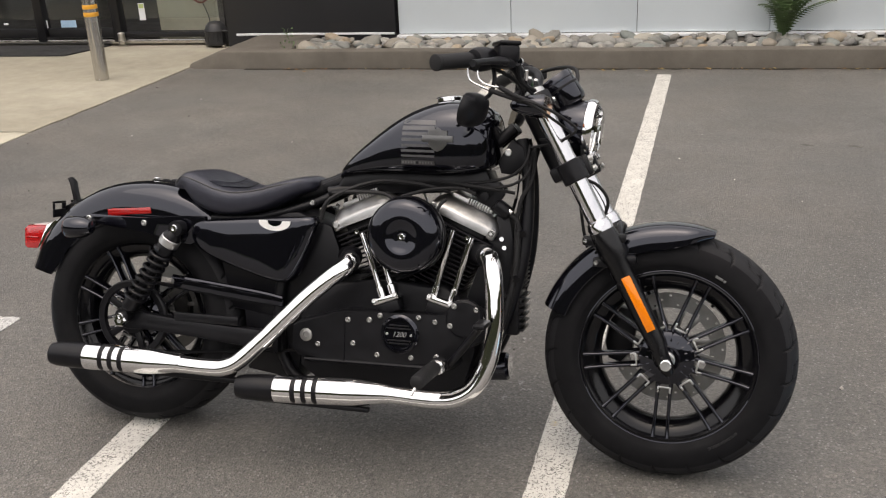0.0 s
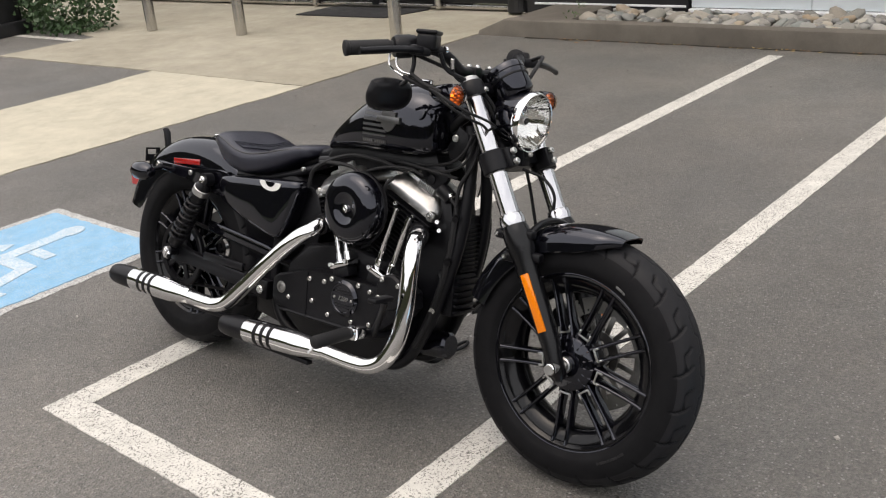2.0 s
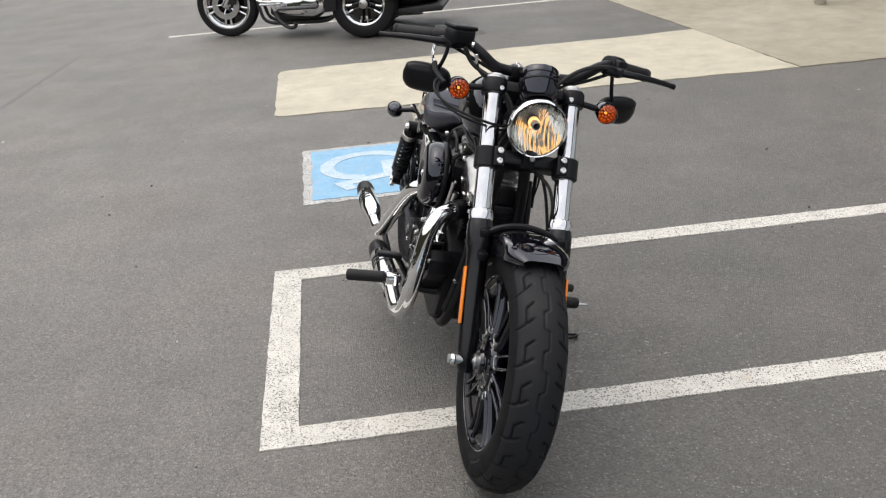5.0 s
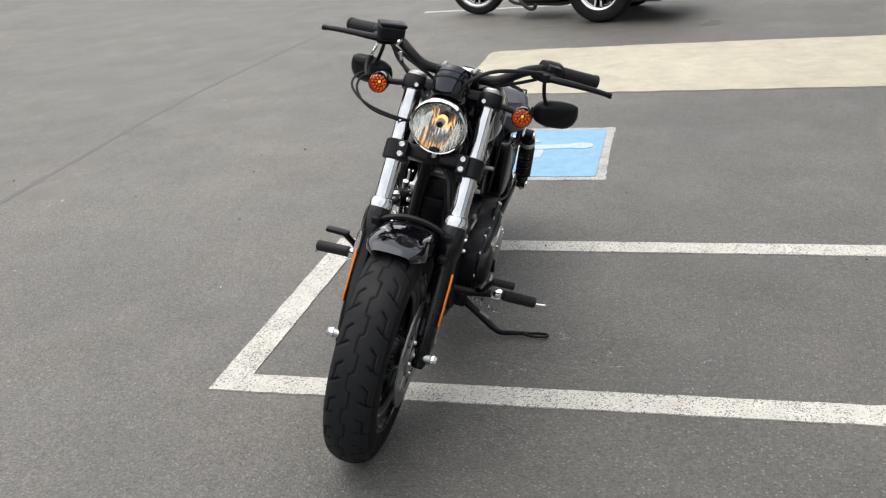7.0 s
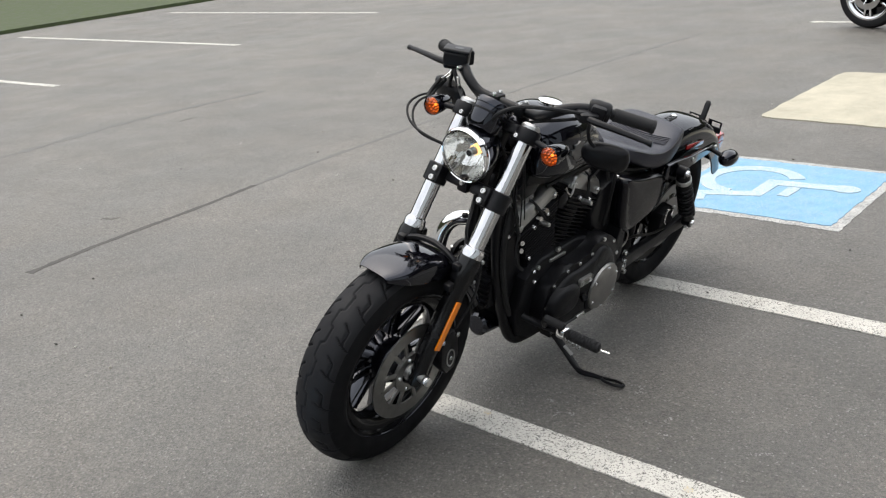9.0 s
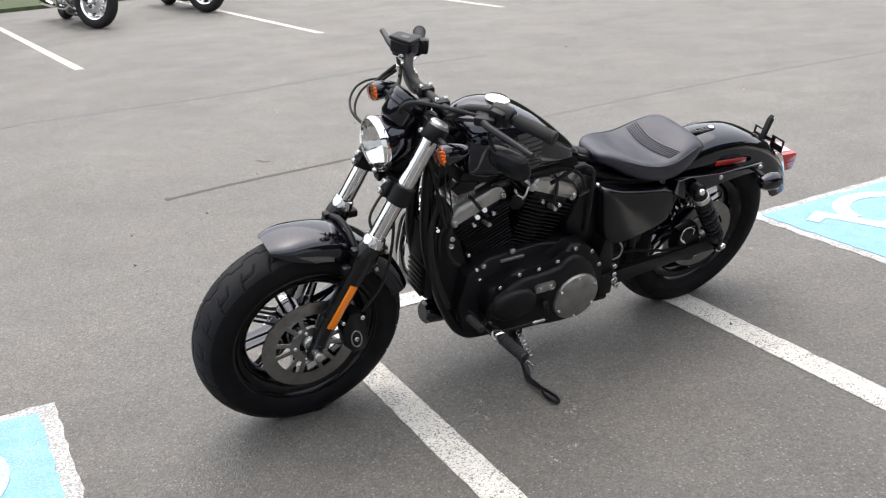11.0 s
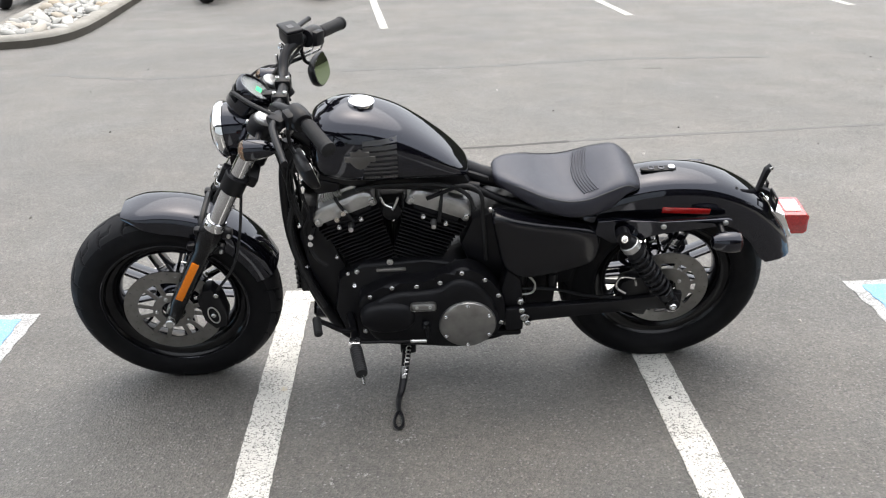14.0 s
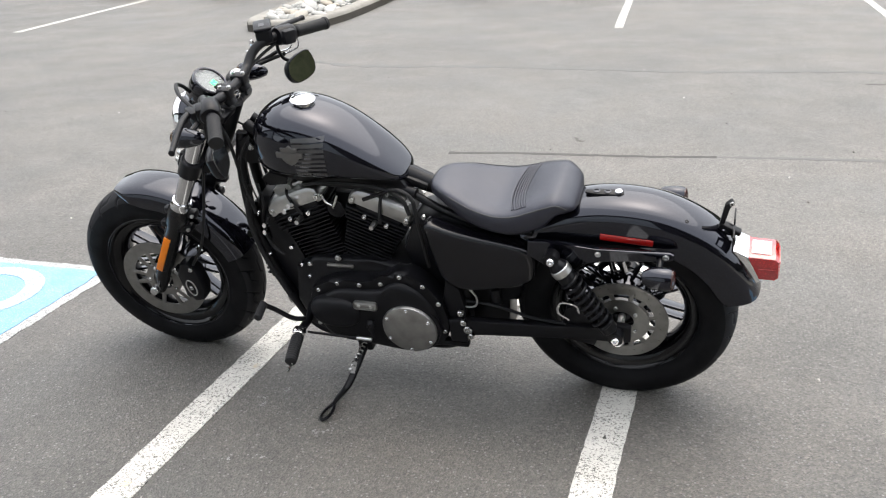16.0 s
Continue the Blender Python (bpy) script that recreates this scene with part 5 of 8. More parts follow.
def groove_depth(u, y, pitch):
    """How far the tread is cut at arc u and offset y: hooked side grooves and a stepped centre groove."""
    best = 1.0
    for s, ph in ((1, 0.0), (-1, 0.5)):
        v = (u / pitch + ph) % 1.0
        for (y0, v0), (y1, v1) in TREAD_CUTS:
            for vv in (v, v + 1.0, v - 1.0):
                ax, bx, px = v0 * pitch, v1 * pitch, vv * pitch
                dx, dy = bx - ax, y1 - y0
                t = max(0.0, min(1.0, ((px - ax) * dx + (y * s - y0) * dy) / (dx * dx + dy * dy)))
                best = min(best, math.hypot(px - ax - t * dx, y * s - y0 - t * dy))
    v = (u / pitch) % 1.0
    ctr = 0.006 if v < 0.42 else (0.006 - 0.012 * (v - 0.42) / 0.08 if v < 0.5 else (-0.006 if v < 0.92 else -0.006 + 0.012 * (v - 0.92) / 0.08))
    best = min(best, abs(y - ctr))
    return max(0.0, min(1.0, (0.0030 - best) / 0.0012))


def tyre_mesh(name, R, half, seg=630):
    k_ = half / 0.0675
    base = [(0.046, 0.211), (0.056 * k_, 0.222), (0.065 * k_, 0.238), (0.0675 * k_, 0.252), (0.0655 * k_, 0.272), (0.060 * k_, 0.2885), (0.0515 * k_, 0.3015), (0.040 * k_, 0.3105), (0.026 * k_, 0.3165), (0.012 * k_, 0.3195), (0.0, 0.3205)]
    base = [(y, r * R / 0.3205 if r > 0.24 else r) for y, r in base]
    half_prof = [(p.x, p.y) for p in (v.to_2d() for v in smooth_path([Vector((y, r, 0)) for y, r in base], 4))]
    prof = half_prof + [(-y, r) for y, r in reversed(half_prof[:-1])]
    n = len(prof)
    pitch = 2 * math.pi * R / 21
    cut = {}
    vs, fs = [], []
    for i in range(seg):
        a = 2 * math.pi * i / seg
        u = R * a
        for j, (y, r) in enumerate(prof):
            d = 0.0
            if r > R * 0.86:
                key = (round((u / pitch) % 1.0, 3), j)
                if key not in cut:
                    cut[key] = groove_depth(u, y, pitch)
                d = 0.0060 * cut[key]
            elif abs(r - 0.234) < 0.004:
                d = -0.0012
            vs.append(((r - d) * math.cos(a), y, (r - d) * math.sin(a)))
    for i in range(seg):
        for j in range(n - 1):
            a, b = i * n + j, ((i + 1) % seg) * n + j
            fs.append((a, b, b + 1, a + 1))
    me = bpy.data.meshes.new(name)
    me.from_pydata(vs, [], fs)
    me.materials.append(RUBBER)
    me.materials.append(TREAD)
    for p in me.polygons:
        p.use_smooth = True
        j = p.index % (n - 1)
        # outer tread faces get the paler rubber, faces cut by grooves the darker
        if min(prof[j][1], prof[j + 1][1]) > R * 0.90 and sum(cut.get((round((R * 2 * math.pi * (i_ % seg) / seg / pitch) % 1.0, 3), j_), 0) for i_ in (p.index // (n - 1), p.index // (n - 1) + 1) for j_ in (j, j + 1)) < 2.2:
            p.material_index = 1
    return me


def disc_mesh(r0, r1, y, th, holes, seg=144):
    """A flat drilled ring."""
    bm = B()
    rows = 7
    grid = [[[bm.verts.new(((r0 + (r1 - r0) * j / rows) * math.cos(2 * math.pi * i / seg), y + s * th / 2, (r0 + (r1 - r0) * j / rows) * math.sin(2 * math.pi * i / seg))) for j in range(rows + 1)] for i in range(seg)] for s in (-1, 1)]
    gone = lambda i, j: (i % holes == 0 and j == 5) or (i % holes == 4 and j == 3) or (i % holes == 8 and j == 1)
    for i in range(seg):
        k2 = (i + 1) % seg
        for j in range(rows):
            if not gone(i, j):
                a, b = grid[0], grid[1]
                bm.faces.new((a[i][j], a[k2][j], a[k2][j + 1], a[i][j + 1]))
                bm.faces.new((b[i][j], b[i][j + 1], b[k2][j + 1], b[k2][j]))
    for i in range(seg):
        k2 = (i + 1) % seg
        for j in (0, rows):
            bm.faces.new((grid[0][i][j], grid[1][i][j], grid[1][k2][j], grid[0][k2][j]))
    return bm


def wheel(name, x, z, R, half, disc_r, label, turn, side=0.0, carrier=0.062):
    bm = B()
    sec = [(0.215, -0.054), (0.215, -0.048), (0.205, -0.043), (0.198, -0.03), (0.194, 0), (0.198, 0.03), (0.205, 0.043), (0.215, 0.048), (0.215, 0.054), (0.207, 0.0555), (0.203, 0.051), (0.200, 0.047), (0.194, 0.046), (0.180, 0.039), (0.169, 0.027), (0.164, 0.012), (0.164, -0.012), (0.169, -0.027), (0.180, -0.039), (0.194, -0.046), (0.200, -0.047), (0.203, -0.051), (0.207, -0.0555)]
    m = Matrix.Rotation(radians(-90), 4, "X")
    rings(bm, [[m @ Vector((1.045 * r * math.cos(2 * math.pi * i / 96), 1.045 * r * math.sin(2 * math.pi * i / 96), y)) for i in range(96)] for r, y in sec], closed=True)
    w = part(name, bm, WHEEL_BLACK, bike, label)
    w.location = (x, side, z)
    for s in (-1, 1):
        bm = B()
        ring_solid(bm, [(0.2235 + 0.0030 * math.cos(a), s * 0.0565 + 0.0026 * math.sin(a)) for a in (2 * math.pi * i / 8 for i in range(8))], m, 96)
        part("rim_lip", bm, GLOSS, w)
    t = new("tyre", tyre_mesh("tyre", R, half))
    t.parent = w
    bm = B()
    lathe(bm, [(0.022, -0.078), (0.030, -0.078), (0.034, -0.070), (0.058, -0.067), (0.068, -0.062), (0.0725, -0.052), (0.074, -0.036), (0.072, 0.0), (0.066, 0.03), (0.056, 0.045), (0.04, 0.06), (0.022, 0.07)], m, 40)
    hub = part("hub", bm, GLOSS, w)
    for i in range(18):
        bm = B()
        rod(bm, (0.046, -0.0680, 0), (0.0695, -0.0600, 0), 0.0022, 0.0028, 6)
        rib = part("hub_rib", bm, GLOSS, hub)
        rib.matrix_local = Matrix.Rotation(2 * math.pi * i / 18, 4, "Y")
    # nine pairs of slim spokes with bright machined feet
    spokes = []
    for s in (-1, 1):
        bm = B()
        loops = []
        for r, off, wd, y0, y1 in ((0.068, 0.0165, 0.0055, -0.053, -0.012), (0.10, 0.0160, 0.0045, -0.048, -0.018), (0.16, 0.0165, 0.0042, -0.046, -0.020), (0.196, 0.0175, 0.0046, -0.048, -0.022), (0.212, 0.0185, 0.0054, -0.0520, -0.036)):
            c = s * off
            loops.append([(r, y0, c - wd), (r, y0 - wd * 0.5, c - wd * 0.6), (r, y0 - wd * 0.75, c), (r, y0 - wd * 0.5, c + wd * 0.6), (r, y0, c + wd), (r, y1, c + wd), (r, y1, c - wd)])
        rings(bm, loops)
        spokes.append(to_mesh("spoke", bm, GLOSS, 60))
    bm = B()
    box(bm, (0.0780, -0.0555, 0), (0.0042, 0.005, 0.031), 0.0010)
    for c in (0.0135, -0.0135):
        box(bm, (0.0850, -0.0555, c * 1.10), (0.0150, 0.005, 0.0050), 0.0012)
    foot_mesh = to_mesh("machined_foot", bm, BOLT)
    for i in range(9):
        rot = Matrix.Rotation(2 * math.pi * (i + turn) / 9, 4, "Y")
        for nm, me in (("spoke", spokes[0]), ("spoke", spokes[1]), ("machined_foot", foot_mesh)):
            o = new(nm, me)
            o.parent = w
            o.matrix_local = rot
    yd = 0.083
    d = part("brake_disc", disc_mesh(disc_r * 0.72, disc_r, yd, 0.005, 12), DISC_STEEL, w, "drilled steel brake disc")
    for i in range(6):
        rot = Matrix.Rotation(2 * math.pi * i / 6, 4, "Y")
        for sgn in (-1, 1):
            bm = B()
            box(bm, (disc_r * 0.58, yd, 0), (disc_r * 0.36, 0.006, 0.014), 0.002, rot @ Matrix.Rotation(radians(12 * sgn), 4, "Y"))
            part("carrier_arm", bm, DISC_STEEL, w)
    bm = B()
    rings(bm, [[Matrix.Rotation(radians(-90), 4, "X") @ Vector((r * math.cos(2 * math.pi * i / 40), r * math.sin(2 * math.pi * i / 40), y)) for i in range(40)] for r, y in ((0.036, yd - 0.006), (carrier, yd - 0.006), (carrier, yd + 0.006), (0.036, yd + 0.006))], closed=True)
    part("disc_carrier", bm, DISC_STEEL, w)
    for i in range(5):
        a = 2 * math.pi * i / 5
        bolt(w, (0.05 * math.cos(a), yd + 0.006, 0.05 * math.sin(a)), (0, 1, 0), 0.006)
    bm = B()
    rod(bm, (0.196 * math.cos(0.9), 0, 0.196 * math.sin(0.9)), (0.165 * math.cos(0.9), 0, 0.165 * math.sin(0.9)), 0.004, seg=8)
    part("valve_stem", bm, SATIN, w)
    return w


front_wheel = wheel("front_wheel", FX, FZ, 0.3215, 0.068, 0.148, "gloss black cast wheel with paired spokes", 0.3)
rear_wheel = wheel("rear_wheel", RX, RZ - 0.005, 0.3210, 0.078, 0.134, "gloss black cast rear wheel with paired spokes", 0.1, -0.018, 0.080)
# pale raised sidewall lettering as plain bars
for ang, n_, r in ((-62, 8, 0.252), (118, 3, 0.255), (58, 3, 0.243)):
    for i in range(n_):
        a = radians(ang + i * 2.4)
        bm = B()
        box(bm, (0, 0, 0), (0.006, 0.0016, 0.010 if i % 3 else 0.006), 0.0004)
        o = part("sidewall_mark", bm, GRIP if n_ > 3 else DECAL_PALE, front_wheel)
        o.matrix_local = Matrix.Translation((r * math.cos(a), -0.0685, r * math.sin(a))) @ Matrix.Rotation(-a, 4, "Y") @ Matrix.Rotation(radians(-4), 4, "Z")

bm = B()
rod(bm, (FX, -0.155, FZ), (FX, 0.155, FZ), 0.012, seg=16)
part("front_axle", bm, POLISHED, bike)
for s in (-1, 1):
    bm = B()
    rings(bm, [[axle_frame(FX, FZ) @ Vector((r * math.cos(2 * math.pi * i / 20), r * math.sin(2 * math.pi * i / 20), s * y)) for i in range(20)] for r, y in ((0.0085, 0.140), (0.0145, 0.138), (0.0155, 0.143), (0.014, 0.149), (0.0085, 0.153))], closed=True)
    part("axle_nut", bm, CHROME, bike)
    bm = B()
    rod(bm, (FX, s * 0.068, FZ), (FX, s * 0.092, FZ), 0.021, seg=20, bev=0.003)
    part("axle_spacer", bm, POLISHED, bike)
bm = B()
rod(bm, (RX, -0.175, RZ), (RX, 0.165, RZ), 0.011, seg=14)
part("rear_axle", bm, POLISHED, bike)
for s, y in ((-1, 0.165), (1, 0.155)):
    bm = B()
    lathe(bm, [(0.02, 0), (0.02, 0.012), (0.015, 0.016), (0.008, 0.016), (0.008, 0.010)], Matrix.Translation((RX, s * y, RZ)) @ frame_along((0, s, 0)), 6 if s < 0 else 14)
    part("rear_axle_nut", bm, CHROME, bike)

# -- fork --
for s in (-1, 1):
    y = s * 0.108
    bm = B()
    a = Vector((fork_x(0.638), y, 0.638))
    rod(bm, a, Vector((fork_x(0.975), y, 0.975)), 0.0245, seg=28)
    part("fork_tube", bm, FORK_CHROME, bike, "chrome fork tube")
    bm = B()
    lathe(bm, [(0.026, -0.004), (0.032, 0.0), (0.0325, 0.016), (0.030, 0.021), (0.0295, 0.027), (0.025, 0.030)], Matrix.Translation(a) @ frame_along(RAKE), 28)
    part("fork_collar", bm, FORK_CHROME, bike, "chrome dust collar")
    bm = B()
    loops = []
    for z, r, ry in ((0.640, 0.0305, 1.0), (0.625, 0.034, 1.05), (0.58, 0.034, 1.05), (0.565, 0.029, 1.0), (0.45, 0.0285, 0.95), (0.37, 0.027, 0.9), (0.335, 0.025, 0.85), (0.300, 0.022, 0.85), (0.287, 0.014, 0.8)):
        c = Vector((fork_x(z) - (0.006 if z < 0.34 else 0), y, z))
        fr = frame_along(RAKE)
        loops.append([c + fr @ Vector((r * math.cos(t), r * ry * math.sin(t), 0)) for t in (2 * math.pi * i / 24 for i in range(24))])
    rings(bm, loops)
    leg = part("fork_leg", bm, LEG_BLACK, bike, "black lower fork leg")
    # fender ears on the leg
    for dz in (0.618, 0.565):
        bm = B()
        box(bm, (fork_x(dz) - 0.038, y - s * 0.004, dz - 0.006), (0.042, 0.030, 0.024), 0.006)
        part("mount_ear", bm, SATIN, leg)
        bm = B()
        box(bm, (fork_x(dz) + 0.034, y - s * 0.006, dz + 0.004), (0.030, 0.026, 0.022), 0.006)
        part("mount_ear", bm, SATIN, leg)
        bolt(leg, (fork_x(dz) - 0.05, y + s * 0.012, dz - 0.006), (0, s, 0), 0.006)
    # amber side reflector
    bm = B()
    m = Matrix.Translation((fork_x(0.465) + 0.006, y + s * 0.0290, 0.465)) @ Matrix.Rotation(radians(-28.5), 4, "Y")
    box(bm, (0, 0, 0), (0.023, 0.006, 0.148), 0.002, m)
    part("side_reflector", bm, AMBER, leg, "amber side reflector")
    # clamps
    bm = B()
    for zc, hh, rr in ((0.784, 0.056, 0.034),):
        lathe(bm, [(0.026, -hh / 2), (rr - 0.003, -hh / 2), (rr, -hh / 2 + 0.003), (rr, hh / 2 - 0.003), (rr - 0.003, hh / 2), (0.026, hh / 2)], Matrix.Translation((fork_x(zc), y, zc)) @ frame_along(RAKE), 24)
        box(bm, (0.02, -s * 0.022, 0), (0.05, 0.03, hh * 0.96), 0.005, Matrix.Translation((fork_x(zc), y, zc)) @ Matrix.Rotation(radians(-28.5), 4, "Y"))
    part("lower_clamp", bm, SATIN, bike)
    for dz in (0.013, -0.014):
        p = Vector((fork_x(0.784), y - s * 0.022, 0.784)) + RAKE * dz + Vector((0.045, 0, 0.024))
        bolt(bike, p, (0.8785, 0, 0.4777), 0.0085)
    bm = B()
    m = Matrix.Translation((fork_x(0.955), y, 0.955)) @ frame_along(RAKE)
    lathe(bm, [(0.0255, -0.02), (0.033, -0.02), (0.035, -0.016), (0.035, 0.014), (0.032, 0.02), (0.026, 0.02)], m, 24)
    part("upper_clamp", bm, SATIN, bike)
    bm = B()
    lathe(bm, [(0.027, 0.018), (0.027, 0.028), (0.022, 0.034), (0.012, 0.036), (0.003, 0.036)], m, 20)
    part("fork_cap", bm, POLISHED, bike, "polished fork cap")
    bolt(bike, Vector((fork_x(0.955) + 0.034, y - s * 0.012, 0.962)), (0.9, 0, 0.4), 0.007)
bm = B()
m = Matrix.Translation((fork_x(0.79) - 0.022, 0, 0.782)) @ Matrix.Rotation(radians(-28.5), 4, "Y")
box(bm, (0, 0, 0), (0.07, 0.19, 0.038), 0.008, m)
part("lower_bridge", bm, SATIN, bike)
bm = B()
m = Matrix.Translation((fork_x(0.955) - 0.02, 0, 0.950)) @ Matrix.Rotation(radians(-28.5), 4, "Y")
box(bm, (0, 0, 0), (0.075, 0.19, 0.030), 0.008, m)
part("upper_bridge", bm, SATIN, bike)
bm = B()
p0 = Vector((fork_x(0.95) - 0.045, 0, 0.96))
rod(bm, p0 - RAKE * 0.2, p0, 0.032, seg=24, bev=0.006)
part("steering_neck", bm, SATIN, bike)
bolt(bike, p0 + RAKE * 0.012, RAKE, 0.017, 0.014, CHROME)


# -- mudguards --
def shell(path, section, th, scale=None):
    """A curved guard: an open cross-section (offset, drop) carried along a side-view path."""
    pts = smooth_path([Vector((x, 0, z)) for x, z in path], 6)
    n = len(pts)
    bm = B()
    loops = []
    for i, p in enumerate(pts):
        t = (pts[min(i + 1, n - 1)] - pts[max(i - 1, 0)]).normalized()
        nn = Vector((-t.z, 0, t.x))
        u = i / (n - 1)
        wy, wd = scale(u) if scale else (1, 1)
        outer = [p - nn * (d * wd) + Vector((0, y * wy, 0)) for y, d in section]
        inner = [p - nn * (d * wd + th) + Vector((0, y * wy * 0.965, 0)) for y, d in reversed(section)]
        loops.append(outer + inner)
    rings(bm, loops)
    return bm


GUARD = [(-0.094, 0.105), (-0.0945, 0.08), (-0.093, 0.055), (-0.087, 0.032), (-0.074, 0.015), (-0.052, 0.005), (-0.026, 0.001), (0, 0), (0.026, 0.001), (0.052, 0.005), (0.074, 0.015), (0.087, 0.032), (0.093, 0.055), (0.0945, 0.08), (0.094, 0.105)]
REAR_CREST = [(-0.374, 0.441), (-0.369, 0.460), (-0.355, 0.498), (-0.326, 0.546), (-0.284, 0.593), (-0.230, 0.637), (-0.162, 0.674), (-0.09, 0.698), (-0.01, 0.708), (0.07, 0.706), (0.15, 0.690), (0.22, 0.664), (0.29, 0.62)]
rear_fender = part("rear_fender", shell(REAR_CREST, GUARD, 0.004, lambda u: (1.0, 1.0 if u > 0.15 else 1.0 - (0.15 - u) * 1.2)), GLOSS, bike, "gloss black bobbed rear mudguard")
FRONT_CREST = [(FX + 0.345 * math.cos(radians(a)), FZ + 0.345 * math.sin(radians(a))) for a in (160 - 87.5 * i / 15 for i in range(16))]
SMALL = [(y * 0.86, d * 0.62) for y, d in GUARD]
part("front_fender", shell(FRONT_CREST, SMALL, 0.003, lambda u: (1.0 - 0.38 * max(0, (u - 0.86) / 0.14) ** 2, 1.0 - 0.75 * max(0, (u - 0.75) / 0.25) ** 1.5)), GLOSS, bike, "gloss black clipped front mudguard")
bm = B()
tube(bm, [(fork_x(0.6) + 0.01, -0.095, 0.602), (fork_x(0.6) + 0.020, -0.082, 0.628), (fork_x(0.6) + 0.018, -0.045, 0.643), (fork_x(0.6) + 0.016, 0, 0.648), (fork_x(0.6) + 0.018, 0.045, 0.643), (fork_x(0.6) + 0.020, 0.082, 0.628), (fork_x(0.6) + 0.01, 0.095, 0.602)], 0.009, 8)
part("fork_brace", bm, SATIN, bike, "black arched fork brace")
for s in (-1, 1):
    bm = B()
    prism(bm, [(0.245, 0.622), (0.19, 0.622), (0.06, 0.609), (-0.135, 0.612), (-0.146, 0.606), (-0.146, 0.592), (-0.135, 0.586), (0.05, 0.574), (0.13, 0.55), (0.20, 0.54), (0.25, 0.575)], "y", s * 0.116, s * 0.132, 0.004)
    strut = part("fender_strut", bm, GLOSS, bike)
    for x, z in ((0.053, 0.595), (-0.126, 0.600)):
        bolt(strut, (x, s * 0.131, z), (0, s, 0), 0.0085)
    bm = B()
    box(bm, (0, 0, 0), (0.142, 0.004, 0.019), 0.0018, Matrix.Translation((-0.018, s * 0.0962, 0.622)) @ Matrix.Rotation(radians(-4.6), 4, "Y"))
    part("red_reflector", bm, RED, rear_fender, "slim red side reflector")
    # rear indicator on a short arm
    bm = B()
    rod(bm, (-0.112, s * 0.118, 0.592), (-0.112, s * 0.196, 0.579), 0.0085, seg=12)
    arm = part("indicator_arm", bm, SATIN, bike)
    bm = B()
    lathe(bm, [(0.004, -0.052), (0.017, -0.047), (0.027, -0.03), (0.031, -0.008), (0.0315, 0.02), (0.029, 0.026)], Matrix.Translation((-0.120, s * 0.197, 0.579)) @ frame_along((-1, 0, -0.05)), 24)
    part("indicator_shell", bm, GLOSS, arm)
    bm = B()
    lathe(bm, [(0.028, 0.024), (0.0285, 0.03), (0.02, 0.036), (0.004, 0.038)], Matrix.Translation((-0.120, s * 0.197, 0.579)) @ frame_along((-1, 0, -0.05)), 24)
    part("indicator_lens", bm, DARK_LENS, arm, "dark smoked lens")

# -- tail light and plate bracket --
bm = B()
prism(bm, [(-0.262, 0.590), (-0.300, 0.578), (-0.334, 0.5625), (-0.370, 0.486), (-0.360, 0.474), (-0.330, 0.500)], "y", -0.053, 0.053, 0.006)
tail = part("tail_light", bm, CHROME, bike, "chrome tail lamp base with red lens")
bm = B()
prism(bm, [(-0.326, 0.5615), (-0.403, 0.5580), (-0.413, 0.5480), (-0.415, 0.4960), (-0.405, 0.4870), (-0.362, 0.4880)], "y", -0.050, 0.050, 0.006)
part("tail_lens", bm, RED_LENS, tail, "red ribbed tail lens")
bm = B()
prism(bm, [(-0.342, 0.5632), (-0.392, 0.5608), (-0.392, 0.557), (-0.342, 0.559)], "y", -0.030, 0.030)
part("top_lens", bm, PALE_WINDOW, tail, "plate-light window with reflected sky in its colour")
for k_ in range(4):
    bm = B()
    box(bm, (-0.4145, 0, 0.503 + k_ * 0.013), (0.004, 0.080, 0.0045), 0.0012)
    part("lens_rib", bm, RED_LENS, tail)
for s in (-1, 1):
    bm = B()
    box(bm, (-0.385, s * 0.0500, 0.523), (0.046, 0.003, 0.0040), 0.001)
    part("lens_rib", bm, RED_LENS, tail)
# plate bracket: a bent upright with a bolt, and a slotted wing to each side
bm = B()
prism(bm, [(-0.262, 0.612), (-0.250, 0.614), (-0.265, 0.694), (-0.280, 0.707), (-0.287, 0.701), (-0.276, 0.686)], "y", -0.010, 0.010, 0.002)
box(bm, (-0.282, 0, 0.618), (0.062, 0.026, 0.014), 0.004, Matrix.Translation((-0.282, 0, 0.618)) @ Matrix.Rotation(radians(-28), 4, "Y") @ Matrix.Translation((0.282, 0, -0.618)))
bracket = part("plate_bracket", bm, SATIN, bike)
for s_ in (-1, 1):
    bm = B()
    for z0, z1, y0, y1 in ((0.588, 0.612, 0.014, 0.072), (0.630, 0.636, 0.014, 0.072), (0.612, 0.630, 0.014, 0.030), (0.612, 0.630, 0.065, 0.072)):
        box(bm, (-0.292, s_ * (y0 + y1) / 2, (z0 + z1) / 2), (0.005, y1 - y0, z1 - z0), 0.001)
    part("plate_wing", bm, SATIN, bracket, "slotted steel plate wing")
bolt(bracket, (-0.281, 0.006, 0.698), (-0.2, 1, 0.3), 0.007)

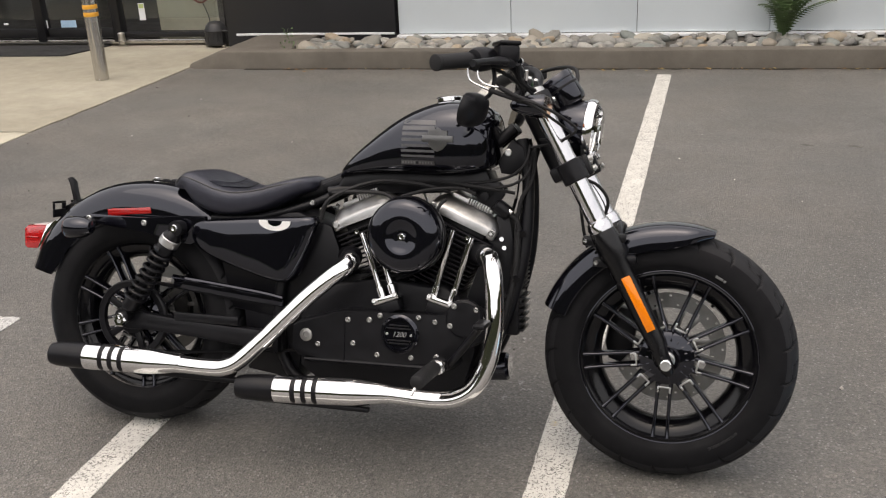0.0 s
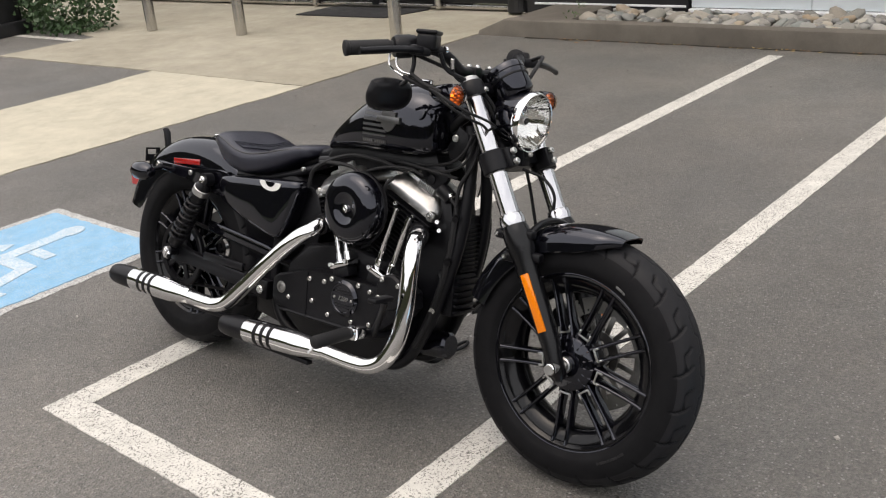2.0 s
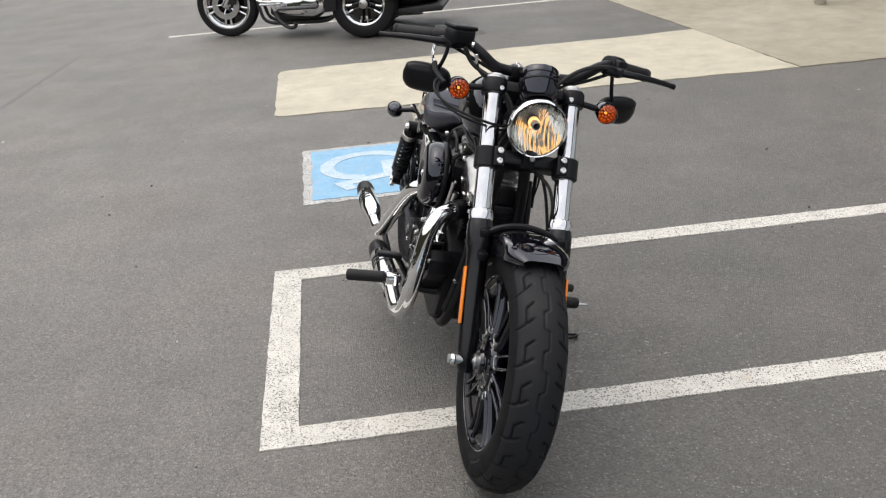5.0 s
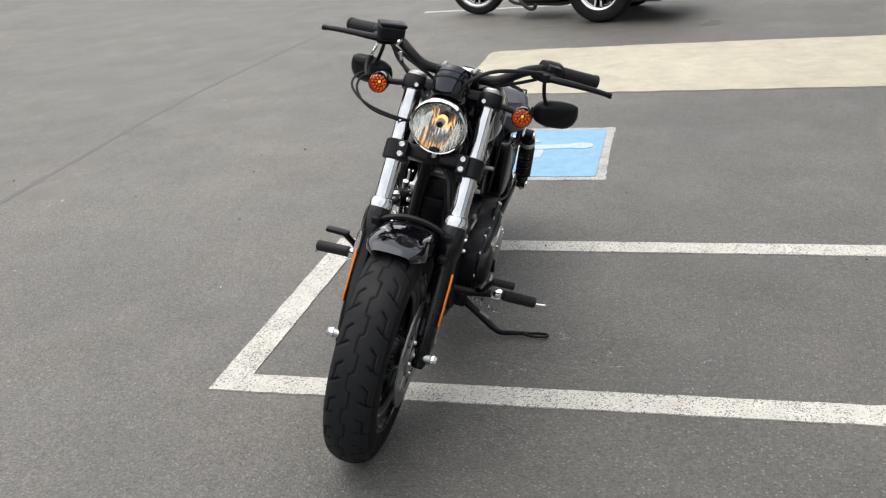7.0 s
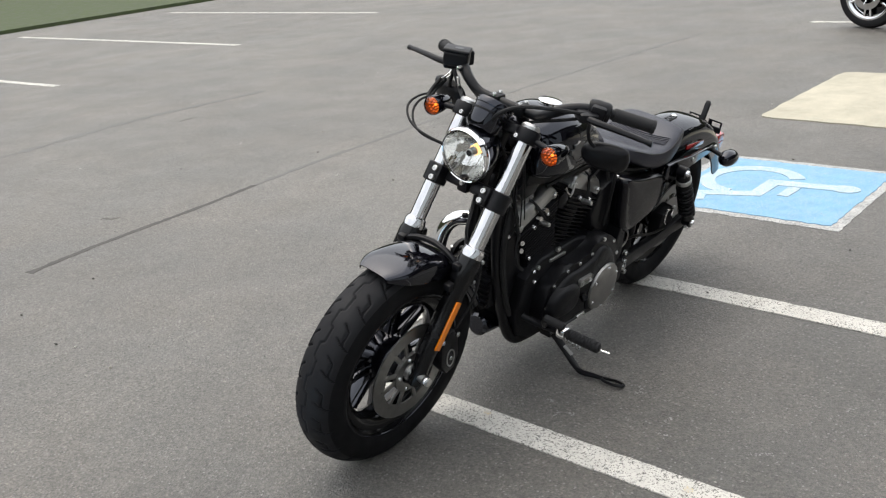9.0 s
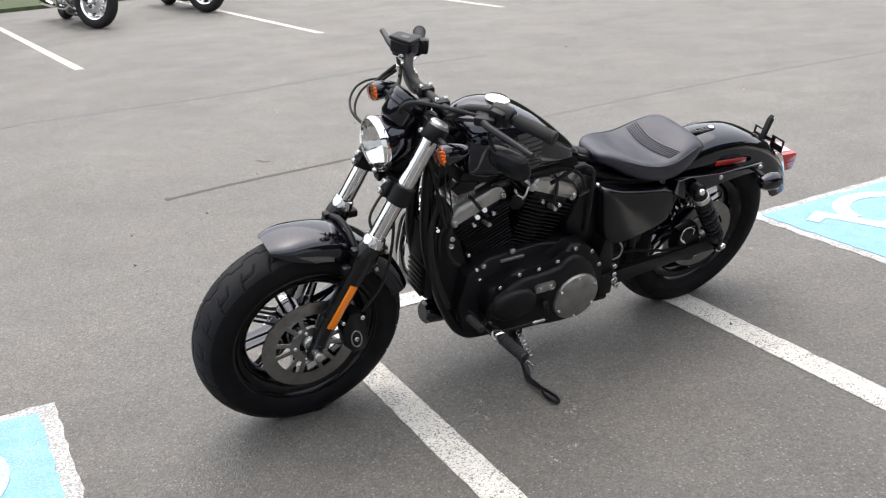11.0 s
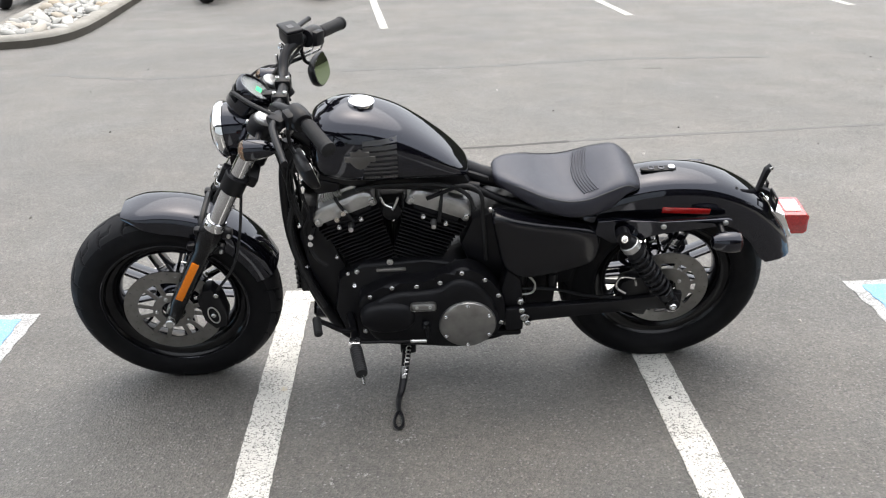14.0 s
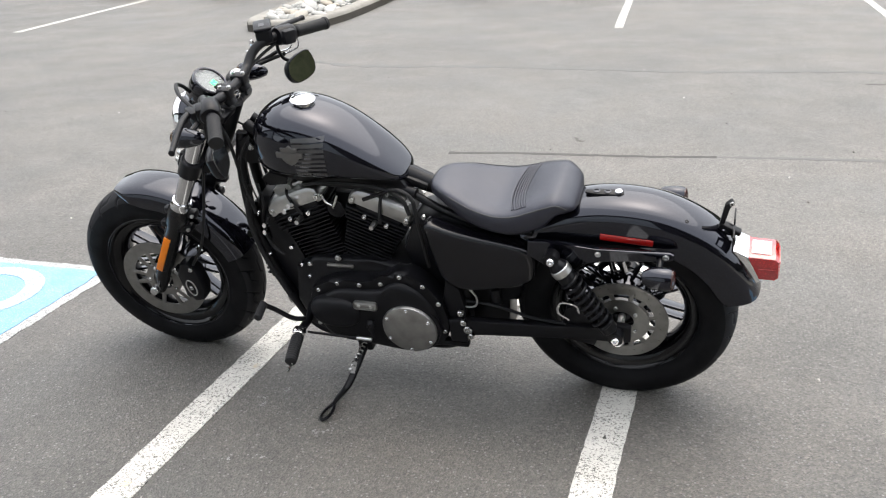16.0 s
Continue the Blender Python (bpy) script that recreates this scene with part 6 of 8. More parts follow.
# -- fuel tank --
TANK = [(1.050, 0.035, 0.888, 0.806), (1.043, 0.075, 0.915, 0.785), (1.027, 0.102, 0.934, 0.772), (0.99, 0.119, 0.951, 0.762), (0.95, 0.127, 0.959, 0.757), (0.90, 0.129, 0.956, 0.755), (0.85, 0.127, 0.942, 0.755), (0.80, 0.121, 0.920, 0.755), (0.75, 0.112, 0.888, 0.754), (0.70, 0.100, 0.849, 0.752), (0.66, 0.087, 0.814, 0.749), (0.63, 0.070, 0.783, 0.744), (0.613, 0.050, 0.763, 0.739), (0.606, 0.022, 0.750, 0.736)]


def tank_at(x):
    xs = [t[0] for t in reversed(TANK)]
    return [float(np.interp(x, xs, [t[i] for t in reversed(TANK)])) for i in (1, 2, 3)]


def tank_ring(x, w, top, low, n=40):
    mid = low + 0.42 * (top - low)
    out = []
    for i in range(n):
        a = 2 * math.pi * i / n
        c, s = math.cos(a), math.sin(a)
        p, h = (2.7, top - mid) if s > 0 else (3.4, mid - low)
        out.append((x, w * math.copysign(abs(c) ** (2 / p), c), mid + h * math.copysign(abs(s) ** (2 / p), s)))
    return out


def tank_side(x, z):
    w, top, low = tank_at(x)
    mid = low + 0.42 * (top - low)
    p, h = (2.7, top - mid) if z > mid else (3.4, mid - low)
    return w * max(0.0, 1 - (abs(z - mid) / h) ** p) ** (1 / p)


bm = B()
dense = smooth_path([Vector(t[:3]) for t in TANK], 4)
lows = smooth_path([Vector((t[0], t[3], 0)) for t in TANK], 4)
rings(bm, [tank_ring(d.x, max(0.01, d.y), d.z, l.y) for d, l in zip(dense, lows)])
tank = part("fuel_tank", bm, GLOSS, bike, "gloss black peanut-shaped fuel tank with silver stripes", 50)
bm = B()
lathe(bm, [(0.03, -0.02), (0.034, 0.0), (0.034, 0.010), (0.0365, 0.012), (0.0365, 0.020), (0.032, 0.0235), (0.016, 0.025), (0.003, 0.0255)], Matrix.Translation((0.903, 0, 0.9445)) @ frame_along((-0.10, 0, 1)), 36)
part("filler_cap", bm, CHROME, tank, "chrome filler cap")


def on_tank(bm, pts, s, lift=0.0012, steps=7):
    """A thin sheet that lies on the tank's side over an outline in (x, z)."""
    (x0, z0), (x1, z1) = pts
    g = [[bm.verts.new((x0 + (x1 - x0) * i / steps, s * (tank_side(x0 + (x1 - x0) * i / steps, z0 + (z1 - z0) * j) + lift), z0 + (z1 - z0) * j)) for j in (0, 1)] for i in range(steps + 1)]
    for a, b in zip(g, g[1:]):
        bm.faces.new((a[0], b[0], b[1], a[1]))


for s in (-1, 1):
    for i, (z, h) in enumerate(((0.897, 0.012), (0.882, 0.0105), (0.867, 0.0095), (0.852, 0.0085), (0.837, 0.0075), (0.823, 0.0065), (0.810, 0.0055))):
        bm = B()
        on_tank(bm, ((0.808, z - h / 2), (0.900, z + h / 2)), s)
        part("stripe", bm, DECAL, tank)
    bm = B()
    on_tank(bm, ((0.808, 0.787), (0.900, 0.799)), s)
    part("stripe_plate", bm, DECAL, tank)
    for i in range(11):
        bm = B()
        on_tank(bm, ((0.812 + i * 0.0078, 0.790), (0.816 + i * 0.0078, 0.796)), s, 0.002, 1)
        part("stripe_mark", bm, DECAL_PALE if i != 5 else GLOSS, tank)
    # tank badge: a plain shield crossed by a bar
    bx, bz = 0.908, 0.855
    by = tank_side(bx, bz)
    bm = B()
    outl = [(0.0, 0.030), (0.010, 0.022), (0.026, 0.022), (0.024, 0.004), (0.026, -0.012), (0.014, -0.026), (0.0, -0.033), (-0.014, -0.026), (-0.026, -0.012), (-0.024, 0.004), (-0.026, 0.022), (-0.010, 0.022)]
    prism(bm, [(bx + x, bz + z) for x, z in outl], "y", s * (by - 0.004), s * (by + 0.0035), 0.001)
    prism(bm, [(bx - 0.041, bz - 0.008), (bx + 0.041, bz - 0.008), (bx + 0.041, bz + 0.009), (bx - 0.041, bz + 0.009)], "y", s * (by - 0.006), s * (by + 0.0055), 0.001)
    part("tank_badge", bm, BADGE, tank, "dark silver shield-shaped badge")
bm = B()
tube(bm, [(0.62, 0, 0.735), (0.57, 0, 0.712), (0.5, 0, 0.69), (0.40, 0, 0.665)], 0.028, 10)
box(bm, (0.585, 0, 0.722), (0.07, 0.07, 0.022), 0.005, Matrix.Translation((0.585, 0, 0.722)) @ Matrix.Rotation(radians(-22), 4, "Y") @ Matrix.Translation((-0.585, 0, -0.722)))
part("rear_tank_mount", bm, SATIN, bike)
bolt(bike, (0.588, 0, 0.738), (-0.3, 0, 1), 0.010)

# -- seat --
SEAT = [(0.570, 0.035, 0.730, 0.712, 0.0), (0.556, 0.058, 0.738, 0.700, 0.0), (0.52, 0.082, 0.741, 0.688, 0.003), (0.46, 0.108, 0.731, 0.658, 0.006), (0.40, 0.126, 0.716, 0.637, 0.010), (0.33, 0.138, 0.708, 0.624, 0.014), (0.27, 0.142, 0.718, 0.624, 0.014), (0.225, 0.138, 0.735, 0.632, 0.010), (0.18, 0.130, 0.747, 0.650, 0.005), (0.145, 0.121, 0.748, 0.684, 0.002), (0.115, 0.106, 0.735, 0.690, 0.0), (0.093, 0.085, 0.718, 0.692, 0.0), (0.084, 0.052, 0.704, 0.694, 0.0)]
SEAT = [(0.335 + (t[0] - 0.335) * 0.87, *t[1:]) for t in SEAT]


def seat_ring(x, w, top, low, dish, n=36):
    out = []
    h = top - low
    for i in range(n):
        a = 2 * math.pi * i / n
        c, s = math.cos(a), math.sin(a)
        p = 3.0 if s > 0 else 3.6
        y = w * math.copysign(abs(c) ** (2 / p), c)
        z = low + h * 0.5 + h * 0.5 * math.copysign(abs(s) ** (2 / p), s)
        if s > 0:
            z -= dish * (1 - (y / w) ** 2) * 0.9 - dish * 0.6 * abs(y / w) ** 3
        out.append((x, y, z))
    return out


bm = B()
d1 = smooth_path([Vector(t[:3]) for t in SEAT], 5)
d2 = smooth_path([Vector((t[0], t[3], t[4])) for t in SEAT], 5)
rings(bm, [seat_ring(a.x, max(0.01, a.y), a.z, b.y, b.z) for a, b in zip(d1, d2)])
seat = part("seat", bm, VINYL, bike, "black vinyl solo seat with stitched ribs", 60)


def seat_top(x, y):
    xs = [t[0] for t in reversed(SEAT)]
    w, top, low, dish = [float(np.interp(x, xs, [t[i] for t in reversed(SEAT)])) for i in (1, 2, 3, 4)]
    h = top - low
    q = max(0.0, 1 - min(1, abs(y) / w) ** 3.0) ** (1 / 3.0)
    return low + h * 0.5 + h * 0.5 * q - (dish * (1 - (y / w) ** 2) * 0.9 - dish * 0.6 * abs(y / w) ** 3)


for i in range(6):
    x = 0.304 - i * 0.0074
    bm = B()
    tube(bm, [(x - 0.020 * (abs(y) / 0.12) ** 2, y, seat_top(x - 0.020 * (abs(y) / 0.12) ** 2, y) + 0.0004) for y in (t * 0.0113 for t in range(-10, 11))], 0.0024, 8, 2)
    part("rib", bm, VINYL, seat)
for s in (-1, 1):
    bm = B()
    tube(bm, [(0.335 + (x - 0.335) * 0.87, s * w * 0.965, seat_top(0.335 + (x - 0.335) * 0.87, w * 0.965) + 0.001) for x, w in ((0.53, 0.076), (0.46, 0.108), (0.40, 0.126), (0.33, 0.138), (0.27, 0.142), (0.225, 0.138), (0.18, 0.130), (0.14, 0.120), (0.11, 0.108))], 0.0022, 6, 4)
    part("seam", bm, STITCH, seat)
bm = B()
prism(bm, rounded([(0.105, -0.013), (0.105, 0.013), (0.012, 0.013), (0.000, 0.008), (0.000, -0.008), (0.012, -0.013)], 2), "z", 0.704, 0.711, 0.002)
strap = part("seat_strap", bm, SATIN, bike, "slim black seat strap")
for x in (0.074, 0.044):
    bm = B()
    lathe(bm, [(0.010, 0.709), (0.010, 0.7125), (0.0085, 0.7135), (0.0065, 0.7135), (0.006, 0.7115)], Matrix.Translation((x, 0, 0)), 18)
    part("strap_eye", bm, GLOSS, strap)
bolt(strap, (0.014, 0, 0.711), (0, 0, 1), 0.0105, 0.006, CHROME)
bolt(bike, (-0.17, 0.05, 0.662), (-0.3, 0.3, 1), 0.006, 0.004, SATIN)

# -- side covers --
def domed(bm, pts, s, y0, y1):
    """A softly domed cover over a rounded outline in (x, z)."""
    pts = rounded(pts)
    cx, cz = sum(p[0] for p in pts) / len(pts), sum(p[1] for p in pts) / len(pts)
    rings(bm, [[(cx + (x - cx) * f, s * y, cz + (z - cz) * f) for x, z in pts] for f, y in ((0.99, y0), (1.0, y0 + 0.01), (1.0, y1 - 0.020), (0.985, y1 - 0.010), (0.95, y1 - 0.004), (0.88, y1), (0.7, y1 + 0.003), (0.4, y1 + 0.005), (0.12, y1 + 0.006))])


for s, pts, y0, y1, nm, lb in ((1, [(0.553, 0.660), (0.45, 0.625), (0.236, 0.592), (0.226, 0.535), (0.240, 0.462), (0.40, 0.424), (0.47, 0.422), (0.515, 0.46), (0.538, 0.58)], 0.085, 0.135, "side_cover", "black enamelled side cover"),
                               (-1, [(0.582, 0.638), (0.50, 0.634), (0.235, 0.614), (0.200, 0.600), (0.196, 0.560), (0.225, 0.525), (0.342, 0.482), (0.466, 0.448), (0.508, 0.456), (0.556, 0.555)], 0.085, 0.138, "oil_tank", "gloss black oil tank with white mark")):
    bm = B()
    domed(bm, pts, s, y0, y1)
    cover = part(nm, bm, SIDE_BLACK if s > 0 else GLOSS, bike, lb)
    if s < 0:
        bm = B()
        prism(bm, [(0.462 + (0.044 if math.cos(a) > 0 else 0.050) * math.cos(a), 0.622 + 0.027 * abs(math.sin(a)) ** 0.9 * -1) for a in (math.pi + math.pi * i / 20 for i in range(21))], "y", -0.130, -0.1425)
        part("cover_mark", bm, DECAL_WHITE, cover, "white half-round mark")
        bm = B()
        prism(bm, [(0.460 + 0.021 * math.cos(a), 0.6225 + 0.015 * math.sin(a)) for a in (math.pi + math.pi * i / 12 for i in range(13))], "y", -0.142, -0.1432)
        part("cover_mark_centre", bm, GLOSS, cover)
for s in (-1, 1):
    bm = B()
    tube(bm, [(0.60, s * 0.04, 0.695), (0.5, s * 0.06, 0.655), (0.38, s * 0.075, 0.625), (0.24, s * 0.08, 0.615)], 0.012, 10)
    part("seat_rail", bm, SATIN, bike)
    bolt(bike, (0.55, s * 0.095, 0.652 if s > 0 else 0.672), (0, s, 0), 0.007)

# -- shocks and swingarm --
for s in (-1, 1):
    y = s * 0.158
    a, b = Vector((0.175, y, 0.589)), Vector((0.003, y, 0.330))
    d = (b - a).normalized()
    fr = Matrix.Translation(a) @ frame_along(d)
    L_ = (b - a).length
    bm = B()
    lathe(bm, [(0.012, 0.0), (0.02, 0.02), (0.026, 0.03), (0.026, 0.085), (0.022, 0.09), (0.012, 0.09), (0.012, L_ - 0.06), (0.024, L_ - 0.06), (0.024, L_ - 0.03), (0.014, L_ - 0.02), (0.013, L_)], fr, 24)
    shock = part("shock_absorber", bm, SATIN, bike, "black coil-over shock absorber")
    bm = B()
    rod(bm, a + d * 0.035, a + d * 0.058, 0.0285, seg=24, bev=0.002)
    part("preload_collar", bm, POLISHED, shock)
    bm = B()
    turns, n = 8.5, 170
    tube(bm, [fr @ Vector((0.0265 * math.cos(2 * math.pi * turns * i / n), 0.0265 * math.sin(2 * math.pi * turns * i / n), 0.075 + (L_ - 0.13) * i / n)) for i in range(n + 1)], 0.0052, 8, curve=False)
    part("spring", bm, SATIN, shock)
    for p in (a, b):
        bm = B()
        lathe(bm, [(0.021, -0.016), (0.021, 0.016)], Matrix.Translation(p) @ frame_along((0, 1, 0)), 18)
        part("eye", bm, SATIN, shock)
    bolt(shock, a + Vector((0, s * 0.016, 0)), (0, s, 0), 0.012, 0.010, CHROME)
    bolt(shock, b + Vector((0, s * 0.016, 0)), (0, s, 0), 0.012, 0.010, CHROME)
    bm = B()
    loops = []
    for x, z, h, w in ((0.47, 0.285, 0.030, 0.014), (0.40, 0.29, 0.026, 0.014), (0.2, 0.302, 0.022, 0.013), (0.06, 0.312, 0.024, 0.012), (0.0, 0.318, 0.032, 0.012), (-0.035, 0.318, 0.026, 0.011)):
        loops.append([(x, s * 0.125 + w, z - h), (x, s * 0.125 + w, z + h), (x, s * 0.125 - w, z + h), (x, s * 0.125 - w, z - h)])
    rings(bm, loops)
    bmesh.ops.bevel(bm, geom=bm.edges[:], offset=0.004, segments=2, profile=0.5, affect="EDGES")
    arm = part("swingarm", bm, SATIN, bike)
    bolt(arm, (0.445, s * 0.14, 0.285), (0, s, 0), 0.014, 0.01, BOLT)
bm = B()
rings(bm, [[Matrix.Rotation(radians(-90), 4, "X") @ Vector((r * math.cos(2 * math.pi * i / 48), r * math.sin(2 * math.pi * i / 48), y)) for i in range(48)] for r, y in ((0.092, -0.098), (0.108, -0.100), (0.112, -0.096), (0.112, -0.084), (0.108, -0.080), (0.092, -0.082))], closed=True)
part("rear_pulley", bm, SATIN, rear_wheel)
for i in range(5):
    bm = B()
    box(bm, (0.066, -0.089, 0), (0.060, 0.010, 0.020), 0.003, Matrix.Rotation(2 * math.pi * i / 5, 4, "Y"))
    part("pulley_arm", bm, SATIN, rear_wheel)
bm = B()
lathe(bm, [(0.03, -0.100), (0.044, -0.098), (0.044, -0.080), (0.03, -0.078)], Matrix.Rotation(radians(-90), 4, "X"), 32)
part("pulley_hub", bm, SATIN, rear_wheel)
for top in (0, 1):
    bm = B()
    z0, z1 = (0.428, 0.372) if top else (0.210, 0.262)
    prism(bm, [(0.0, z0), (0.52, z1), (0.52, z1 - 0.006), (0.0, z0 - 0.006)], "y", -0.100, -0.080)
    part("drive_belt", bm, RUBBER, bike)
bm = B()
tube(bm, [(0.13, -0.108, 0.443), (0.25, -0.108, 0.432), (0.40, -0.108, 0.416), (0.47, -0.108, 0.405)], 0.007, 8)
box(bm, (0.30, -0.104, 0.412), (0.34, 0.006, 0.03), 0.002, Matrix.Translation((0.30, 0, 0.412)) @ Matrix.Rotation(radians(5.5), 4, "Y") @ Matrix.Translation((-0.30, 0, -0.412)))
part("belt_guard", bm, GLOSS, bike)
bm = B()
box(bm, (0.25, -0.135, 0.335), (0.20, 0.012, 0.026), 0.004)
part("lower_belt_guard", bm, SATIN, bike)
bm = B()
prism(bm, [(0.085, 0.405), (0.15, 0.385), (0.165, 0.33), (0.145, 0.266), (0.07, 0.25), (0.045, 0.31)], "y", 0.070, 0.122, 0.010)
part("rear_caliper", bm, SATIN, bike)
bm = B()
tube(bm, [(0.14, 0.13, 0.35), (0.17, 0.135, 0.38), (0.16, 0.135, 0.415), (0.12, 0.135, 0.41), (0.11, 0.13, 0.38)], 0.004, 6)
part("brake_hose", bm, CHROME, bike)
bm = B()
tube(bm, [(0.15, 0.13, 0.335), (0.25, 0.128, 0.345), (0.36, 0.12, 0.37), (0.45, 0.11, 0.37)], 0.005, 6)
part("rear_brake_line", bm, SATIN, bike)

# -- front caliper --
bm = B()
prism(bm, [(1.405, 0.415), (1.425, 0.37), (1.415, 0.30), (1.385, 0.265), (1.352, 0.275), (1.34, 0.32), (1.352, 0.385), (1.378, 0.42)], "y", 0.066, 0.122, 0.010)
cal = part("front_caliper", bm, SATIN, bike, "black brake caliper with silver oval ring")
bm = B()
tube(bm, [(1.382 + 0.016 * math.cos(a) + 0.004 * math.sin(a), 0.124, 0.325 + 0.030 * math.sin(a)) for a in (2 * math.pi * i / 18 for i in range(19))], 0.0022, 6, 3)
part("oval_ring", bm, POLISHED, cal)
bolt(cal, (1.382, 0.122, 0.325), (0, 1, 0), 0.008)
bolt(cal, (1.365, 0.122, 0.40), (0, 1, 0), 0.008)
bolt(cal, (1.425, 0.12, 0.395), (0, 1, 0), 0.007)
bm = B()
tube(bm, [(1.36, 0.11, 0.41), (1.30, 0.115, 0.50), (1.27, 0.10, 0.60), (1.255, 0.075, 0.70), (1.25, 0.05, 0.76)], 0.0045, 6)
tube(bm, [(1.25, 0.03, 0.765), (1.30, 0.06, 0.745), (1.33, 0.075, 0.70), (1.315, 0.085, 0.64)], 0.0045, 6)
part("front_brake_line", bm, GRIP, bike)

# -- headlamp --
HX, HZ = 1.283, 0.889
HD = Vector((0.985, 0, -0.10)).normalized()
hf = Matrix.Translation((HX, 0, HZ)) @ frame_along(HD) @ Matrix.Diagonal((0.915, 0.915, 1.0, 1.0))
bm = B()
lathe(bm, [(0.006, -0.118), (0.035, -0.112), (0.060, -0.092), (0.075, -0.06), (0.081, -0.025), (0.082, -0.012), (0.079, -0.012), (0.076, -0.028), (0.060, -0.075), (0.030, -0.098), (0.004, -0.104)], hf, 40)
lamp_head = part("headlamp", bm, GLOSS, bike, "black headlamp shell with chrome rim")
bm = B()
rings(bm, [[hf @ Vector((r * math.cos(2 * math.pi * i / 48), r * math.sin(2 * math.pi * i / 48), z)) for i in range(48)] for r, z in ((0.0815, -0.013), (0.0850, -0.011), (0.0872, -0.003), (0.0865, 0.005), (0.0825, 0.011), (0.0795, 0.0095), (0.0785, 0.003), (0.0785, -0.004))], closed=True)
part("headlamp_rim", bm, CHROME, lamp_head, "chrome rim")
bm = B()
lathe(bm, [(0.077, 0.003), (0.070, -0.018), (0.055, -0.042), (0.035, -0.058), (0.014, -0.065)], hf, 40, cap=False)
part("reflector_bowl", bm, LAMP_REFLECTOR, lamp_head)
bm = B()
rod(bm, hf @ Vector((0, 0, -0.06)), hf @ Vector((0, 0, -0.016)), 0.0125, 0.0115, 20, 0.002)
shield = part("bulb_shield", bm, POLISHED, lamp_head)
bm = B()
rod(bm, hf @ Vector((0, 0, -0.017)), hf @ Vector((0, 0, -0.0145)), 0.0085, seg=16)
part("shield_end", bm, SATIN, shield)
bm = B()
rod(bm, hf @ Vector((0, 0, -0.05)), hf @ Vector((0, 0, -0.036)), 0.0150, seg=16)
part("bulb", bm, LIT_BULB, lamp_head, "warm lit bulb")
bm = B()
lathe(bm, [(0.0785, 0.0), (0.0785, 0.006), (0.072, 0.0165), (0.054, 0.0270), (0.028, 0.0335), (0.003, 0.0350)], hf, 40)
glass = part("headlamp_glass", bm, CLEAR, lamp_head, "clear headlamp glass")
glass.visible_shadow = False
bm = B()
box(bm, (1.255, 0, 0.80), (0.05, 0.035, 0.05), 0.006)
box(bm, (1.27, 0, 0.812), (0.03, 0.022, 0.028), 0.004)
part("headlamp_mount", bm, SATIN, bike)
bolt(bike, (1.286, 0.004, 0.808), (1, 0, 0), 0.007)

# -- front indicators --
for s in (-1, 1):
    c = Vector((1.182, s * 0.206, 0.941))
    bm = B()
    rod(bm, (1.165, s * 0.13, 0.952), (1.168, s * 0.188, 0.945), 0.0085, seg=12)
    st = part("indicator_stalk", bm, SATIN, bike)
    f2 = Matrix.Translation(c) @ frame_along((1, 0, -0.03)) @ Matrix.Diagonal((0.88, 0.88, 1.0, 1.0))
    bm = B()
    lathe(bm, [(0.004, -0.072), (0.014, -0.066), (0.024, -0.045), (0.031, -0.016), (0.0325, 0.010), (0.0315, 0.014), (0.0298, 0.013), (0.029, -0.012), (0.020, -0.042), (0.003, -0.060)], f2, 24)
    part("indicator_shell", bm, GLOSS, st, "gloss black bullet indicator")
    bm = B()
    lathe(bm, [(0.0305, 0.012), (0.0305, 0.018), (0.024, 0.026), (0.012, 0.030), (0.002, 0.031)], f2, 24)
    ln = part("indicator_lens", bm, SMOKED, st, "smoked amber lens")
    ln.visible_shadow = False
    for n_, r_, z_, rr in ((12, 0.0205, 0.0055, 0.0019), (7, 0.0115, 0.0015, 0.0021), (1, 0.0, 0.0, 0.0040)):
        for i in range(n_):
            a = 2 * math.pi * (i + 0.5 * (n_ == 7)) / n_
            bm = B()
            lathe(bm, [(rr, -0.004), (rr, 0.0), (rr * 0.7, rr * 0.7), (rr * 0.1, rr)], f2 @ Matrix.Translation((r_ * math.cos(a), r_ * math.sin(a), z_)), 8)
            part("lit_point", bm, LIT_AMBER if n_ == 1 else DIM_AMBER, st)
    bm = B()
    loops = []
    for r, z in ((0.0292, 0.010), (0.024, 0.001), (0.017, -0.006), (0.008, -0.010)):
        loops.append([f2 @ Vector(((r - (0.0016 if k_ % 2 else 0.0)) * math.cos(2 * math.pi * k_ / 24), (r - (0.0016 if k_ % 2 else 0.0)) * math.sin(2 * math.pi * k_ / 24), z + (0.0022 if k_ % 2 else 0.0))) for k_ in range(24)])
    rings(bm, loops, cap=False)
    part("indicator_bowl", bm, AMBER_BOWL, st, "fluted amber bowl", 20)

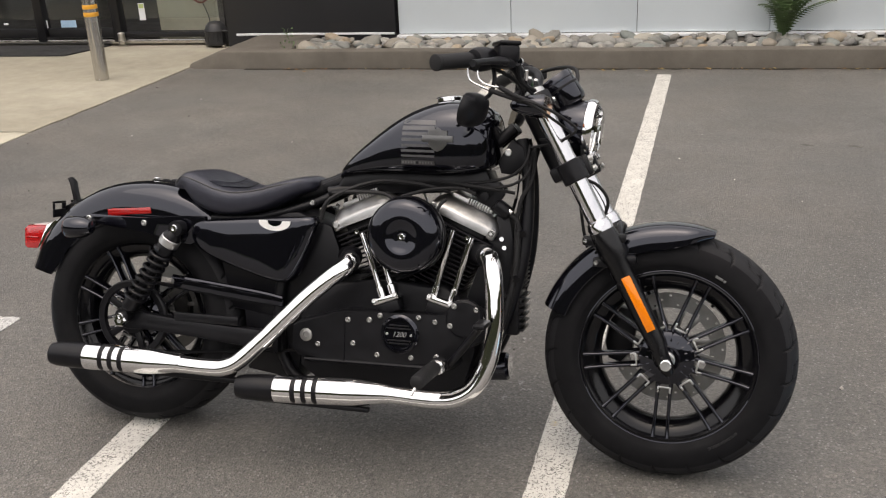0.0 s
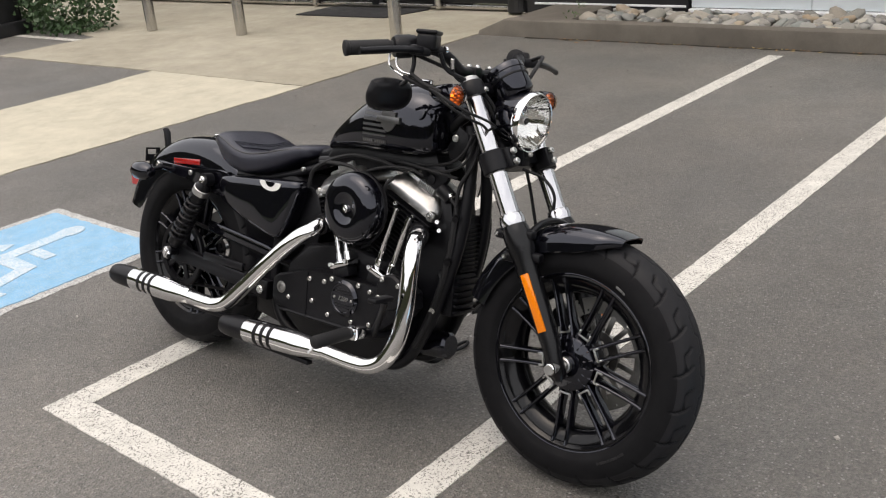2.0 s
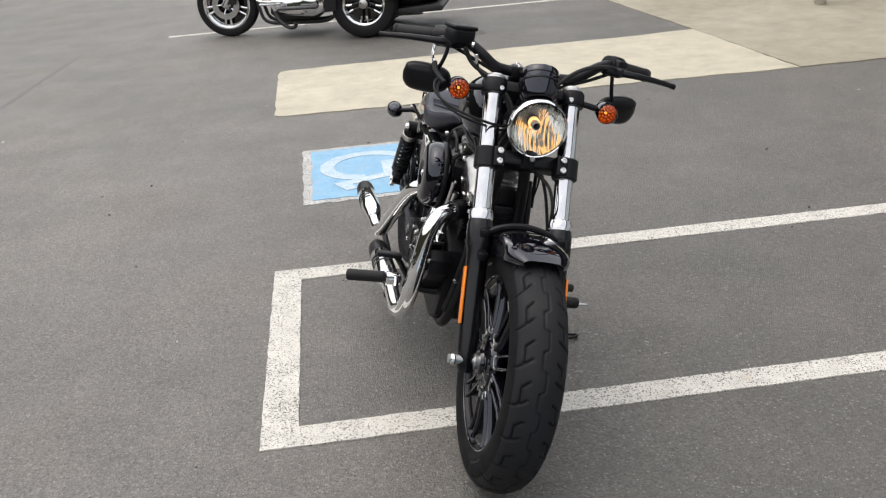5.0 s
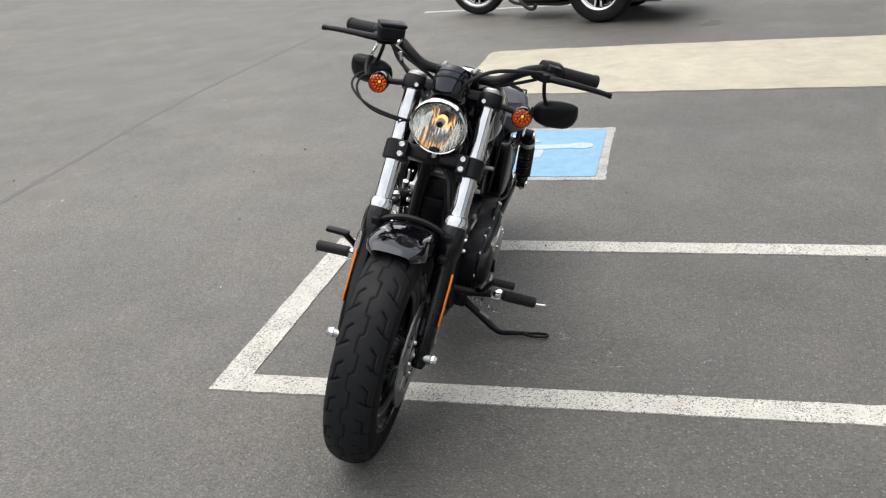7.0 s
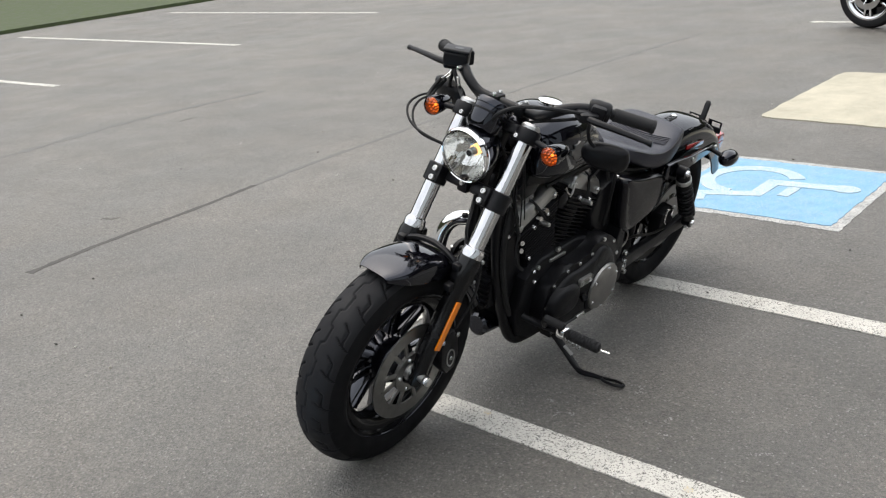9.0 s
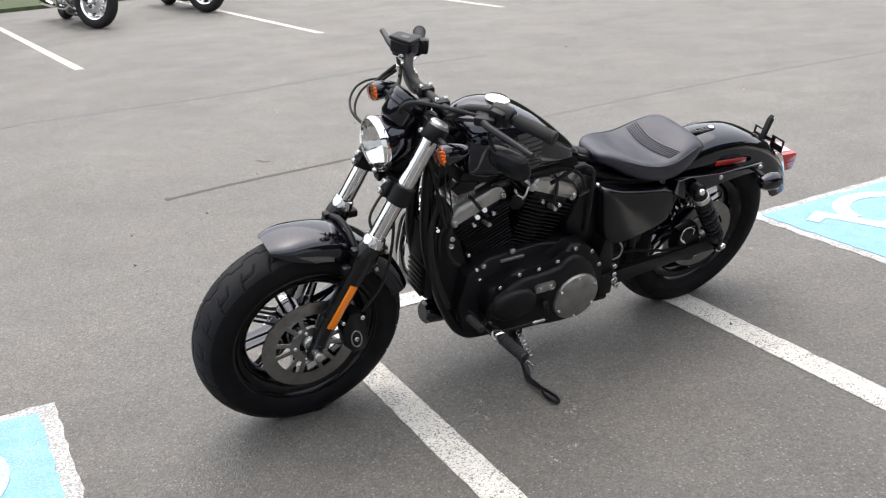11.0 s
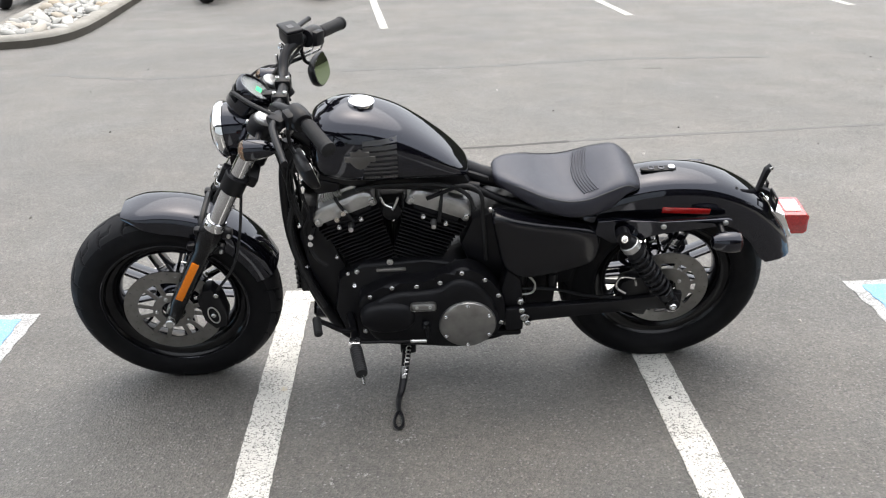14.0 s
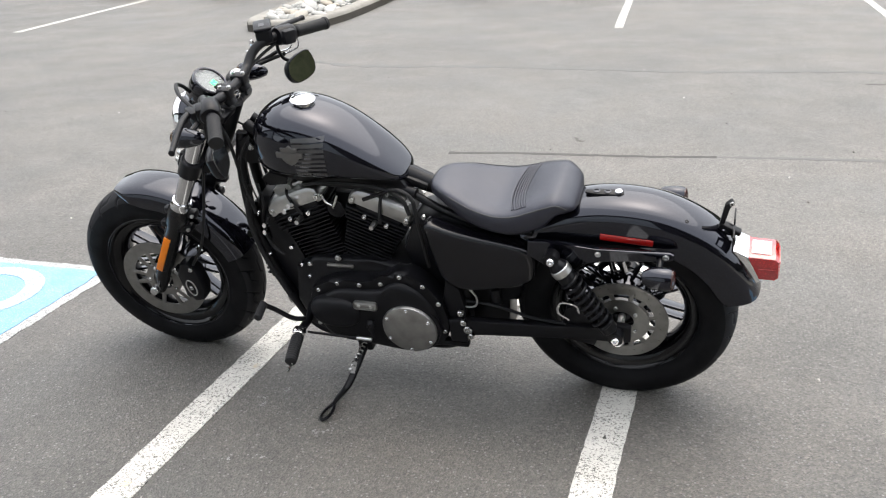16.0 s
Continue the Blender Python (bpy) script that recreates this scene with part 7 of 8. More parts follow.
# -- handlebar and controls --
BAR = [(0, 1.112, 0.996), (0.07, 1.114, 0.998), (0.11, 1.118, 1.005), (0.148, 1.116, 1.028), (0.182, 1.098, 1.046), (0.225, 1.062, 1.052), (0.29, 1.012, 1.043), (0.362, 0.972, 1.032)]
bm = B()
tube(bm, [(x, -y, z) for y, x, z in reversed(BAR[1:])] + [(x, y, z) for y, x, z in BAR], 0.0145, 14)
bar = part("handlebar", bm, SATIN, bike, "wide black handlebar")
for s in (-1, 1):
    bm = B()
    rod(bm, (1.10, s * 0.045, 0.965), (1.112, s * 0.045, 0.99), 0.018, seg=16)
    box(bm, (1.113, s * 0.045, 0.998), (0.045, 0.034, 0.036), 0.008)
    part("riser", bm, SATIN, bike)
    for dx in (-0.014, 0.014):
        bolt(bike, (1.113 + dx, s * 0.045, 1.015), (0, 0, 1), 0.0065)
    g0, g1 = Vector((1.022, s * 0.272, 1.0455)), Vector((0.964, s * 0.374, 1.030))
    d = (g1 - g0).normalized()
    bm = B()
    fr = Matrix.Translation(g0) @ frame_along(d)
    ln = (g1 - g0).length
    prof = [(0.015, 0)] + [(0.0175 + 0.0009 * (i % 2), 0.004 + i * (ln - 0.016) / 34) for i in range(35)] + [(0.0195, ln - 0.010), (0.0195, ln - 0.002), (0.015, ln)]
    lathe(bm, prof, fr, 20)
    part("grip", bm, GRIP, bar, "ribbed black rubber grip")
    # switch housing
    c = Vector((1.045, s * 0.242, 1.049))
    fh = Matrix.Translation(c) @ frame_along(d)
    bm = B()
    lathe(bm, [(0.016, -0.03), (0.026, -0.028), (0.029, -0.01), (0.029, 0.022), (0.025, 0.03), (0.016, 0.032)], fh, 20)
    box(bm, (0, 0, 0), (0.05, 0.044, 0.042), 0.008, fh @ Matrix.Translation((-0.012, 0.0, -0.002)))
    hs = part("switch_housing", bm, SATIN, bar)
    for i in range(3):
        bm = B()
        box(bm, (0, 0, 0), (0.010, 0.008, 0.009), 0.002, Matrix.Translation(c + Vector((-0.030, -s * (0.012 - i * 0.012), -0.004 + 0.006 * (i % 2)))))
        part("button", bm, GRIP, hs)
    # lever: pivot block and a curved blade
    pv = Vector((1.100, s * 0.232, 1.042))
    bm = B()
    box(bm, (0, 0, 0), (0.055, 0.06, 0.026), 0.008, Matrix.Translation(pv + Vector((-0.012, 0, 0))) @ Matrix.Rotation(radians(-40 * s), 4, "Z"))
    part("lever_perch", bm, SATIN, bar)
    bm = B()
    pts = smooth_path([pv, pv + Vector((0.006, s * 0.04, 0.0)), pv + Vector((-0.004, s * 0.09, -0.003)), pv + Vector((-0.020, s * 0.146, -0.009)), pv + Vector((-0.034, s * 0.192, -0.016))], 6)
    loops = []
    for i, p in enumerate(pts):
        t = (pts[min(i + 1, len(pts) - 1)] - pts[max(i - 1, 0)]).normalized()
        side = t.cross(Vector((0, 0, 1))).normalized()
        u = i / (len(pts) - 1)
        w, h = 0.0115 - 0.004 * u, 0.0105 - 0.0035 * u
        if u > 0.93:
            w, h = 0.0085, 0.0085
        loops.append([p + side * (w * math.cos(a)) + Vector((0, 0, h * math.sin(a))) for a in (2 * math.pi * k_ / 10 for k_ in range(10))])
    rings(bm, loops)
    part("lever", bm, SATIN, bar, "black control lever")
    # mirror slung under the bar
    mc = Vector((1.036, s * (0.280 if s > 0 else 0.268), 0.928))
    bm = B()
    tube(bm, [(1.072, s * 0.235, 1.030), (1.076, s * 0.240, 1.0), (1.070, s * 0.250, 0.968), (1.052, s * 0.268, 0.948)], 0.0055, 8)
    part("mirror_stem", bm, SATIN, bar)
    outl = [(a * 1.12, b * 1.02) for a, b in ((0.058, 0.030), (0.040, 0.038), (0.0, 0.040), (-0.040, 0.032), (-0.055, 0.012), (-0.054, -0.014), (-0.036, -0.034), (0.0, -0.042), (0.040, -0.040), (0.058, -0.026), (0.064, 0.0))]
    mm = Matrix.Translation(mc) @ Matrix.Rotation(radians(20 if s > 0 else -11), 4, "Z") @ Matrix.Rotation(radians(16), 4, "Y")
    sm = [(v.x, v.y) for v in (w.to_2d() for w in smooth_path([Vector((a, b, 0)) for a, b in outl + outl[:1]], 4)[:-1])]
    bm = B()
    loops = []
    for dx, sc in ((-0.010, 0.98), (-0.006, 1.0), (0.002, 0.99), (0.012, 0.88), (0.019, 0.62), (0.022, 0.25)):
        loops.append([mm @ Vector((dx, s * a * sc, b * sc)) for a, b in sm])
    rings(bm, loops)
    mir = part("mirror", bm, SATIN, bar, "black teardrop mirror under the bar")
    bm = B()
    loops = [[mm @ Vector((dx, s * a * 0.93, b * 0.93)) for a, b in sm] for dx in (-0.0105, -0.0118)]
    rings(bm, loops)
    part("mirror_glass", bm, MIRROR, mir)
# master cylinder
bm = B()
mf = Matrix.Translation((1.098, -0.215, 1.064)) @ Matrix.Rotation(radians(28), 4, "Z")
box(bm, (0, 0, 0), (0.050, 0.074, 0.044), 0.010, mf, 3)
res = part("brake_reservoir", bm, SATIN, bar, "black brake fluid reservoir")
bm = B()
box(bm, (0, 0, 0.024), (0.054, 0.078, 0.011), 0.005, mf, 3)
part("reservoir_lid", bm, SATIN, res)
bm = B()
box(bm, (0.002, 0.004, 0.0298), (0.016, 0.024, 0.001), 0, mf)
part("lid_mark", bm, DECAL, res)
bm = B()
lathe(bm, [(0.009, 0), (0.009, 0.006), (0.006, 0.007)], Matrix.Translation((1.124, -0.182, 1.049)) @ frame_along((0.35, 0.93, 0)), 16)
part("sight_glass", bm, CHROME, res)
bm = B()
rod(bm, (1.140, -0.169, 1.030), (1.138, -0.163, 1.004), 0.0052, seg=10, bev=0.001)
part("hose_ferrule", bm, CHROME, bike, "chrome brake hose ferrule")
bm = B()
tube(bm, [(1.138, -0.163, 1.006), (1.141, -0.150, 0.985), (1.160, -0.120, 0.965), (1.190, -0.075, 0.930), (1.215, -0.045, 0.86)], 0.0042, 8)
part("brake_hose", bm, GRIP, bike)
# speedometer
gd = Vector((-0.62, 0, 0.785)).normalized()
gf = Matrix.Translation((1.187, 0, 1.006)) @ frame_along(gd)
bm = B()
lathe(bm, [(0.020, -0.078), (0.040, -0.074), (0.0490, -0.062), (0.0500, -0.022), (0.0505, -0.020), (0.0505, -0.008), (0.0525, -0.006), (0.0525, 0.008), (0.050, 0.012), (0.0455, 0.012), (0.0455, 0.006)], gf, 40)
speedo = part("speedometer", bm, GLOSS, bike, "round speedometer in a gloss black cup")
bm = B()
ring_solid(bm, [(0.0490, -0.0270), (0.0522, -0.0255), (0.0522, -0.0215), (0.0490, -0.0200)], gf, 40)
part("cup_band", bm, SATIN, speedo)
bm = B()
lathe(bm, [(0.0458, 0.004), (0.0458, 0.006), (0.001, 0.0062)], gf, 40)
part("dial", bm, GAUGE_FACE, speedo)
for i in range(13):
    a = radians(-50 + i * 280 / 12)
    bm = B()
    box(bm, (0.038, 0, 0.0068), (0.010, 0.002, 0.0006), 0, gf @ Matrix.Rotation(a, 4, "Z"))
    part("tick", bm, SATIN, speedo)
bm = B()
box(bm, (0.004, -0.010, 0.0070), (0.022, 0.016, 0.0008), 0.0, gf)
part("display", bm, LIT_GREEN, speedo, "green lit display")
bm = B()
lathe(bm, [(0.0455, 0.009), (0.0455, 0.0105), (0.02, 0.0118), (0.001, 0.012)], gf, 40)
gl = part("dial_glass", bm, CLEAR, speedo)
gl.visible_shadow = False
bm = B()
box(bm, (1.150, 0, 0.985), (0.06, 0.03, 0.03), 0.006)
part("gauge_mount", bm, SATIN, bike)
# cables and hoses at the bars
CABLES = [([(1.14, -0.254, 0.954), (1.185, -0.272, 0.945), (1.225, -0.270, 0.927), (1.258, -0.232, 0.905), (1.268, -0.17, 0.888), (1.235, -0.09, 0.870), (1.16, -0.05, 0.86)], 0.0035), ([(1.15, -0.250, 0.949), (1.185, -0.262, 0.936), (1.216, -0.256, 0.915), (1.246, -0.222, 0.892), (1.255, -0.17, 0.876), (1.21, -0.09, 0.855), (1.14, -0.05, 0.84)], 0.0035),
          ([(1.10, 0.235, 1.05), (1.17, 0.18, 1.06), (1.225, 0.10, 1.05), (1.235, 0.04, 1.0), (1.20, 0.03, 0.93), (1.15, 0.045, 0.86), (1.12, 0.07, 0.75), (1.09, 0.09, 0.62)], 0.0055),
          ([(1.125, -0.20, 1.04), (1.13, -0.17, 1.0), (1.17, -0.11, 0.97), (1.20, -0.06, 0.92), (1.22, -0.04, 0.84)], 0.006),
          ([(1.06, 0.24, 1.035), (1.10, 0.17, 1.01), (1.12, 0.10, 0.985), (1.10, 0.04, 0.95)], 0.005), ([(1.06, -0.24, 1.035), (1.10, -0.17, 1.012), (1.12, -0.10, 0.986), (1.10, -0.04, 0.95)], 0.005)]
for pts, r in CABLES:
    bm = B()
    tube(bm, pts, r, 8)
    part("cable", bm, GRIP, bike)
for dx in (0.0, 0.024):
    bm = B()
    tube(bm, [(1.016 + dx, -0.262, 1.030), (1.017 + dx, -0.266, 1.012), (1.024 + dx, -0.268, 0.997), (1.044 + dx, -0.268, 0.986), (1.074 + dx, -0.266, 0.974 + dx * 0.3)], 0.0029, 10)
    part("cable_elbow", bm, CHROME, bike, "chrome throttle cable elbow")
    bm = B()
    tube(bm, [(1.070 + dx, -0.266, 0.9755 + dx * 0.3), (1.11 + dx, -0.262, 0.962), (1.16 + dx * 0.6, -0.245, 0.947)], 0.0058, 10)
    part("cable_sleeve", bm, GRIP, bike)

# -- engine: crankcase, two finned cylinders in a V, rocker covers --
CX, CZ = 0.832, 0.318
bm = B()
prism(bm, [(0.52, 0.22), (0.60, 0.165), (0.90, 0.155), (0.99, 0.20), (1.02, 0.30), (1.00, 0.42), (0.93, 0.47), (0.74, 0.475), (0.60, 0.455), (0.52, 0.38)], "y", -0.105, 0.095, 0.012)
part("crankcase", bm, WRINKLE, bike)


def cyl_frame(sign):
    """u runs up the cylinder, v forward across it."""
    a = radians(22.5) * sign
    u = Vector((math.sin(a), 0, math.cos(a)))
    v = Vector((math.cos(a), 0, -math.sin(a)))
    return u, v


def slab_uv(bm, u, v, u0, u1, v0, v1, y0, y1, bevel=0.0, round_n=0):
    c = Vector((CX, 0, CZ)) + u * ((u0 + u1) / 2) + v * ((v0 + v1) / 2) + Vector((0, (y0 + y1) / 2, 0))
    m = Matrix((v, Vector((0, 1, 0)), u)).transposed().to_4x4()
    m.translation = c
    box(bm, (0, 0, 0), (v1 - v0, y1 - y0, u1 - u0), bevel, m)


for sign, nm in ((1, "front_cylinder"), (-1, "rear_cylinder")):
    u, v = cyl_frame(sign)
    bm = B()
    m = Matrix((v, u.cross(v), u)).transposed().to_4x4()
    m.translation = Vector((CX, 0, CZ))
    lathe(bm, [(0.062, 0.12), (0.062, 0.30)], m, 28)
    cyl = part(nm, bm, WRINKLE, bike, "black finned engine cylinder")
    for i in range(11):
        u0 = 0.145 + i * 0.0125
        w = 0.070 + 0.0014 * i
        bm = B()
        slab_uv(bm, u, v, u0, u0 + 0.0042, -w, w, -0.078, 0.070, 0.0018)
        part("fin", bm, WRINKLE, cyl)
    for i in range(4):
        u0 = 0.285 + i * 0.0125
        w = 0.092 + 0.002 * i
        bm = B()
        slab_uv(bm, u, v, u0, u0 + 0.0055, -w, w, -0.086, 0.074, 0.002)
        part("head_fin", bm, WRINKLE, cyl)
    bm = B()
    slab_uv(bm, u, v, 0.28, 0.345, -0.07, 0.07, -0.065, 0.065, 0.004)
    part("head", bm, WRINKLE, cyl)
    # rocker cover: a bright body, upright below and sloped inwards above, under a ribbed lid
    bm = B()
    c = Vector((CX, 0, CZ))
    prof = [(-0.092, 0.344), (0.094, 0.344), (0.0985, 0.352), (0.0985, 0.366), (0.092, 0.380), (0.078, 0.393), (0.058, 0.398), (-0.058, 0.398), (-0.078, 0.393), (-0.091, 0.381), (-0.097, 0.367), (-0.097, 0.353)]
    loops = []
    for yy, top, wide in ((-0.088, 0.34, 0.965), (-0.087, 0.40, 0.985), (-0.083, 0.50, 1.0), (-0.064, 0.90, 0.995), (-0.052, 1.0, 0.98), (0.034, 1.0, 0.98), (0.052, 0.97, 0.985), (0.063, 0.86, 0.99), (0.0675, 0.72, 0.985), (0.0685, 0.62, 0.965)):
        loops.append([c + v * (a * wide) + u * (0.344 + (b - 0.344) * top) + Vector((0, yy, 0)) for a, b in prof])
    rings(bm, loops)
    rc = part("rocker_cover", bm, ROCKER_ALLOY, cyl, "silver rocker cover", 28)
    # end bosses that carry the cover bolts
    for vv in (-0.086, 0.087):
        for y0, y1 in ((-0.0915, -0.070), (0.052, 0.0715)):
            bm = B()
            m = Matrix((v, u.cross(v), u)).transposed().to_4x4()
            m.translation = c + v * vv + Vector((0, (y0 + y1) / 2, 0))
            lathe(bm, [(0.0105, 0.340), (0.0115, 0.343), (0.0115, 0.362), (0.0095, 0.366), (0.001, 0.367)], m, 14)
            part("bolt_boss", bm, ROCKER_ALLOY, rc)
    bm = B()
    slab_uv(bm, u, v, 0.392, 0.408, -0.062, 0.062, -0.052, 0.036, 0.006)
    part("rocker_lid", bm, POLISHED, cyl)
    for i in range(9):
        bm = B()
        slab_uv(bm, u, v, 0.396, 0.4135, -0.010 + i * 0.0072, -0.0062 + i * 0.0072, -0.066, 0.050, 0.001)
        part("lid_rib", bm, POLISHED, cyl)
    for s in (-1, 1):
        for vv, uu in ((-0.085, 0.356), (0.086, 0.356)):
            bolt(cyl, c + v * vv + u * uu + Vector((0, 0.067 if s > 0 else -0.087, 0)), (0, s, 0), 0.009, 0.008)
        for vv, uu in ((-0.035, 0.318), (0.035, 0.318)):
            bolt(cyl, c + v * vv + u * uu + Vector((0, 0.073 if s > 0 else -0.085, 0)), (0, s, 0), 0.008, 0.010, CHROME)
    bm = B()
    tube(bm, [c + v * 0.012 + u * 0.402 + Vector((0, 0.040, 0)), c + v * 0.006 + u * 0.388 + Vector((0, 0.062, 0)), c + v * -0.002 + u * 0.360 + Vector((0, 0.074, 0)), c + v * -0.014 + u * 0.318 + Vector((0, 0.079, 0))], 0.0055, 8)
    part("breather_hose", bm, GRIP, cyl)
    # spark plug and lead
    p = c + u * 0.31 + v * (0.0) + Vector((0, 0.074, 0))
    bm = B()
    rod(bm, p, p + Vector((0, 0.035, 0.004)), 0.009, 0.007, 12)
    part("spark_plug", bm, POLISHED, cyl)


# -- right side: gearcase, timing cover, pushrods, air cleaner --
bm = B()
prism(bm, [(0.525, 0.345), (0.545, 0.36), (0.66, 0.392), (0.70, 0.396), (0.94, 0.396), (0.985, 0.412), (1.03, 0.425), (1.062, 0.405), (1.068, 0.365), (1.045, 0.335), (1.0, 0.318), (0.97, 0.278), (0.90, 0.262), (0.66, 0.252), (0.54, 0.262), (0.522, 0.285)], "y", -0.165, -0.10, 0.008)
gear = part("gearcase_cover", bm, WRINKLE, bike, "black gearcase cover with silver bolts")
bm = B()
lathe(bm, [(0.052, -0.004), (0.052, 0.004), (0.047, 0.008), (0.044, 0.012), (0.040, 0.012), (0.038, 0.009), (0.001, 0.009)], Matrix.Translation((0.830, -0.165, 0.345)) @ frame_along((0, -1, 0)), 40)
tim = part("timer_cover", bm, GLOSS, bike, "round timing cover marked 1200")
for dz in (-0.024, -0.016, 0.016, 0.024):
    bm = B()
    w = math.sqrt(0.036 ** 2 - dz * dz)
    box(bm, (0.830, -0.175, 0.345 + dz), (2 * w, 0.003, 0.004), 0.001)
    part("cover_rib", bm, SATIN, tim)
cu = bpy.data.curves.new("engine_size_text", "FONT")
cu.body, cu.size, cu.extrude, cu.align_x, cu.align_y, cu.shear = "1200", 0.0185, 0.0006, "CENTER", "CENTER", 0.35
tx = new("engine_size", cu)
tx.matrix_local = Matrix.Translation((0.830, -0.1755, 0.345)) @ Matrix.Rotation(radians(90), 4, "X")
tx.parent = tim
cu.materials.append(POLISHED)
for dx in (-0.033, 0.033):
    bolt(tim, (0.830 + dx, -0.1735, 0.345), (0, -1, 0), 0.004, 0.003)
for x, z in ((0.685, 0.372), (0.745, 0.376), (0.775, 0.390), (0.880, 0.392), (0.925, 0.384), (0.768, 0.284), (0.862, 0.284), (0.93, 0.292), (0.70, 0.31), (1.0, 0.405), (1.052, 0.40), (0.60, 0.30)):
    bolt(gear, (x, -0.165, z), (0, -1, 0), 0.0075, 0.006)
bolt(gear, (0.565, -0.162, 0.322), (0, -1, 0), 0.018, 0.008, GREY_ALLOY)
bm = B()
lathe(bm, [(0.05, 0), (0.05, 0.012), (0.044, 0.018), (0.001, 0.019)], Matrix.Translation((1.004, -0.162, 0.400)) @ frame_along((0, -1, 0)), 32)
cam_end = part("cam_end_cover", bm, WRINKLE, gear)
for dx, dz in ((-0.026, 0.032), (0.032, 0.026), (-0.036, -0.020)):
    bolt(cam_end, (1.004 + dx, -0.178, 0.400 + dz), (0, -1, 0), 0.0075, 0.006)
bm = B()
prism(bm, [(0.672, 0.39), (0.676, 0.39), (0.676, 0.255), (0.672, 0.255)], "y", -0.167, -0.1645)
part("case_joint", bm, SATIN, gear)
for a, b in (((0.703, 0.600), (0.768, 0.430)), ((0.738, 0.610), (0.798, 0.440)), ((0.952, 0.622), (0.908, 0.442)), ((1.004, 0.604), (0.957, 0.436))):
    bm = B()
    lathe(bm, [(0.0105, 0), (0.0105, 0.03), (0.0078, 0.033), (0.0078, 0.09), (0.0088, 0.093), (0.0088, math.hypot(a[0] - b[0], a[1] - b[1]))], Matrix.Translation((b[0], -0.128, b[1])) @ frame_along((a[0] - b[0], 0.01, a[1] - b[1])), 18)
    part("pushrod_tube", bm, CHROME, bike, "chrome pushrod tube")
for x, z, rot in ((0.783, 0.432, -21), (0.932, 0.436, 16)):
    bm = B()
    mm = Matrix.Translation((x, -0.132, z)) @ Matrix.Rotation(radians(rot), 4, "Y")
    box(bm, (0, 0, 0), (0.075, 0.045, 0.016), 0.004, mm)
    lb = part("lifter_block", bm, CHROME, bike, "chrome lifter block")
    bm = B()
    box(bm, (0, 0.0, -0.024), (0.062, 0.04, 0.03), 0.004, mm)
    part("lifter_base", bm, WRINKLE, lb)
    for dx in (-0.03, 0.03):
        bolt(lb, mm @ Vector((dx, -0.022, 0.004)), (0, -1, 0.2), 0.007, 0.006)
ac = Matrix.Translation((0.838, -0.125, 0.604)) @ frame_along((0, -1, 0))
bm = B()
lathe(bm, [(0.085, 0.0), (0.097, 0.008), (0.101, 0.02), (0.101, 0.040), (0.098, 0.056), (0.090, 0.068), (0.078, 0.0745), (0.062, 0.0775), (0.046, 0.0785), (0.040, 0.0775), (0.034, 0.073), (0.020, 0.0705), (0.001, 0.070)], ac, 64)
air = part("air_cleaner", bm, GLOSS, bike, "round gloss black air cleaner")
bolt(air, (0.838, -0.195, 0.604), (0, -1, 0), 0.010, 0.008, CHROME)
bm = B()
rings(bm, [[ac @ Vector((r * math.cos(2 * math.pi * i / 48), r * math.sin(2 * math.pi * i / 48), z)) for i in range(48)] for r, z in ((0.1015, 0.012), (0.1035, 0.015), (0.1035, 0.024), (0.1015, 0.027))], closed=True)
part("filter_band", bm, SATIN, air)
bm = B()
box(bm, (0.835, -0.07, 0.60), (0.09, 0.12, 0.10), 0.012)
part("intake_body", bm, WRINKLE, bike)

# -- left side: primary cover with round derby cover --
outline = [(0.945, 0.335), (0.938, 0.380), (0.912, 0.400), (0.845, 0.431), (0.77, 0.434), (0.70, 0.445), (0.662, 0.470), (0.628, 0.477), (0.588, 0.462), (0.550, 0.428), (0.516, 0.372), (0.505, 0.32), (0.506, 0.262), (0.535, 0.215), (0.58, 0.190), (0.65, 0.186), (0.75, 0.198), (0.88, 0.212), (0.93, 0.245), (0.946, 0.29)]
sm = [(w.x, w.z) for w in smooth_path([Vector((x, 0, z)) for x, z in outline + outline[:1]], 3)[:-1]]
bm = B()
prism(bm, sm, "y", 0.085, 0.145, 0.014)
primary = part("primary_cover", bm, WRINKLE, bike, "black primary cover with silver bolts")
# inside its bolted edge the cover swells into one long soft bulge
cxb, czb = 0.735, 0.315
bm = B()
rings(bm, [[(cxb + (x - cxb) * f, y, czb + (z - 0.018 - czb) * f) for x, z in sm] for f, y in ((0.90, 0.140), (0.885, 0.150), (0.86, 0.157), (0.80, 0.162), (0.5, 0.164), (0.1, 0.165))])
part("cover_bulge", bm, WRINKLE, primary)
bm = B()
rings(bm, [[(0.858 + 0.084 * f * math.copysign(abs(math.cos(t)) ** 0.8, math.cos(t)), y, 0.322 + 0.056 * f * math.copysign(abs(math.sin(t)) ** 0.8, math.sin(t))) for t in (2 * math.pi * i / 40 for i in range(40))] for f, y in ((1.0, 0.150), (0.97, 0.164), (0.90, 0.174), (0.76, 0.181), (0.5, 0.185), (0.1, 0.186))])
part("front_bulge", bm, WRINKLE, primary)
bm = B()
lathe(bm, [(0.094, -0.012), (0.094, 0.004), (0.086, 0.010)], Matrix.Translation((0.620, 0.156, 0.287)) @ frame_along((0, 1, 0)), 48)
part("derby_seat", bm, WRINKLE, primary)
bm = B()
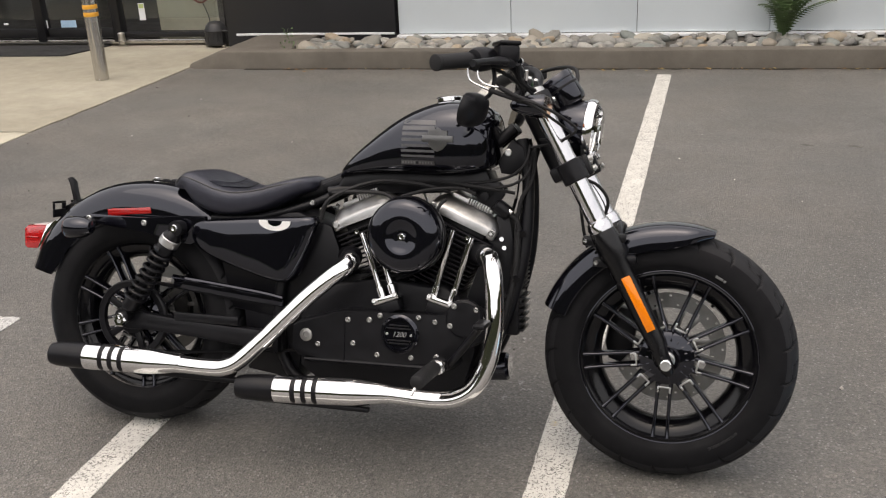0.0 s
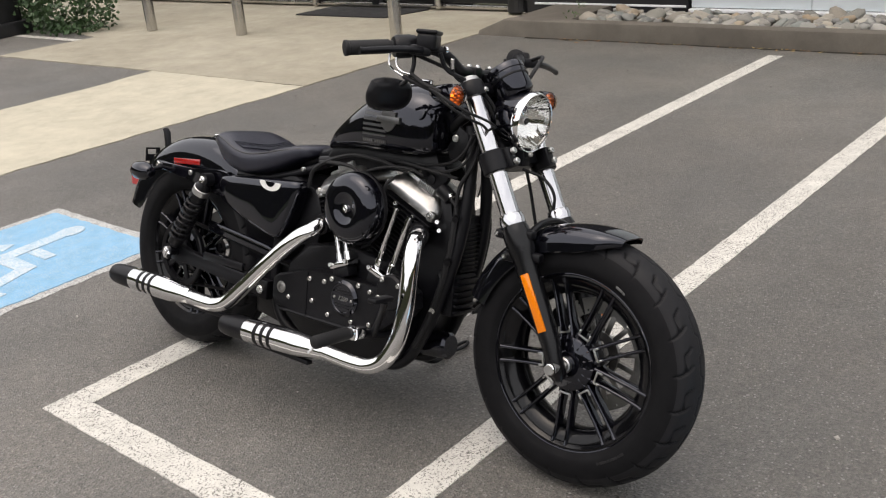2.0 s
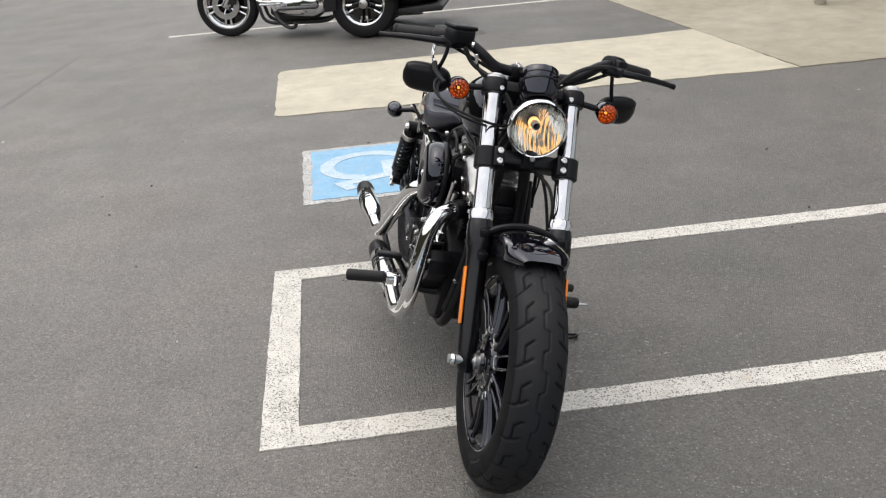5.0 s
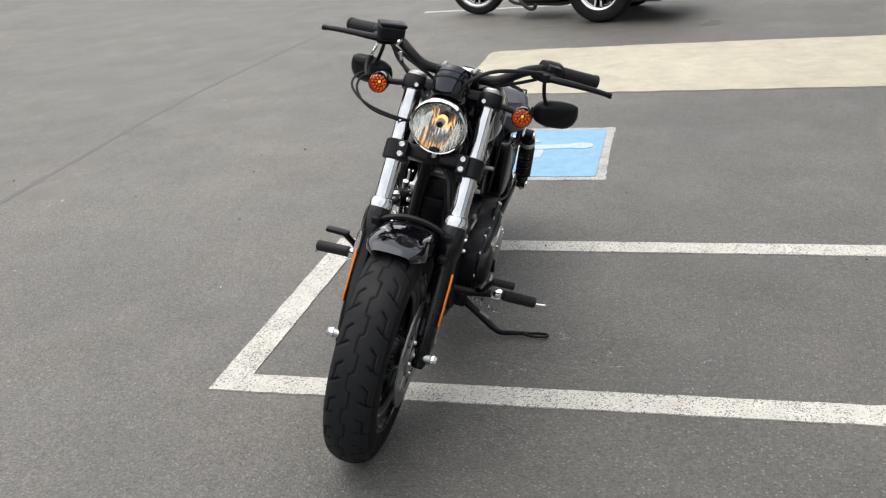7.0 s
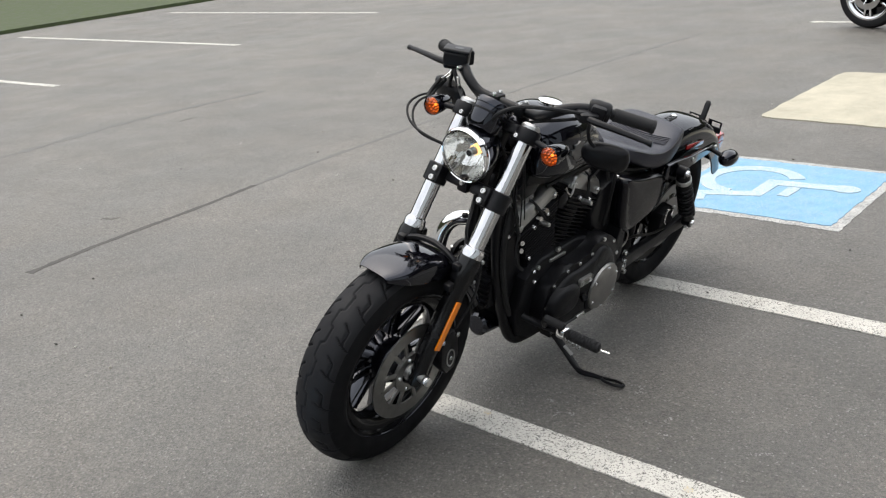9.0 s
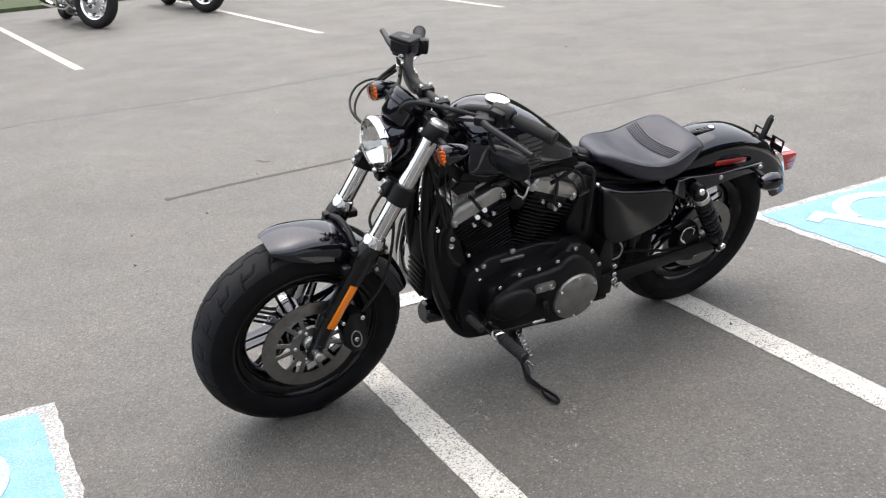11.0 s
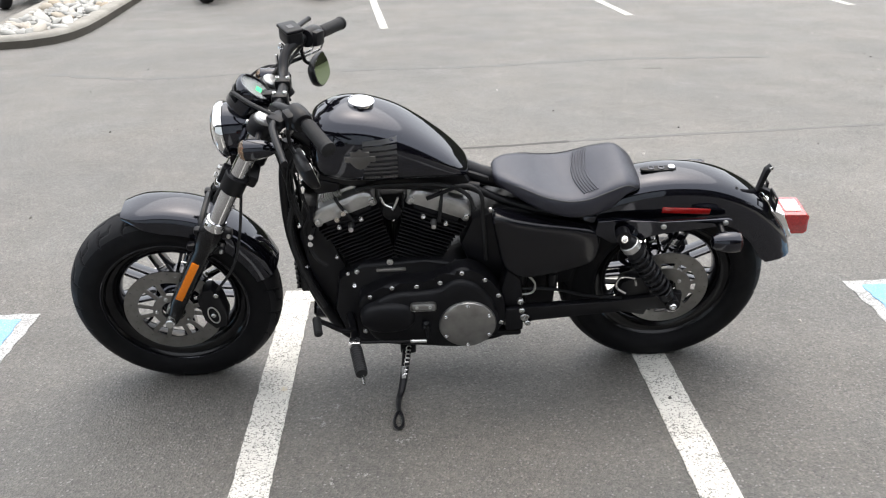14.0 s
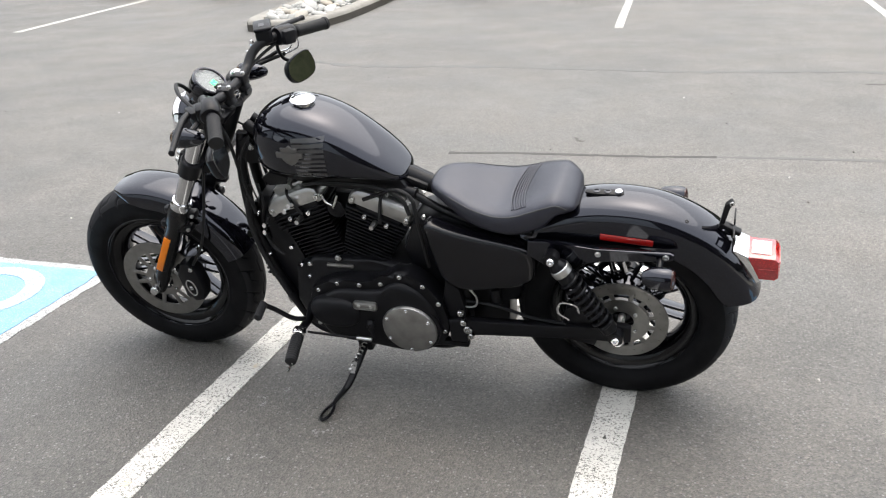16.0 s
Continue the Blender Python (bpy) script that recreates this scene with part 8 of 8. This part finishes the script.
lathe(bm, [(0.086, 0.006), (0.087, 0.012), (0.084, 0.018), (0.076, 0.0215), (0.05, 0.024), (0.001, 0.025)], Matrix.Translation((0.620, 0.156, 0.287)) @ frame_along((0, 1, 0)), 56)
part("derby_cover", bm, GREY_ALLOY, primary, "silver round derby cover")
for i in range(6):
    a = radians(90 + 60 * i)
    bolt(primary, (0.620 + 0.075 * math.cos(a), 0.176, 0.287 + 0.075 * math.sin(a)), (0, 1, 0), 0.0065, 0.004, CHROME)
for x, z in ((0.909, 0.388), (0.842, 0.419), (0.77, 0.421), (0.70, 0.431), (0.636, 0.464), (0.568, 0.436), (0.526, 0.375), (0.517, 0.27), (0.93, 0.255), (0.86, 0.224), (0.935, 0.315)):
    bolt(primary, (x, 0.143, z), (0, 1, 0), 0.0075, 0.006)
bm = B()
box(bm, (0.752, 0.168, 0.362), (0.078, 0.010, 0.029), 0.0105, segs=4)
insp = part("inspection_cover", bm, GREY_ALLOY, primary)
for dx in (-0.02, 0.02):
    bolt(insp, (0.752 + dx, 0.172, 0.362), (0, 1, 0), 0.006, 0.004)
bm = B()
box(bm, (0.843, 0.098, 0.452), (0.088, 0.010, 0.012), 0.004)
part("crankcase_plate", bm, GREY_ALLOY, bike)
bolt(bike, (0.845, 0.096, 0.480), (0, 1, 0), 0.010)
bolt(bike, (0.945, 0.095, 0.447), (0, 1, 0), 0.008)
bm = B()
prism(bm, [(0.52, 0.37), (0.50, 0.30), (0.46, 0.27), (0.45, 0.34), (0.46, 0.42), (0.50, 0.46)], "y", 0.06, 0.13, 0.008)
part("sprocket_cover", bm, WRINKLE, bike)
bm = B()
box(bm, (0.475, 0.13, 0.275), (0.055, 0.03, 0.085), 0.006)
box(bm, (0.50, 0.12, 0.212), (0.10, 0.03, 0.022), 0.009)
part("rear_mount_block", bm, SATIN, bike)
for x, z in ((0.455, 0.315), (0.435, 0.265), (0.46, 0.35)):
    bolt(bike, (x, 0.146, z), (0, 1, 0), 0.010, 0.008)
bm = B()
rod(bm, (0.36, 0.10, 0.36), (0.36, 0.10, 0.42), 0.016, seg=16, bev=0.003)
part("master_cylinder", bm, SATIN, bike)

# -- frame tubes --
for s in (-1, 1):
    bm = B()
    tube(bm, [(1.110, s * 0.022, 0.86), (1.132, s * 0.035, 0.74), (1.130, s * 0.05, 0.56), (1.090, s * 0.06, 0.39), (1.040, s * 0.065, 0.265), (0.985, s * 0.07, 0.185), (0.90, s * 0.072, 0.160), (0.65, s * 0.075, 0.158), (0.52, s * 0.08, 0.170), (0.46, s * 0.085, 0.25), (0.455, s * 0.09, 0.42), (0.50, s * 0.085, 0.60)], 0.0165, 12)
    part("frame_tube", bm, SATIN, bike)
    bm = B()
    tube(bm, [(1.09, s * 0.02, 0.89), (0.98, s * 0.03, 0.80), (0.85, s * 0.035, 0.745), (0.70, s * 0.035, 0.720), (0.58, s * 0.05, 0.70)], 0.016, 10)
    part("backbone_tube", bm, SATIN, bike)
    bm = B()
    prism(bm, [(1.05, 0.80), (1.085, 0.858), (1.118, 0.84), (1.125, 0.795), (1.10, 0.765), (1.06, 0.77)], "y", s * 0.03, s * 0.045, 0.004)
    part("neck_gusset", bm, SATIN, bike)
    bolt(bike, (1.078, s * 0.045, 0.825), (0, s, 0), 0.010)
    bm = B()
    prism(bm, [(0.975, 0.735), (1.03, 0.750), (1.062, 0.725), (1.04, 0.700), (0.985, 0.708)], "y", s * 0.040, s * 0.060, 0.006)
    part("coil_cover", bm, SATIN, bike)
bm = B()
prism(bm, [(1.088, 0.66), (1.112, 0.56), (1.085, 0.42), (1.045, 0.29), (0.985, 0.20), (0.94, 0.20), (0.97, 0.40), (1.01, 0.52), (1.05, 0.66)], "y", -0.055, 0.055, 0.008)
part("front_engine_plate", bm, SATIN, bike)
bm = B()
box(bm, (1.118, 0, 0.545), (0.02, 0.060, 0.15), 0.004)
cooler = part("oil_cooler", bm, SATIN, bike, "black finned oil cooler")
for i in range(12):
    bm = B()
    box(bm, (1.122, 0, 0.47 + i * 0.0115), (0.022, 0.068, 0.004), 0.001)
    part("cooler_fin", bm, SATIN, cooler)
bm = B()
box(bm, (1.10, 0.0, 0.40), (0.045, 0.10, 0.12), 0.008)
regulator = part("regulator", bm, SATIN, bike)
for i in range(6):
    bm = B()
    box(bm, (1.128, 0, 0.355 + i * 0.018), (0.014, 0.09, 0.006), 0.001)
    part("regulator_fin", bm, SATIN, regulator)
bm = B()
rod(bm, (1.00, 0.0, 0.235), (1.095, 0, 0.245), 0.038, seg=24, bev=0.008)
part("oil_filter", bm, GLOSS, bike)
bm = B()
lathe(bm, [(0.020, 0), (0.026, 0.004), (0.027, 0.012), (0.018, 0.016), (0.001, 0.018)], Matrix.Translation((0.832, 0.060, 0.640)) @ frame_along((0, 1, 0)), 28)
part("horn_body", bm, WRINKLE, bike)
bm = B()
tube(bm, [(1.06, 0.075, 0.60), (1.075, 0.085, 0.55), (1.06, 0.09, 0.50), (1.03, 0.09, 0.47)], 0.006, 6)
tube(bm, [(1.085, 0.05, 0.70), (1.07, 0.07, 0.64), (1.09, 0.06, 0.58), (1.085, 0.06, 0.5)], 0.005, 6)
tube(bm, [(0.650, 0.085, 0.728), (0.610, 0.092, 0.732), (0.578, 0.096, 0.705), (0.572, 0.098, 0.640), (0.565, 0.095, 0.56), (0.56, 0.09, 0.47)], 0.006, 8)
tube(bm, [(0.93, 0.06, 0.715), (0.84, 0.075, 0.735), (0.70, 0.07, 0.728), (0.62, 0.08, 0.70), (0.595, 0.09, 0.65)], 0.006, 6)
tube(bm, [(0.93, -0.06, 0.715), (0.84, -0.08, 0.735), (0.72, -0.08, 0.735), (0.60, -0.09, 0.685), (0.57, -0.09, 0.62)], 0.006, 6)
tube(bm, [(1.10, -0.05, 0.72), (0.99, -0.075, 0.735), (0.88, -0.07, 0.742), (0.74, -0.06, 0.735)], 0.005, 6)
part("wiring", bm, GRIP, bike)
for p in ((1.065, 0.085, 0.575), (1.068, 0.088, 0.552), (0.965, 0.088, 0.655), (0.985, 0.085, 0.632)):
    bm = B()
    rod(bm, p, (p[0] + 0.004, p[1] + 0.014, p[2] + 0.006), 0.008, seg=8)
    part("hose_clamp", bm, CHROME, bike)
for i in range(10):
    bm = B()
    a = Vector((0.56 - i * 0.006, -0.07, 0.44 - i * 0.006))
    rod(bm, a, a + Vector((0.0, -0.045, 0.006)), 0.003, seg=6)
    part("vent_rib", bm, WRINKLE, bike)

# -- exhaust --
PIPES = ([(1.005, -0.078, 0.560), (1.040, -0.118, 0.562), (1.066, -0.160, 0.550), (1.080, -0.186, 0.508), (1.086, -0.197, 0.440), (1.087, -0.203, 0.370), (1.075, -0.208, 0.295), (1.045, -0.212, 0.235), (1.00, -0.216, 0.203), (0.94, -0.219, 0.194), (0.82, -0.222, 0.197)],
         [(0.660, -0.080, 0.530), (0.674, -0.125, 0.528), (0.674, -0.163, 0.512), (0.645, -0.188, 0.487), (0.57, -0.205, 0.418), (0.47, -0.222, 0.315), (0.405, -0.232, 0.253), (0.36, -0.238, 0.230), (0.31, -0.242, 0.226), (0.235, -0.246, 0.228)])
for pts, tipx, endx, z0, z1, y0, y1 in ((PIPES[0], 0.82, 0.400, 0.197, 0.180, -0.222, -0.236), (PIPES[1], 0.235, -0.160, 0.230, 0.227, -0.246, -0.258)):
    bm = B()
    tube(bm, pts, 0.0235, 18, 8)
    pipe = part("exhaust_pipe", bm, CHROME, bike, "bright chrome exhaust pipe")
    bm = B()
    tube(bm, [Vector(pts[0]) + Vector((-0.02, 0.02, 0.0)), pts[0], Vector(pts[1]) * 0.7 + Vector(pts[0]) * 0.3, Vector(pts[1]) * 0.8 + Vector(pts[2]) * 0.2], 0.029, 16)
    part("port_clamp", bm, SATIN, pipe, "black clamp at the exhaust port")
    a, b = Vector((tipx, y0, z0)), Vector((endx, y1, z1))
    d = (b - a).normalized()
    ln = (b - a).length
    fr = Matrix.Translation(a) @ frame_along(d)
    bm = B()
    lathe(bm, [(0.0245, -0.004), (0.0255, 0.0), (0.0265, 0.012), (0.036, 0.085), (0.0372, 0.12), (0.0372, ln - 0.115), (0.0360, ln - 0.110)], fr, 40)
    muff = part("muffler", bm, CHROME, bike, "chrome slash muffler with black tip")
    bm = B()
    lathe(bm, [(0.0362, ln - 0.114), (0.0362, ln - 0.065), (0.034, ln - 0.02), (0.030, ln - 0.002), (0.027, ln), (0.024, ln - 0.004), (0.023, ln - 0.04)], fr, 36, cap=False)
    part("muffler_tip", bm, SATIN, muff, "black muffler end cap")
    bm = B()
    lathe(bm, [(0.0232, ln - 0.045), (0.001, ln - 0.046)], fr, 24)
    part("tip_baffle", bm, SATIN, muff)
    ctr = fr @ Vector((0, 0, ln - 0.115))
    loc_y = fr.to_3x3().inverted() @ Vector((0, -1, 0.25))
    a0 = math.atan2(loc_y.y, loc_y.x)
    for i in range(3):
        z = ln - 0.228 + i * 0.0300
        bm = B()
        loops = []
        for k_ in range(17):
            a = a0 + radians(-68 + 136 * k_ / 16)
            hw = 0.0066 * min(1.0, 0.35 + 2.2 * math.sin(math.pi * k_ / 16))
            loops.append([fr @ Vector((r * math.cos(a), r * math.sin(a), z + dz)) for r, dz in ((0.0365, -hw), (0.0379, -hw), (0.0379, hw), (0.0365, hw))])
        rings(bm, loops)
        part("slot", bm, SATIN, muff, "black slot in the muffler sleeve")
bm = B()
box(bm, (0.62, -0.225, 0.150), (0.30, 0.02, 0.012), 0.003)
box(bm, (0.30, -0.20, 0.185), (0.32, 0.02, 0.014), 0.003)
part("exhaust_bracket", bm, SATIN, bike)

# -- foot controls and side stand --
for s in (-1, 1):
    base = Vector((0.964, s * 0.085, 0.262))
    bm = B()
    tube(bm, [base + Vector((0.02, -s * 0.02, 0.02)), base + Vector((0, s * 0.06, 0.01)), base + Vector((-0.005, s * 0.13, 0.02))], 0.013, 10)
    mount = part("footpeg_mount", bm, SATIN, bike, "black folding peg mount")
    out, up = (0.018, 0.006) if s < 0 else (0.0, 0.0)
    bm = B()
    box(bm, base + Vector((-0.006, s * (0.150 + out * 0.6), 0.022 + up)), (0.036, 0.032 + out, 0.036), 0.008)
    part("peg_clevis", bm, CHROME, mount, "chrome peg clevis")
    a = base + Vector((-0.008, s * (0.165 + out), 0.024 + up))
    b = base + Vector((-0.029 + out * 0.4, s * (0.276 + out * 1.5), 0.017))
    fr = Matrix.Translation(a) @ frame_along(b - a)
    ln = (b - a).length
    bm = B()
    lathe(bm, [(0.012, 0)] + [(0.0172 + 0.0016 * (i % 2), 0.006 + i * (ln - 0.014) / 22) for i in range(23)] + [(0.017, ln - 0.004), (0.010, ln)], fr, 18)
    part("footpeg", bm, GRIP, mount, "ribbed black rubber foot peg")
    bm = B()
    rod(bm, b - Vector((0, s * 0.012, 0.006)), b + (Vector((-0.007, s * 0.034, -0.004)) if s > 0 else Vector((-0.010, s * 0.004, -0.030))), 0.0042, seg=8, bev=0.001)
    part("peg_feeler", bm, BOLT, mount, "bright peg feeler")
# gear lever and linkage on the left, brake pedal on the right
bm = B()
tube(bm, [(0.965, 0.17, 0.285), (0.998, 0.19, 0.302), (1.038, 0.205, 0.342), (1.064, 0.225, 0.376)], 0.008, 8)
shift = part("gear_lever", bm, SATIN, bike)
bm = B()
rod(bm, (1.064, 0.22, 0.376), (1.054, 0.288, 0.374), 0.0125, seg=14, bev=0.003)
part("toe_rubber", bm, GRIP, shift)
bm = B()
rod(bm, (0.955, 0.19, 0.25), (0.75, 0.185, 0.240), 0.0042, seg=8)
rod_ = part("shift_rod", bm, SATIN, bike)
bm = B()
rod(bm, (0.795, 0.186, 0.243), (0.745, 0.184, 0.240), 0.0062, seg=10, bev=0.002)
part("rod_end", bm, BOLT, rod_)
bm = B()
rod(bm, (0.745, 0.165, 0.30), (0.745, 0.18, 0.285), 0.012, seg=10)
rod(bm, (0.745, 0.18, 0.30), (0.738, 0.185, 0.255), 0.007, seg=8)
part("shift_arm", bm, SATIN, bike)
bm = B()
tube(bm, [(0.965, -0.185, 0.275), (1.00, -0.21, 0.315), (1.035, -0.235, 0.36), (1.068, -0.262, 0.402)], 0.0095, 10)
box(bm, (1.076, -0.288, 0.412), (0.030, 0.074, 0.014), 0.005)
part("brake_pedal", bm, SATIN, bike)
bm = B()
rod(bm, (0.95, -0.165, 0.262), (0.56, -0.16, 0.255), 0.006, seg=8)
part("brake_rod", bm, SATIN, bike)
stand_pts = [Vector(p) for p in ((0.806, 0.090, 0.160), (0.808, 0.125, 0.150), (0.816, 0.180, 0.122), (0.827, 0.235, 0.094), (0.836, 0.268, 0.087), (0.838, 0.310, 0.098), (0.836, 0.350, 0.108))]
bm = B()
tube(bm, stand_pts, lambda u: 0.0155 - 0.0085 * u, 12)
stand = part("side_stand", bm, SATIN, bike, "black folding side stand")
bm = B()
box(bm, (0.803, 0.10, 0.160), (0.05, 0.05, 0.05), 0.008)
part("stand_pivot", bm, SATIN, stand)
foot = [(0.836, 0.340, 0.106), (0.846, 0.362, 0.108), (0.850, 0.395, 0.116), (0.844, 0.421, 0.122), (0.832, 0.424, 0.123), (0.825, 0.400, 0.117), (0.827, 0.366, 0.109), (0.834, 0.340, 0.106)]
bm = B()
tube(bm, foot, 0.0052, 8)
part("stand_foot", bm, SATIN, stand, "bent loop foot of the stand")
bm = B()
box(bm, (0, 0, 0), (0.014, 0.040, 0.004), 0.001, Matrix.Translation((0.8195, 0.198, 0.1265)) @ Matrix.Rotation(radians(-27), 4, "X"))
part("stand_label", bm, SCUFF, stand, "pale worn label on the leg")
bm = B()
fr = Matrix.Translation((0.80, 0.11, 0.17)) @ frame_along((0.02, 0.17, -0.03))
tube(bm, [fr @ Vector((0.007 * math.cos(i * 0.9), 0.007 * math.sin(i * 0.9), i * 0.0022)) for i in range(60)], 0.0018, 5, curve=False)
part("stand_spring", bm, BOLT, stand)

# -- battery box, inner guard and the small fittings round the neck --
bm = B()
prism(bm, [(0.30, 0.36), (0.50, 0.33), (0.60, 0.42), (0.635, 0.52), (0.60, 0.61), (0.50, 0.645), (0.30, 0.63), (0.255, 0.52)], "y", -0.078, 0.078, 0.012)
part("battery_box", bm, SATIN, bike)
bm = B()
tube(bm, [(0.44, 0.118, 0.43), (0.415, 0.120, 0.395), (0.42, 0.118, 0.36), (0.455, 0.115, 0.352), (0.475, 0.113, 0.375)], 0.0035, 6)
part("drain_hose", bm, POLISHED, bike)
bm = B()
prism(bm, [(0.985, 0.742), (1.06, 0.748), (1.075, 0.715), (1.045, 0.672), (1.005, 0.690)], "y", -0.060, -0.040, 0.005)
horn = part("horn_bracket", bm, SATIN, bike)
bm = B()
rod(bm, (1.05, -0.058, 0.690), (1.088, -0.050, 0.662), 0.020, seg=16, bev=0.004)
part("ignition_switch", bm, SATIN, bike)
bm = B()
lathe(bm, [(0.012, 0), (0.012, 0.004), (0.005, 0.005)], Matrix.Translation((1.022, -0.060, 0.708)) @ frame_along((0, -1, 0)), 14)
part("bracket_eye", bm, WRINKLE, horn)
for pts, r in (([(1.135, -0.045, 0.845), (1.128, -0.062, 0.80), (1.09, -0.060, 0.765), (1.03, -0.058, 0.748), (0.97, -0.07, 0.742)], 0.0042), ([(1.14, -0.040, 0.83), (1.135, -0.060, 0.775), (1.10, -0.066, 0.745), (1.05, -0.064, 0.733), (0.98, -0.075, 0.735)], 0.0038),
               ([(1.145, -0.02, 0.84), (1.145, -0.05, 0.76), (1.118, -0.06, 0.70), (1.108, -0.055, 0.62), (1.112, -0.055, 0.52)], 0.0055), ([(1.09, -0.06, 0.665), (1.115, -0.062, 0.64), (1.112, -0.062, 0.58), (1.10, -0.06, 0.50)], 0.0045),
               ([(0.80, -0.085, 0.70), (0.88, -0.09, 0.722), (0.96, -0.085, 0.728), (1.00, -0.075, 0.715)], 0.0048), ([(0.60, -0.075, 0.70), (0.68, -0.095, 0.708), (0.76, -0.098, 0.705), (0.80, -0.10, 0.675)], 0.0055),
               ([(0.93, -0.115, 0.70), (0.915, -0.125, 0.68), (0.905, -0.122, 0.64)], 0.005), ([(1.07, 0.05, 0.86), (1.085, 0.075, 0.80), (1.082, 0.088, 0.72), (1.07, 0.09, 0.66)], 0.0024), ([(1.075, 0.045, 0.86), (1.10, 0.08, 0.80), (1.10, 0.092, 0.71), (1.085, 0.09, 0.64)], 0.0024), ([(1.08, 0.04, 0.855), (1.115, 0.07, 0.79), (1.118, 0.085, 0.70), (1.10, 0.085, 0.65)], 0.0024)):
    bm = B()
    tube(bm, pts, r, 8)
    part("hose", bm, GRIP, bike)
for p, d in (((1.075, -0.085, 0.600), (0.3, -1, 0.2)), ((1.082, -0.082, 0.578), (0.3, -1, 0.1)), ((1.092, -0.062, 0.672), (0.8, -0.4, -0.4)), ((1.10, 0.062, 0.60), (0.4, 1, 0)), ((1.095, 0.066, 0.45), (0.4, 1, 0)), ((0.972, 0.096, 0.445), (0, 1, 0)), ((0.955, 0.096, 0.40), (0, 1, 0)), ((1.00, 0.085, 0.50), (0, 1, 0))):
    bolt(bike, p, d, 0.007, 0.008, CHROME)
bm = B()
tube(bm, [(0.812, 0.088, 0.700), (0.822, 0.092, 0.675), (0.830, 0.090, 0.660)], 0.0034, 8)
fitting = part("hose_fitting", bm, BOLT, bike, "zinc forked hose fitting")
bm = B()
tube(bm, [(0.862, 0.088, 0.702), (0.850, 0.092, 0.680), (0.832, 0.092, 0.668)], 0.0034, 8)
part("fitting_branch", bm, BOLT, fitting)
bm = B()
prism(bm, [(0.647, 0.732), (0.652, 0.722), (0.730, 0.688), (0.734, 0.698)], "y", 0.084, 0.094, 0.002)
part("wire_clip", bm, SATIN, bike)
# ribbed wiring conduits down the front tubes, and the guard before the rear wheel
for pts in ([(1.105, 0.062, 0.70), (1.128, 0.072, 0.60), (1.118, 0.078, 0.50), (1.088, 0.082, 0.40), (1.050, 0.085, 0.31)], [(1.115, -0.060, 0.62), (1.112, -0.068, 0.52), (1.095, -0.074, 0.42), (1.065, -0.08, 0.32), (1.03, -0.085, 0.24)]):
    bm = B()
    tube(bm, pts, lambda u: 0.0085 + 0.0016 * (int(u * 64) % 2), 8, 16)
    part("conduit", bm, GRIP, bike)
for z in (0.62, 0.50, 0.36):
    bm = B()
    p = Vector((1.128 if z > 0.55 else (1.116 if z > 0.4 else 1.078), -0.074, z))
    rod(bm, p, p + Vector((0.004, -0.012, -0.004)), 0.009, seg=10)
    part("conduit_clip", bm, BOLT if z < 0.4 else SATIN, bike)
bm = B()
prism(bm, [(0.345, 0.185), (0.50, 0.165), (0.52, 0.30), (0.50, 0.44), (0.325, 0.46), (0.336, 0.36)], "y", -0.072, 0.045, 0.012)
part("inner_guard", bm, SATIN, bike)
bm = B()
rod(bm, (1.075, -0.02, 0.43), (1.10, -0.045, 0.46), 0.03, seg=18, bev=0.006)
part("horn", bm, SATIN, bike)
bm = B()
prism(bm, [(0.595, 0.705), (0.625, 0.750), (0.70, 0.768), (1.02, 0.785), (1.04, 0.74), (0.90, 0.712), (0.70, 0.695)], "y", -0.055, 0.055, 0.010)
part("tank_tunnel", bm, SATIN, bike)
